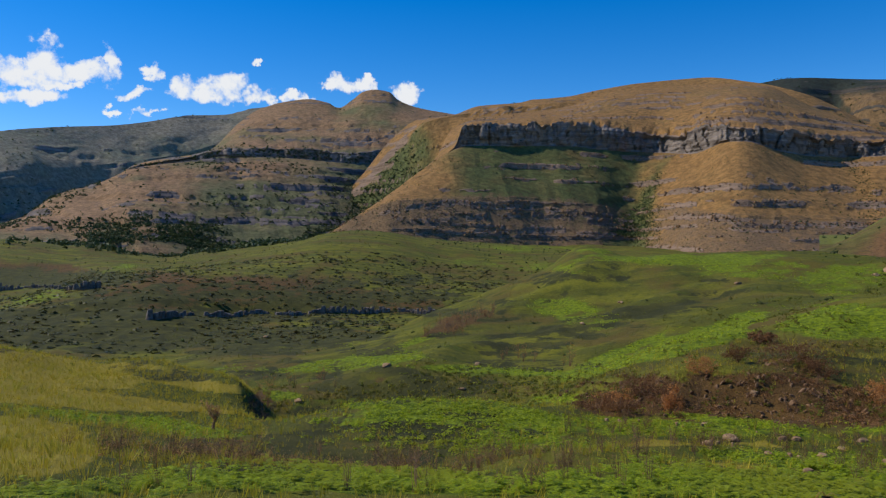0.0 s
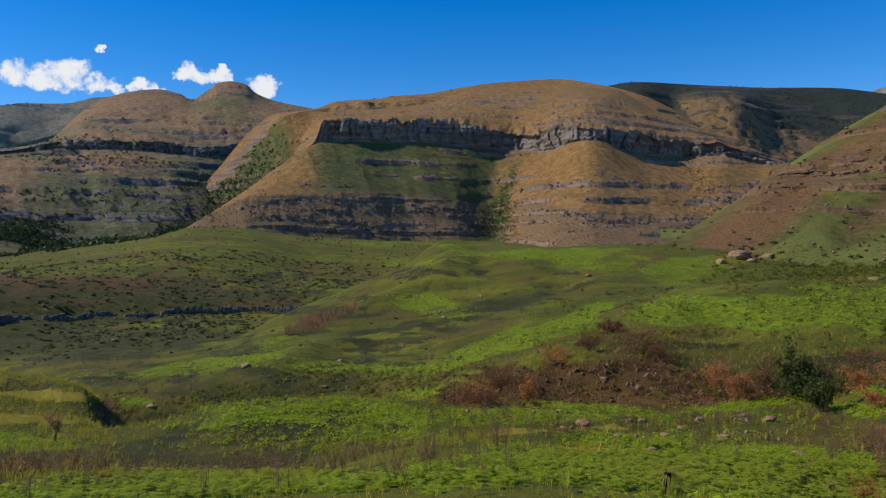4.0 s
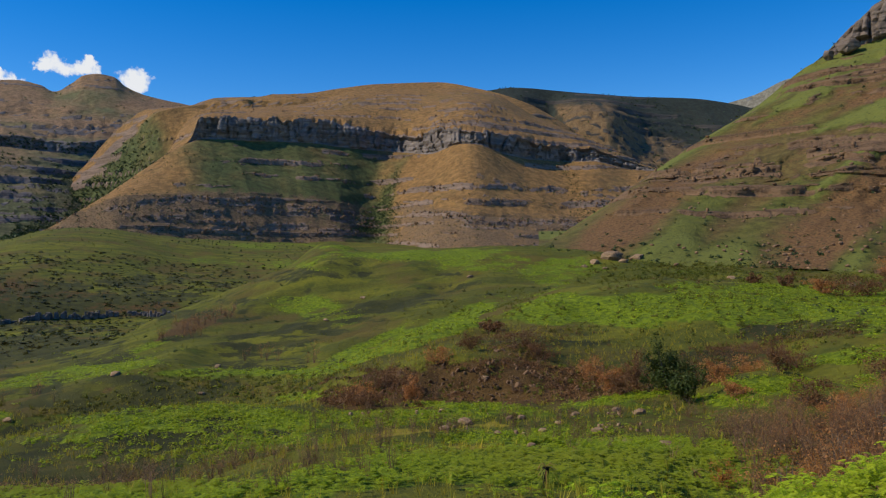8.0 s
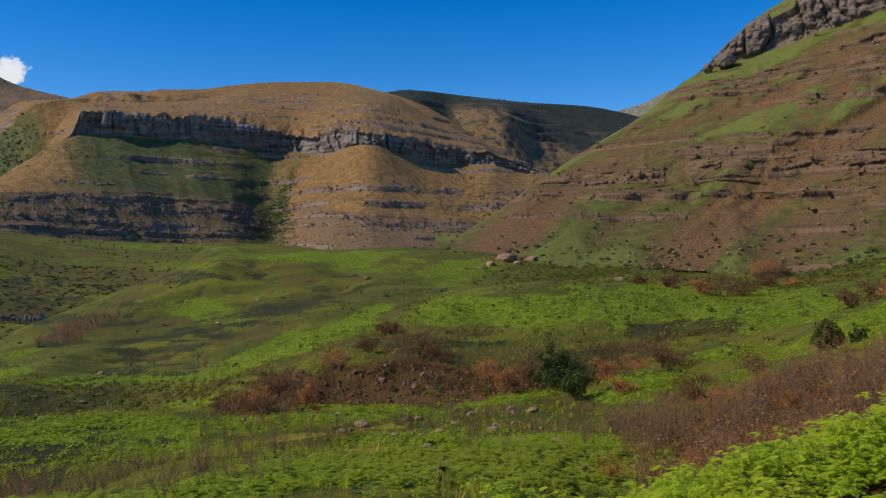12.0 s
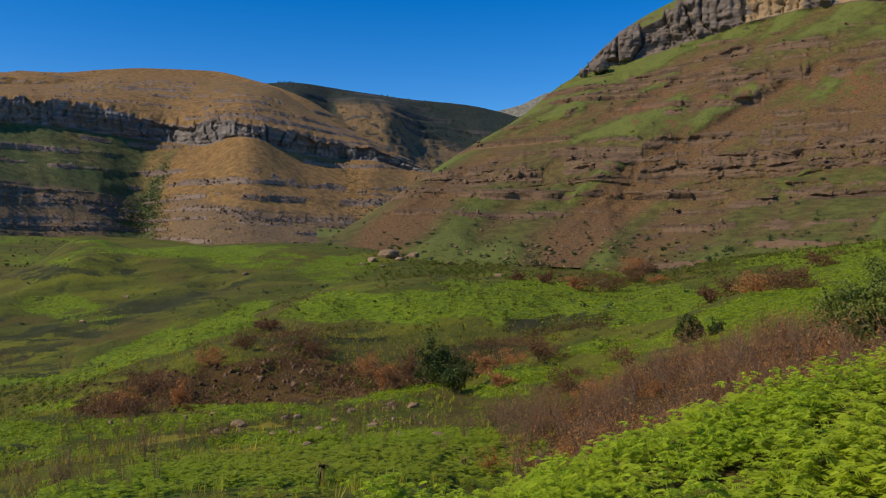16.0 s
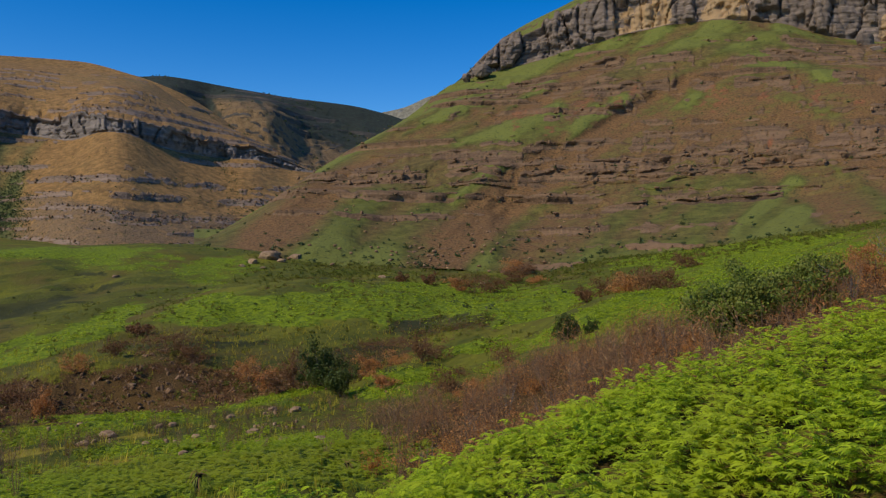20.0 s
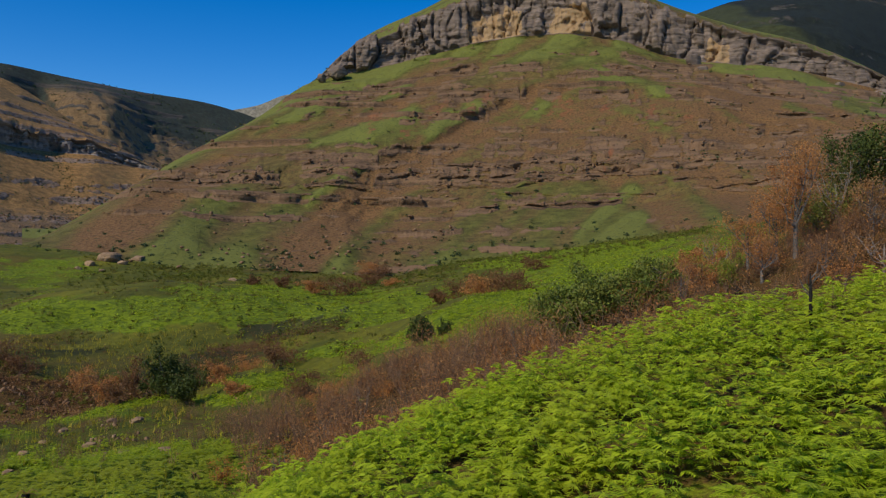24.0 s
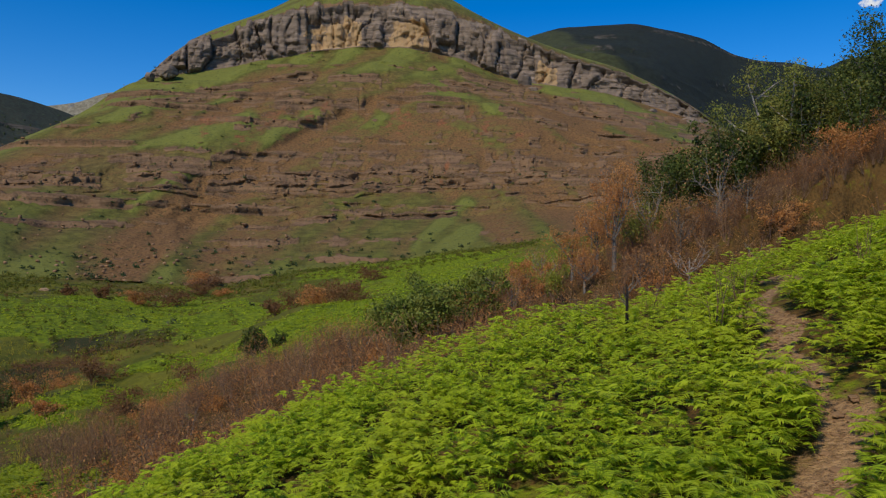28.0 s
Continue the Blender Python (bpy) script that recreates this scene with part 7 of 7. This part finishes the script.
tree("rust_bush", "orange and rust coloured bush above the ferns", place(73.4, 52), 3.0, 1.9, M_RUST, M_CHAR, 3000, 0.075, 0.07, 0.2, seed=11)
tree("yellow_bush", "fresh yellow green bush among scorched shrubs", place(75.0, 47), 2.6, 1.2, M_YELLOW, M_CHAR, 1800, 0.07, 0.05, 0.25, seed=12)
tree("round_bush", "large rounded glossy green bush behind the ferns", place(65.0, 46), 4.5, 2.7, M_BUSH, M_BARK, 15000, 0.115, 0.12, 0.1, seed=13, dense=0.95, limbs=17)
tree("round_bush", "green bush beside the large rounded bush", place(69.4, 49), 3.6, 2.4, M_BUSH, M_BARK, 8000, 0.115, 0.1, 0.15, seed=14, dense=0.95, limbs=12)
tree("lone_bush", "small dark green tree in the meadow", place(53.2, 78), 3.5, 1.35, M_TREE, M_BARK, 3600, 0.15, 0.09, 0.05, lean=0.1, seed=15, dense=1.1, limbs=12)
tree("lone_bush", "low dark green bush in the meadow", place(55.0, 80), 1.9, 0.9, M_TREE, M_BARK, 900, 0.14, 0.06, 0.02, seed=16, dense=1.3)
tree("bank_tree", "dark green tree in the burnt bank", place(35.3, 84), 6.0, 2.6, M_TREE, M_BARK, 4200, 0.16, 0.14, 0.04, seed=17, dense=1.1, limbs=8)
tree("bank_tree", "low dark green tree below the bank", place(36.4, 78), 3.4, 1.5, M_TREE, M_BARK, 2200, 0.15, 0.1, 0.03, seed=18, dense=1.2)
for i, (a, r0, h, w) in enumerate(((31.2, 86, 4.2, 1.5), (33.0, 84, 4.6, 1.3), (26.0, 96, 2.6, 2.2), (38.6, 84, 2.6, 1.4), (42.5, 84, 2.8, 1.5), (22.5, 118, 2.0, 2.4), (16.5, 80, 3.2, 1.4),
                                   (46.4, 222, 5.6, 6.0), (48.0, 226, 5.0, 5.0), (45.2, 224, 4.0, 4.0), (59.0, 118, 4.4, 4.2), (60.4, 112, 3.8, 3.6), (57.4, 124, 3.6, 3.4), ) + ((61.6, 216, 4.0, 5.0), (50.4, 282, 6.5, 6.0), (49.2, 284, 6.0, 5.0), (24.2, 98, 3.0, 3.6), (25.4, 99, 2.6, 2.6), (12.5, 84, 2.6, 2.4), (14.5, 88, 2.8, 2.6), (16.0, 84, 2.4, 2.2), (18.5, 92, 2.6, 2.2), (11.0, 80, 2.0, 2.4), (13.0, 78, 2.0, 2.2), (29.8, 92, 3.0, 2.0), (31.8, 82, 3.0, 1.6), (38.0, 88, 2.6, 2.4), (40.5, 94, 2.4, 2.4), (43.6, 98, 2.4, 2.4), (44.5, 74, 2.6, 2.2), (46.2, 70, 2.4, 2.0), (49.0, 72, 2.4, 2.0), (21.0, 96, 2.2, 1.8), (39.6, 76, 1.8, 1.6), (43.0, 232, 4.0, 2.4), (49.4, 262, 4.5, 5.0), (51.0, 258, 4.0, 4.0), (41.0, 236, 3.5, 2.6), (56.0, 132, 4.0, 3.4), (58.0, 134, 3.6, 3.0), (54.6, 128, 3.0, 2.2))):
    tree("scorched_bush", "rounded bush with scorched reddish brown leaves", place(a, r0), h, w, M_DARKRED if i % 3 else M_RUST, M_CHAR, 1500, 0.10 if r0 < 105 else 0.17 if r0 < 180 else 0.24, 0.07, 0.04, seed=40 + i, dense=1.25)

# half-burnt thicket trees between the bushes and the wood
for i, (a, r0, h, w, n, m) in enumerate(((72.0, 58, 3.0, 1.8, 700, 1), (74.2, 60, 3.6, 1.6, 500, 0), (77.3, 48, 3.0, 1.5, 700, 1), (79.2, 58, 5.2, 1.9, 900, 1), (81.8, 54, 5.4, 1.8, 400, 0), (82.4, 46, 3.0, 1.6, 600, 1),
                                         (84.6, 47, 3.0, 1.8, 300, 0), (85.2, 56, 5.6, 2.6, 2600, 2), (86.0, 46, 2.2, 1.6, 300, 0), (87.8, 55, 5.2, 2.6, 2600, 2), (89.2, 48, 2.4, 1.8, 300, 0), (91.6, 56, 5.2, 2.8, 2600, 2), (92.6, 48, 2.6, 1.8, 700, 1), (95.8, 50, 2.6, 1.8, 800, 1), (98.0, 52, 3.0, 2.0, 900, 1))):
    tree(("bare_tree", "scorched_tree", "understorey_bush")[m], ("grey bare tree with few dry leaves", "scorched tree holding rust brown leaves", "dark green bush in the wood's shade")[m], place(a, r0), h, w,
         (M_DRY, M_RUST, M_TREE)[m], M_PALE_BARK if m == 0 else M_BARK, n * (2 if m < 2 else 1), 0.06 if m < 2 else 0.15, 0.08, 0.3, seed=120 + i, limbs=7)

for i, (a, r0, h) in enumerate(((81.2, 47, 3.4), (84.0, 49, 3.0), (86.4, 50, 3.4), (88.4, 51, 3.0), (93.6, 52, 2.8), (77.0, 45, 2.6))):
    tree("bare_tree", "leafless grey tree before the dark wood", place(a, r0), h * 0.85, 1.4, M_DRY, M_BARK, 200, 0.06, 0.05, 0.3, seed=300 + i, limbs=9)

# dark shrubs that fill the wood below the crowns
for i in range(16):
    a = 81.6 + 1.05 * i
    m = M_TREE if i % 4 else M_TREE_PALE
    tree("understorey_bush", "dark dense shrub filling the wood below the crowns", place(a, 54 + 7 * ((i * 0.618) % 1)), 4.8 + 2.0 * ((i * 0.377) % 1), 2.4, m, M_BARK, 2400, 0.115, 0.08, 0.05, seed=220 + i, dense=1.25)
# orange dead bushes standing out of the thicket
for i, (a, r0, h) in enumerate(((47.2, 42, 1.6), (53.4, 36, 1.1), (44.2, 36, 1.5), (50.4, 52, 2.0), (38.8, 36, 1.2), (57.0, 44, 1.4), (62.0, 46, 1.5), (71.6, 44, 1.7), (94.0, 47, 2.0), (97.0, 50, 2.2))):
    tree("orange_bush", "dead bush still holding orange brown leaves", place(a, r0), h, h * 0.6, M_ORANGE, M_CHAR, 900, 0.045, 0.03, 0.1, seed=260 + i, dense=1.2)



def cabbage_tree(label, at, trunk, spread, seed):
    """A short charred stem with a rosette of long drooping blades."""
    g = np.random.default_rng(seed)
    thing = tagged(new("cabbage_tree"), label, "shrub")
    thing.location = at
    part("trunk", tube([(0, 0, -0.2), (0.02, 0, trunk * 0.5), (0.05, 0.02, trunk)], [0.13, 0.11, 0.13], 8), M_CHARCOAL, thing)
    for k in range(34):
        a, up, l = g.uniform(0, 6.28), g.uniform(-0.5, 1.2), spread * g.uniform(0.7, 1.1)
        c, w = np.array([math.cos(a), math.sin(a), 0]), np.array([-math.sin(a), math.cos(a), 0]) * 0.028
        pts = [np.array([0.05, 0.02, trunk]) + c * l * q + np.array([0, 0, l * (up * q - 1.0 * q * q)]) for q in (0, 0.35, 0.7, 1.0)]
        V, Q = [], []
        for i, p in enumerate(pts):
            V += [p - w * (1 - 0.3 * i), p + w * (1 - 0.3 * i)]
        Q = [[2 * i, 2 * i + 1, 2 * i + 3, 2 * i + 2] for i in range(3)]
        part("leaf_blade", (np.array(V), Q), M_YELLOW if k % 3 else M_DRY, thing)
    return thing


M_CHARCOAL = plain_material("charcoal_stem", (0.035, 0.028, 0.024), (0.015, 0.013, 0.012), 14.0)
cabbage_tree("charred stem with drooping yellow green blades in the bracken", ground_at(26.4, -17.2, 20.0), 0.75, 0.75, 71)
cabbage_tree("low charred stem with ragged yellow blades in the bracken", ground_at(36.9, -16.4, 20.0), 0.5, 0.6, 72)
tree("small_tree", "small dark wind-bent tree at the mound's foot", ground_at(-16.6, -12.3, 50.0), 2.4, 0.9, M_DRY, M_CHAR, 300, 0.1, 0.12, 0.35, lean=0.4, seed=73, limbs=5)

# boulders, by heading and angle below the eye; sizes in metres
for i, (a, e, size) in enumerate(((-4.2, -8.3, 0.75), (20.5, -12.8, 0.62), (31.3, -0.95, 3.6), (33.2, -1.0, 2.9), (30.2, -1.3, 2.0), (32.2, -1.2, 1.8), (29.4, -1.5, 1.4), (33.9, -0.9, 1.6), (34.8, -0.6, 1.2), (30.9, -1.7, 1.1), (43.8, -1.5, 2.1), (22.0, -9.6, 0.42), (23.8, -12.6, 0.5), (24.6, -12.5, 0.42), (28.6, -12.2, 0.5),
                                  ) + ((27.4, -12.8, 0.35), (30.2, -13.3, 0.45), (33.2, -12.0, 0.6), (26.2, -13.4, 0.4), (-10.6, -10.7, 0.7), (1.4, -10.0, 0.5), (2.6, -8.2, 0.7), (19.0, -13.2, 0.35), (31.6, -11.8, 0.45), (35.0, -14.0, 0.4),
                                  (39.5, -2.4, 1.2), (21.0, -2.2, 1.0), (10.3, -5.2, 0.8), (25.4, -14.4, 0.3), (23.0, -13.6, 0.3), (47.0, -2.9, 1.0), (-13.0, -6.0, 1.5), (13.0, -3.6, 0.9))):
    p = ground_at(a, e, 22.0)
    v, q = rock(400 + i, 0.6, 0.1)
    me = bpy.data.meshes.new("boulder")
    me.from_pydata((v * size).tolist(), [], q.tolist())
    me.materials.append(M_STONE)
    ob = tagged(new("boulder", me), "pale weathered boulder lying in the grass" if size < 2 else "large pale sandstone boulder at the hill's foot", "boulder", "boulders")
    ob.location = p - Vector((0, 0, 0.1 * size))
    ob.rotation_euler = (0, 0, i * 1.7)

# great blocks fallen from the cliff: heading, angle up, distance, radius
for i, (a, e, d, size) in enumerate(CLIFF_BLOCKS):
    v, q = rock(800 + i, 0.8, 0.1)
    me = bpy.data.meshes.new("cliff_block")
    me.from_pydata((v * size).tolist(), [], q.tolist())
    me.materials.append(M_CLIFF)
    zone = me.color_attributes.new("zone", "FLOAT_COLOR", "POINT")
    zone.data.foreach_set("color", np.tile([1.0, 0.0, 0.0, 0.0], len(v)).astype(np.float32))
    ob = tagged(new("cliff_block", me), "huge grey sandstone block at the cliff's foot", "boulder", "fallen cliff blocks")
    ob.location = (d * math.sin(radians(a)), d * math.cos(radians(a)), d * math.tan(radians(e)) - 0.3 * size)
    ob.rotation_euler = (0.2, 0.1, i * 1.3)

# tall bare shrubs standing out of the thicket
for i in range(14):
    a, r0 = 43.0 + 2.9 * i, (33, 41, 47, 38)[i % 4]
    r0 = max(r0, float(np.interp(a, COLUMNS, FERN_EDGE)) + 4)
    (v, q), tips = twig_bush(5, 2.6, 950 + i, 0.4, 4)
    thing = tagged(new("bare_shrub"), "tall charred bare shrub in the thicket", "shrub")
    thing.location = on_ground(a, r0)
    part("branchwork", (v * np.array([1.0, 1.0, 1.0]), q), M_BARK, thing)

# ---- the fern slope in front ----
def fern_cover(az, r):
    edge = np.interp(az, COLUMNS, FERN_EDGE)
    x, y = r * np.sin(np.radians(az)), r * np.cos(np.radians(az))
    gap = smooth(0.14, 0.44, fbm(x / 1.5, y / 1.5, 0, 3, 97)) * smooth(32, 14, r) * (1 - 0.7 * smooth(93.5, 95, az))
    return smooth(edge + 3.5, edge + 1.0, r) * (1 - 0.95 * gap) * (1 - trail(az, r))


FERN_MID = [fern(0.36, 7, 1, 500 + s) for s in range(6)]
FERN_FAR = [fern(0.40, 4, 1, 540 + s) for s in range(6)]
FERN_NEAR = [fern(0.36, 13, 2, 520 + s) for s in range(6)]
for kinds, n, r0, r1 in ((FERN_MID, 7400, 12.0, 24), (FERN_FAR, 9500, 24, 50)):
    az, r = sow(n, 30, 106, r0, r1, fern_cover)
    size = rng.uniform(0.55, 0.98, len(az)) * (0.75 + 0.5 * vnoise(az * r / 60, r / 1.5, 0, 5))
    scatter("fern_slope", [f[0] for f in kinds], polar(az, r), size, M_FERN, "dense bright green bracken covering the slope", "ferns", tilt=0.22, high=rng.uniform(0.75, 1.55, len(az)))
az, r = sow(900, 60, 106, 6.5, 12.0, fern_cover)
near_meshes = []
for leaves, stalks in FERN_NEAR:
    pair = []
    for nm, (v, q), mat in (("frond", leaves, M_FERN), ("stalk", stalks, M_STEM)):
        me = bpy.data.meshes.new(nm)
        me.from_pydata(np.asarray(v).tolist(), [], [list(f) for f in q])
        me.materials.append(mat)
        pair.append(me)
    near_meshes.append(pair)
order = np.argsort(r)[:260]
for i in order:
    p = on_ground(float(az[i]), float(r[i]))
    pair = near_meshes[int(rng.integers(0, 6))]
    thing = tagged(new("fern"), "bright green bracken fern growing on dark soil", "fern", "ferns on the slope")
    s = float(rng.uniform(0.75, 1.15))
    thing.matrix_basis = pose(p.x, p.y, p.z, rng.normal(0, 6), rng.normal(0, 6), rng.uniform(0, 360)) @ Matrix.Diagonal((s, s, s, 1))
    part("foliage", pair[0], None, thing)
    part("stalk", pair[1], None, thing)
rest = np.argsort(r)[260:]
if len(rest):
    scatter("fern_slope_edge", [f[0] for f in FERN_NEAR], polar(az[rest], r[rest]), rng.uniform(0.75, 1.15, len(rest)), M_FERN, "bracken ferns beside the path", "ferns", tilt=0.12)

# bare saplings and the charred stump standing in the ferns
for a, r0, h, st, lab in ((86.2, 20, 2.3, 5, "thin bare sapling in the ferns"), (88.0, 21, 2.0, 6, "thin bare sapling in the ferns"), (95.5, 22, 1.7, 5, "thin bare sapling beside the path"),
                          (82.0, 27, 1.6, 5, "thin bare sapling in the ferns"), (-22.8, 34, 2.4, 4, "dead bare shrub in the bracken"), (-2.0, 32, 2.0, 6, "dead bare shrub in the bracken"), (-7.0, 31, 1.6, 7, "dead bare shrub in the bracken"), (-18.0, 31, 1.4, 6, "dead bare shrub in the bracken")):
    (v, q), tips = twig_bush(st, h, int(a * 10 + 900), 0.22, 3)
    thing = tagged(new("bare_sapling"), lab, "sapling")
    thing.location = on_ground(a, r0)
    part("branchwork", (v, q), M_CHAR, thing)
stump = tagged(new("charred_stump"), "tall charred stump with a grey twiggy head in the ferns", "stump")
stump.location = on_ground(80.3, 24)
part("trunk", tube([(0, 0, -0.3), (0.02, 0.01, 0.9), (-0.04, 0.0, 1.5), (0.03, 0.02, 1.9)], [0.06, 0.05, 0.045, 0.02], 8), M_CHARCOAL, stump, "black charred trunk")
for i in range(7):
    a, h = i * 0.95, 1.1 + 0.11 * i
    b = np.array([0.0, 0.0, h])
    m = b + np.array([0.22 * math.cos(a), 0.22 * math.sin(a), 0.18])
    e = m + np.array([0.12 * math.cos(a + 0.5), 0.12 * math.sin(a + 0.5), 0.3])
    part("branch", tube([b, m, e], [0.02, 0.013, 0.004], 5), M_BARK, stump, "grey bare branch")

# stones and fallen leaves on the path
for i in range(26):
    r0 = 5.5 + 0.6 * i
    a = float(93.4 - 3.4 * smooth(11, 22, r0) + 0.8 * smooth(22, 28, r0) + 0.5 * math.sin(r0) + 2.4 * (vnoise(r0 * 1.1, 0, 0, 8) - 0.5)) + rng.normal(0, 0.7)
    v, q = rock(700 + i, 0.4, 0.1)
    me = bpy.data.meshes.new("path_stone")
    me.from_pydata((v * float(rng.uniform(0.05, 0.16))).tolist(), [], q.tolist())
    me.materials.append(M_REDSTONE)
    ob = tagged(new("path_stone", me), "flat brown stone on the earth path", "stone", "stones on the path")
    ob.location = on_ground(a, r0)
    ob.rotation_euler = (0, 0, i * 2.1)
az, r = sow(9000, 84, 104, 5, 26, lambda a, r: trail(a, r) * 0.8 + 0.05)
scatter("leaf_litter", [(np.array([[-1, 0, 0.3], [0, -0.5, 0.1], [1, 0, 0.4], [0, 0.5, 0.1]]), np.array([[0, 1, 2, 3]]))], polar(az, r), rng.uniform(0.02, 0.055, len(az)), M_LITTER, "dry brown fallen leaves on the path", "leaf litter", tilt=0.4)
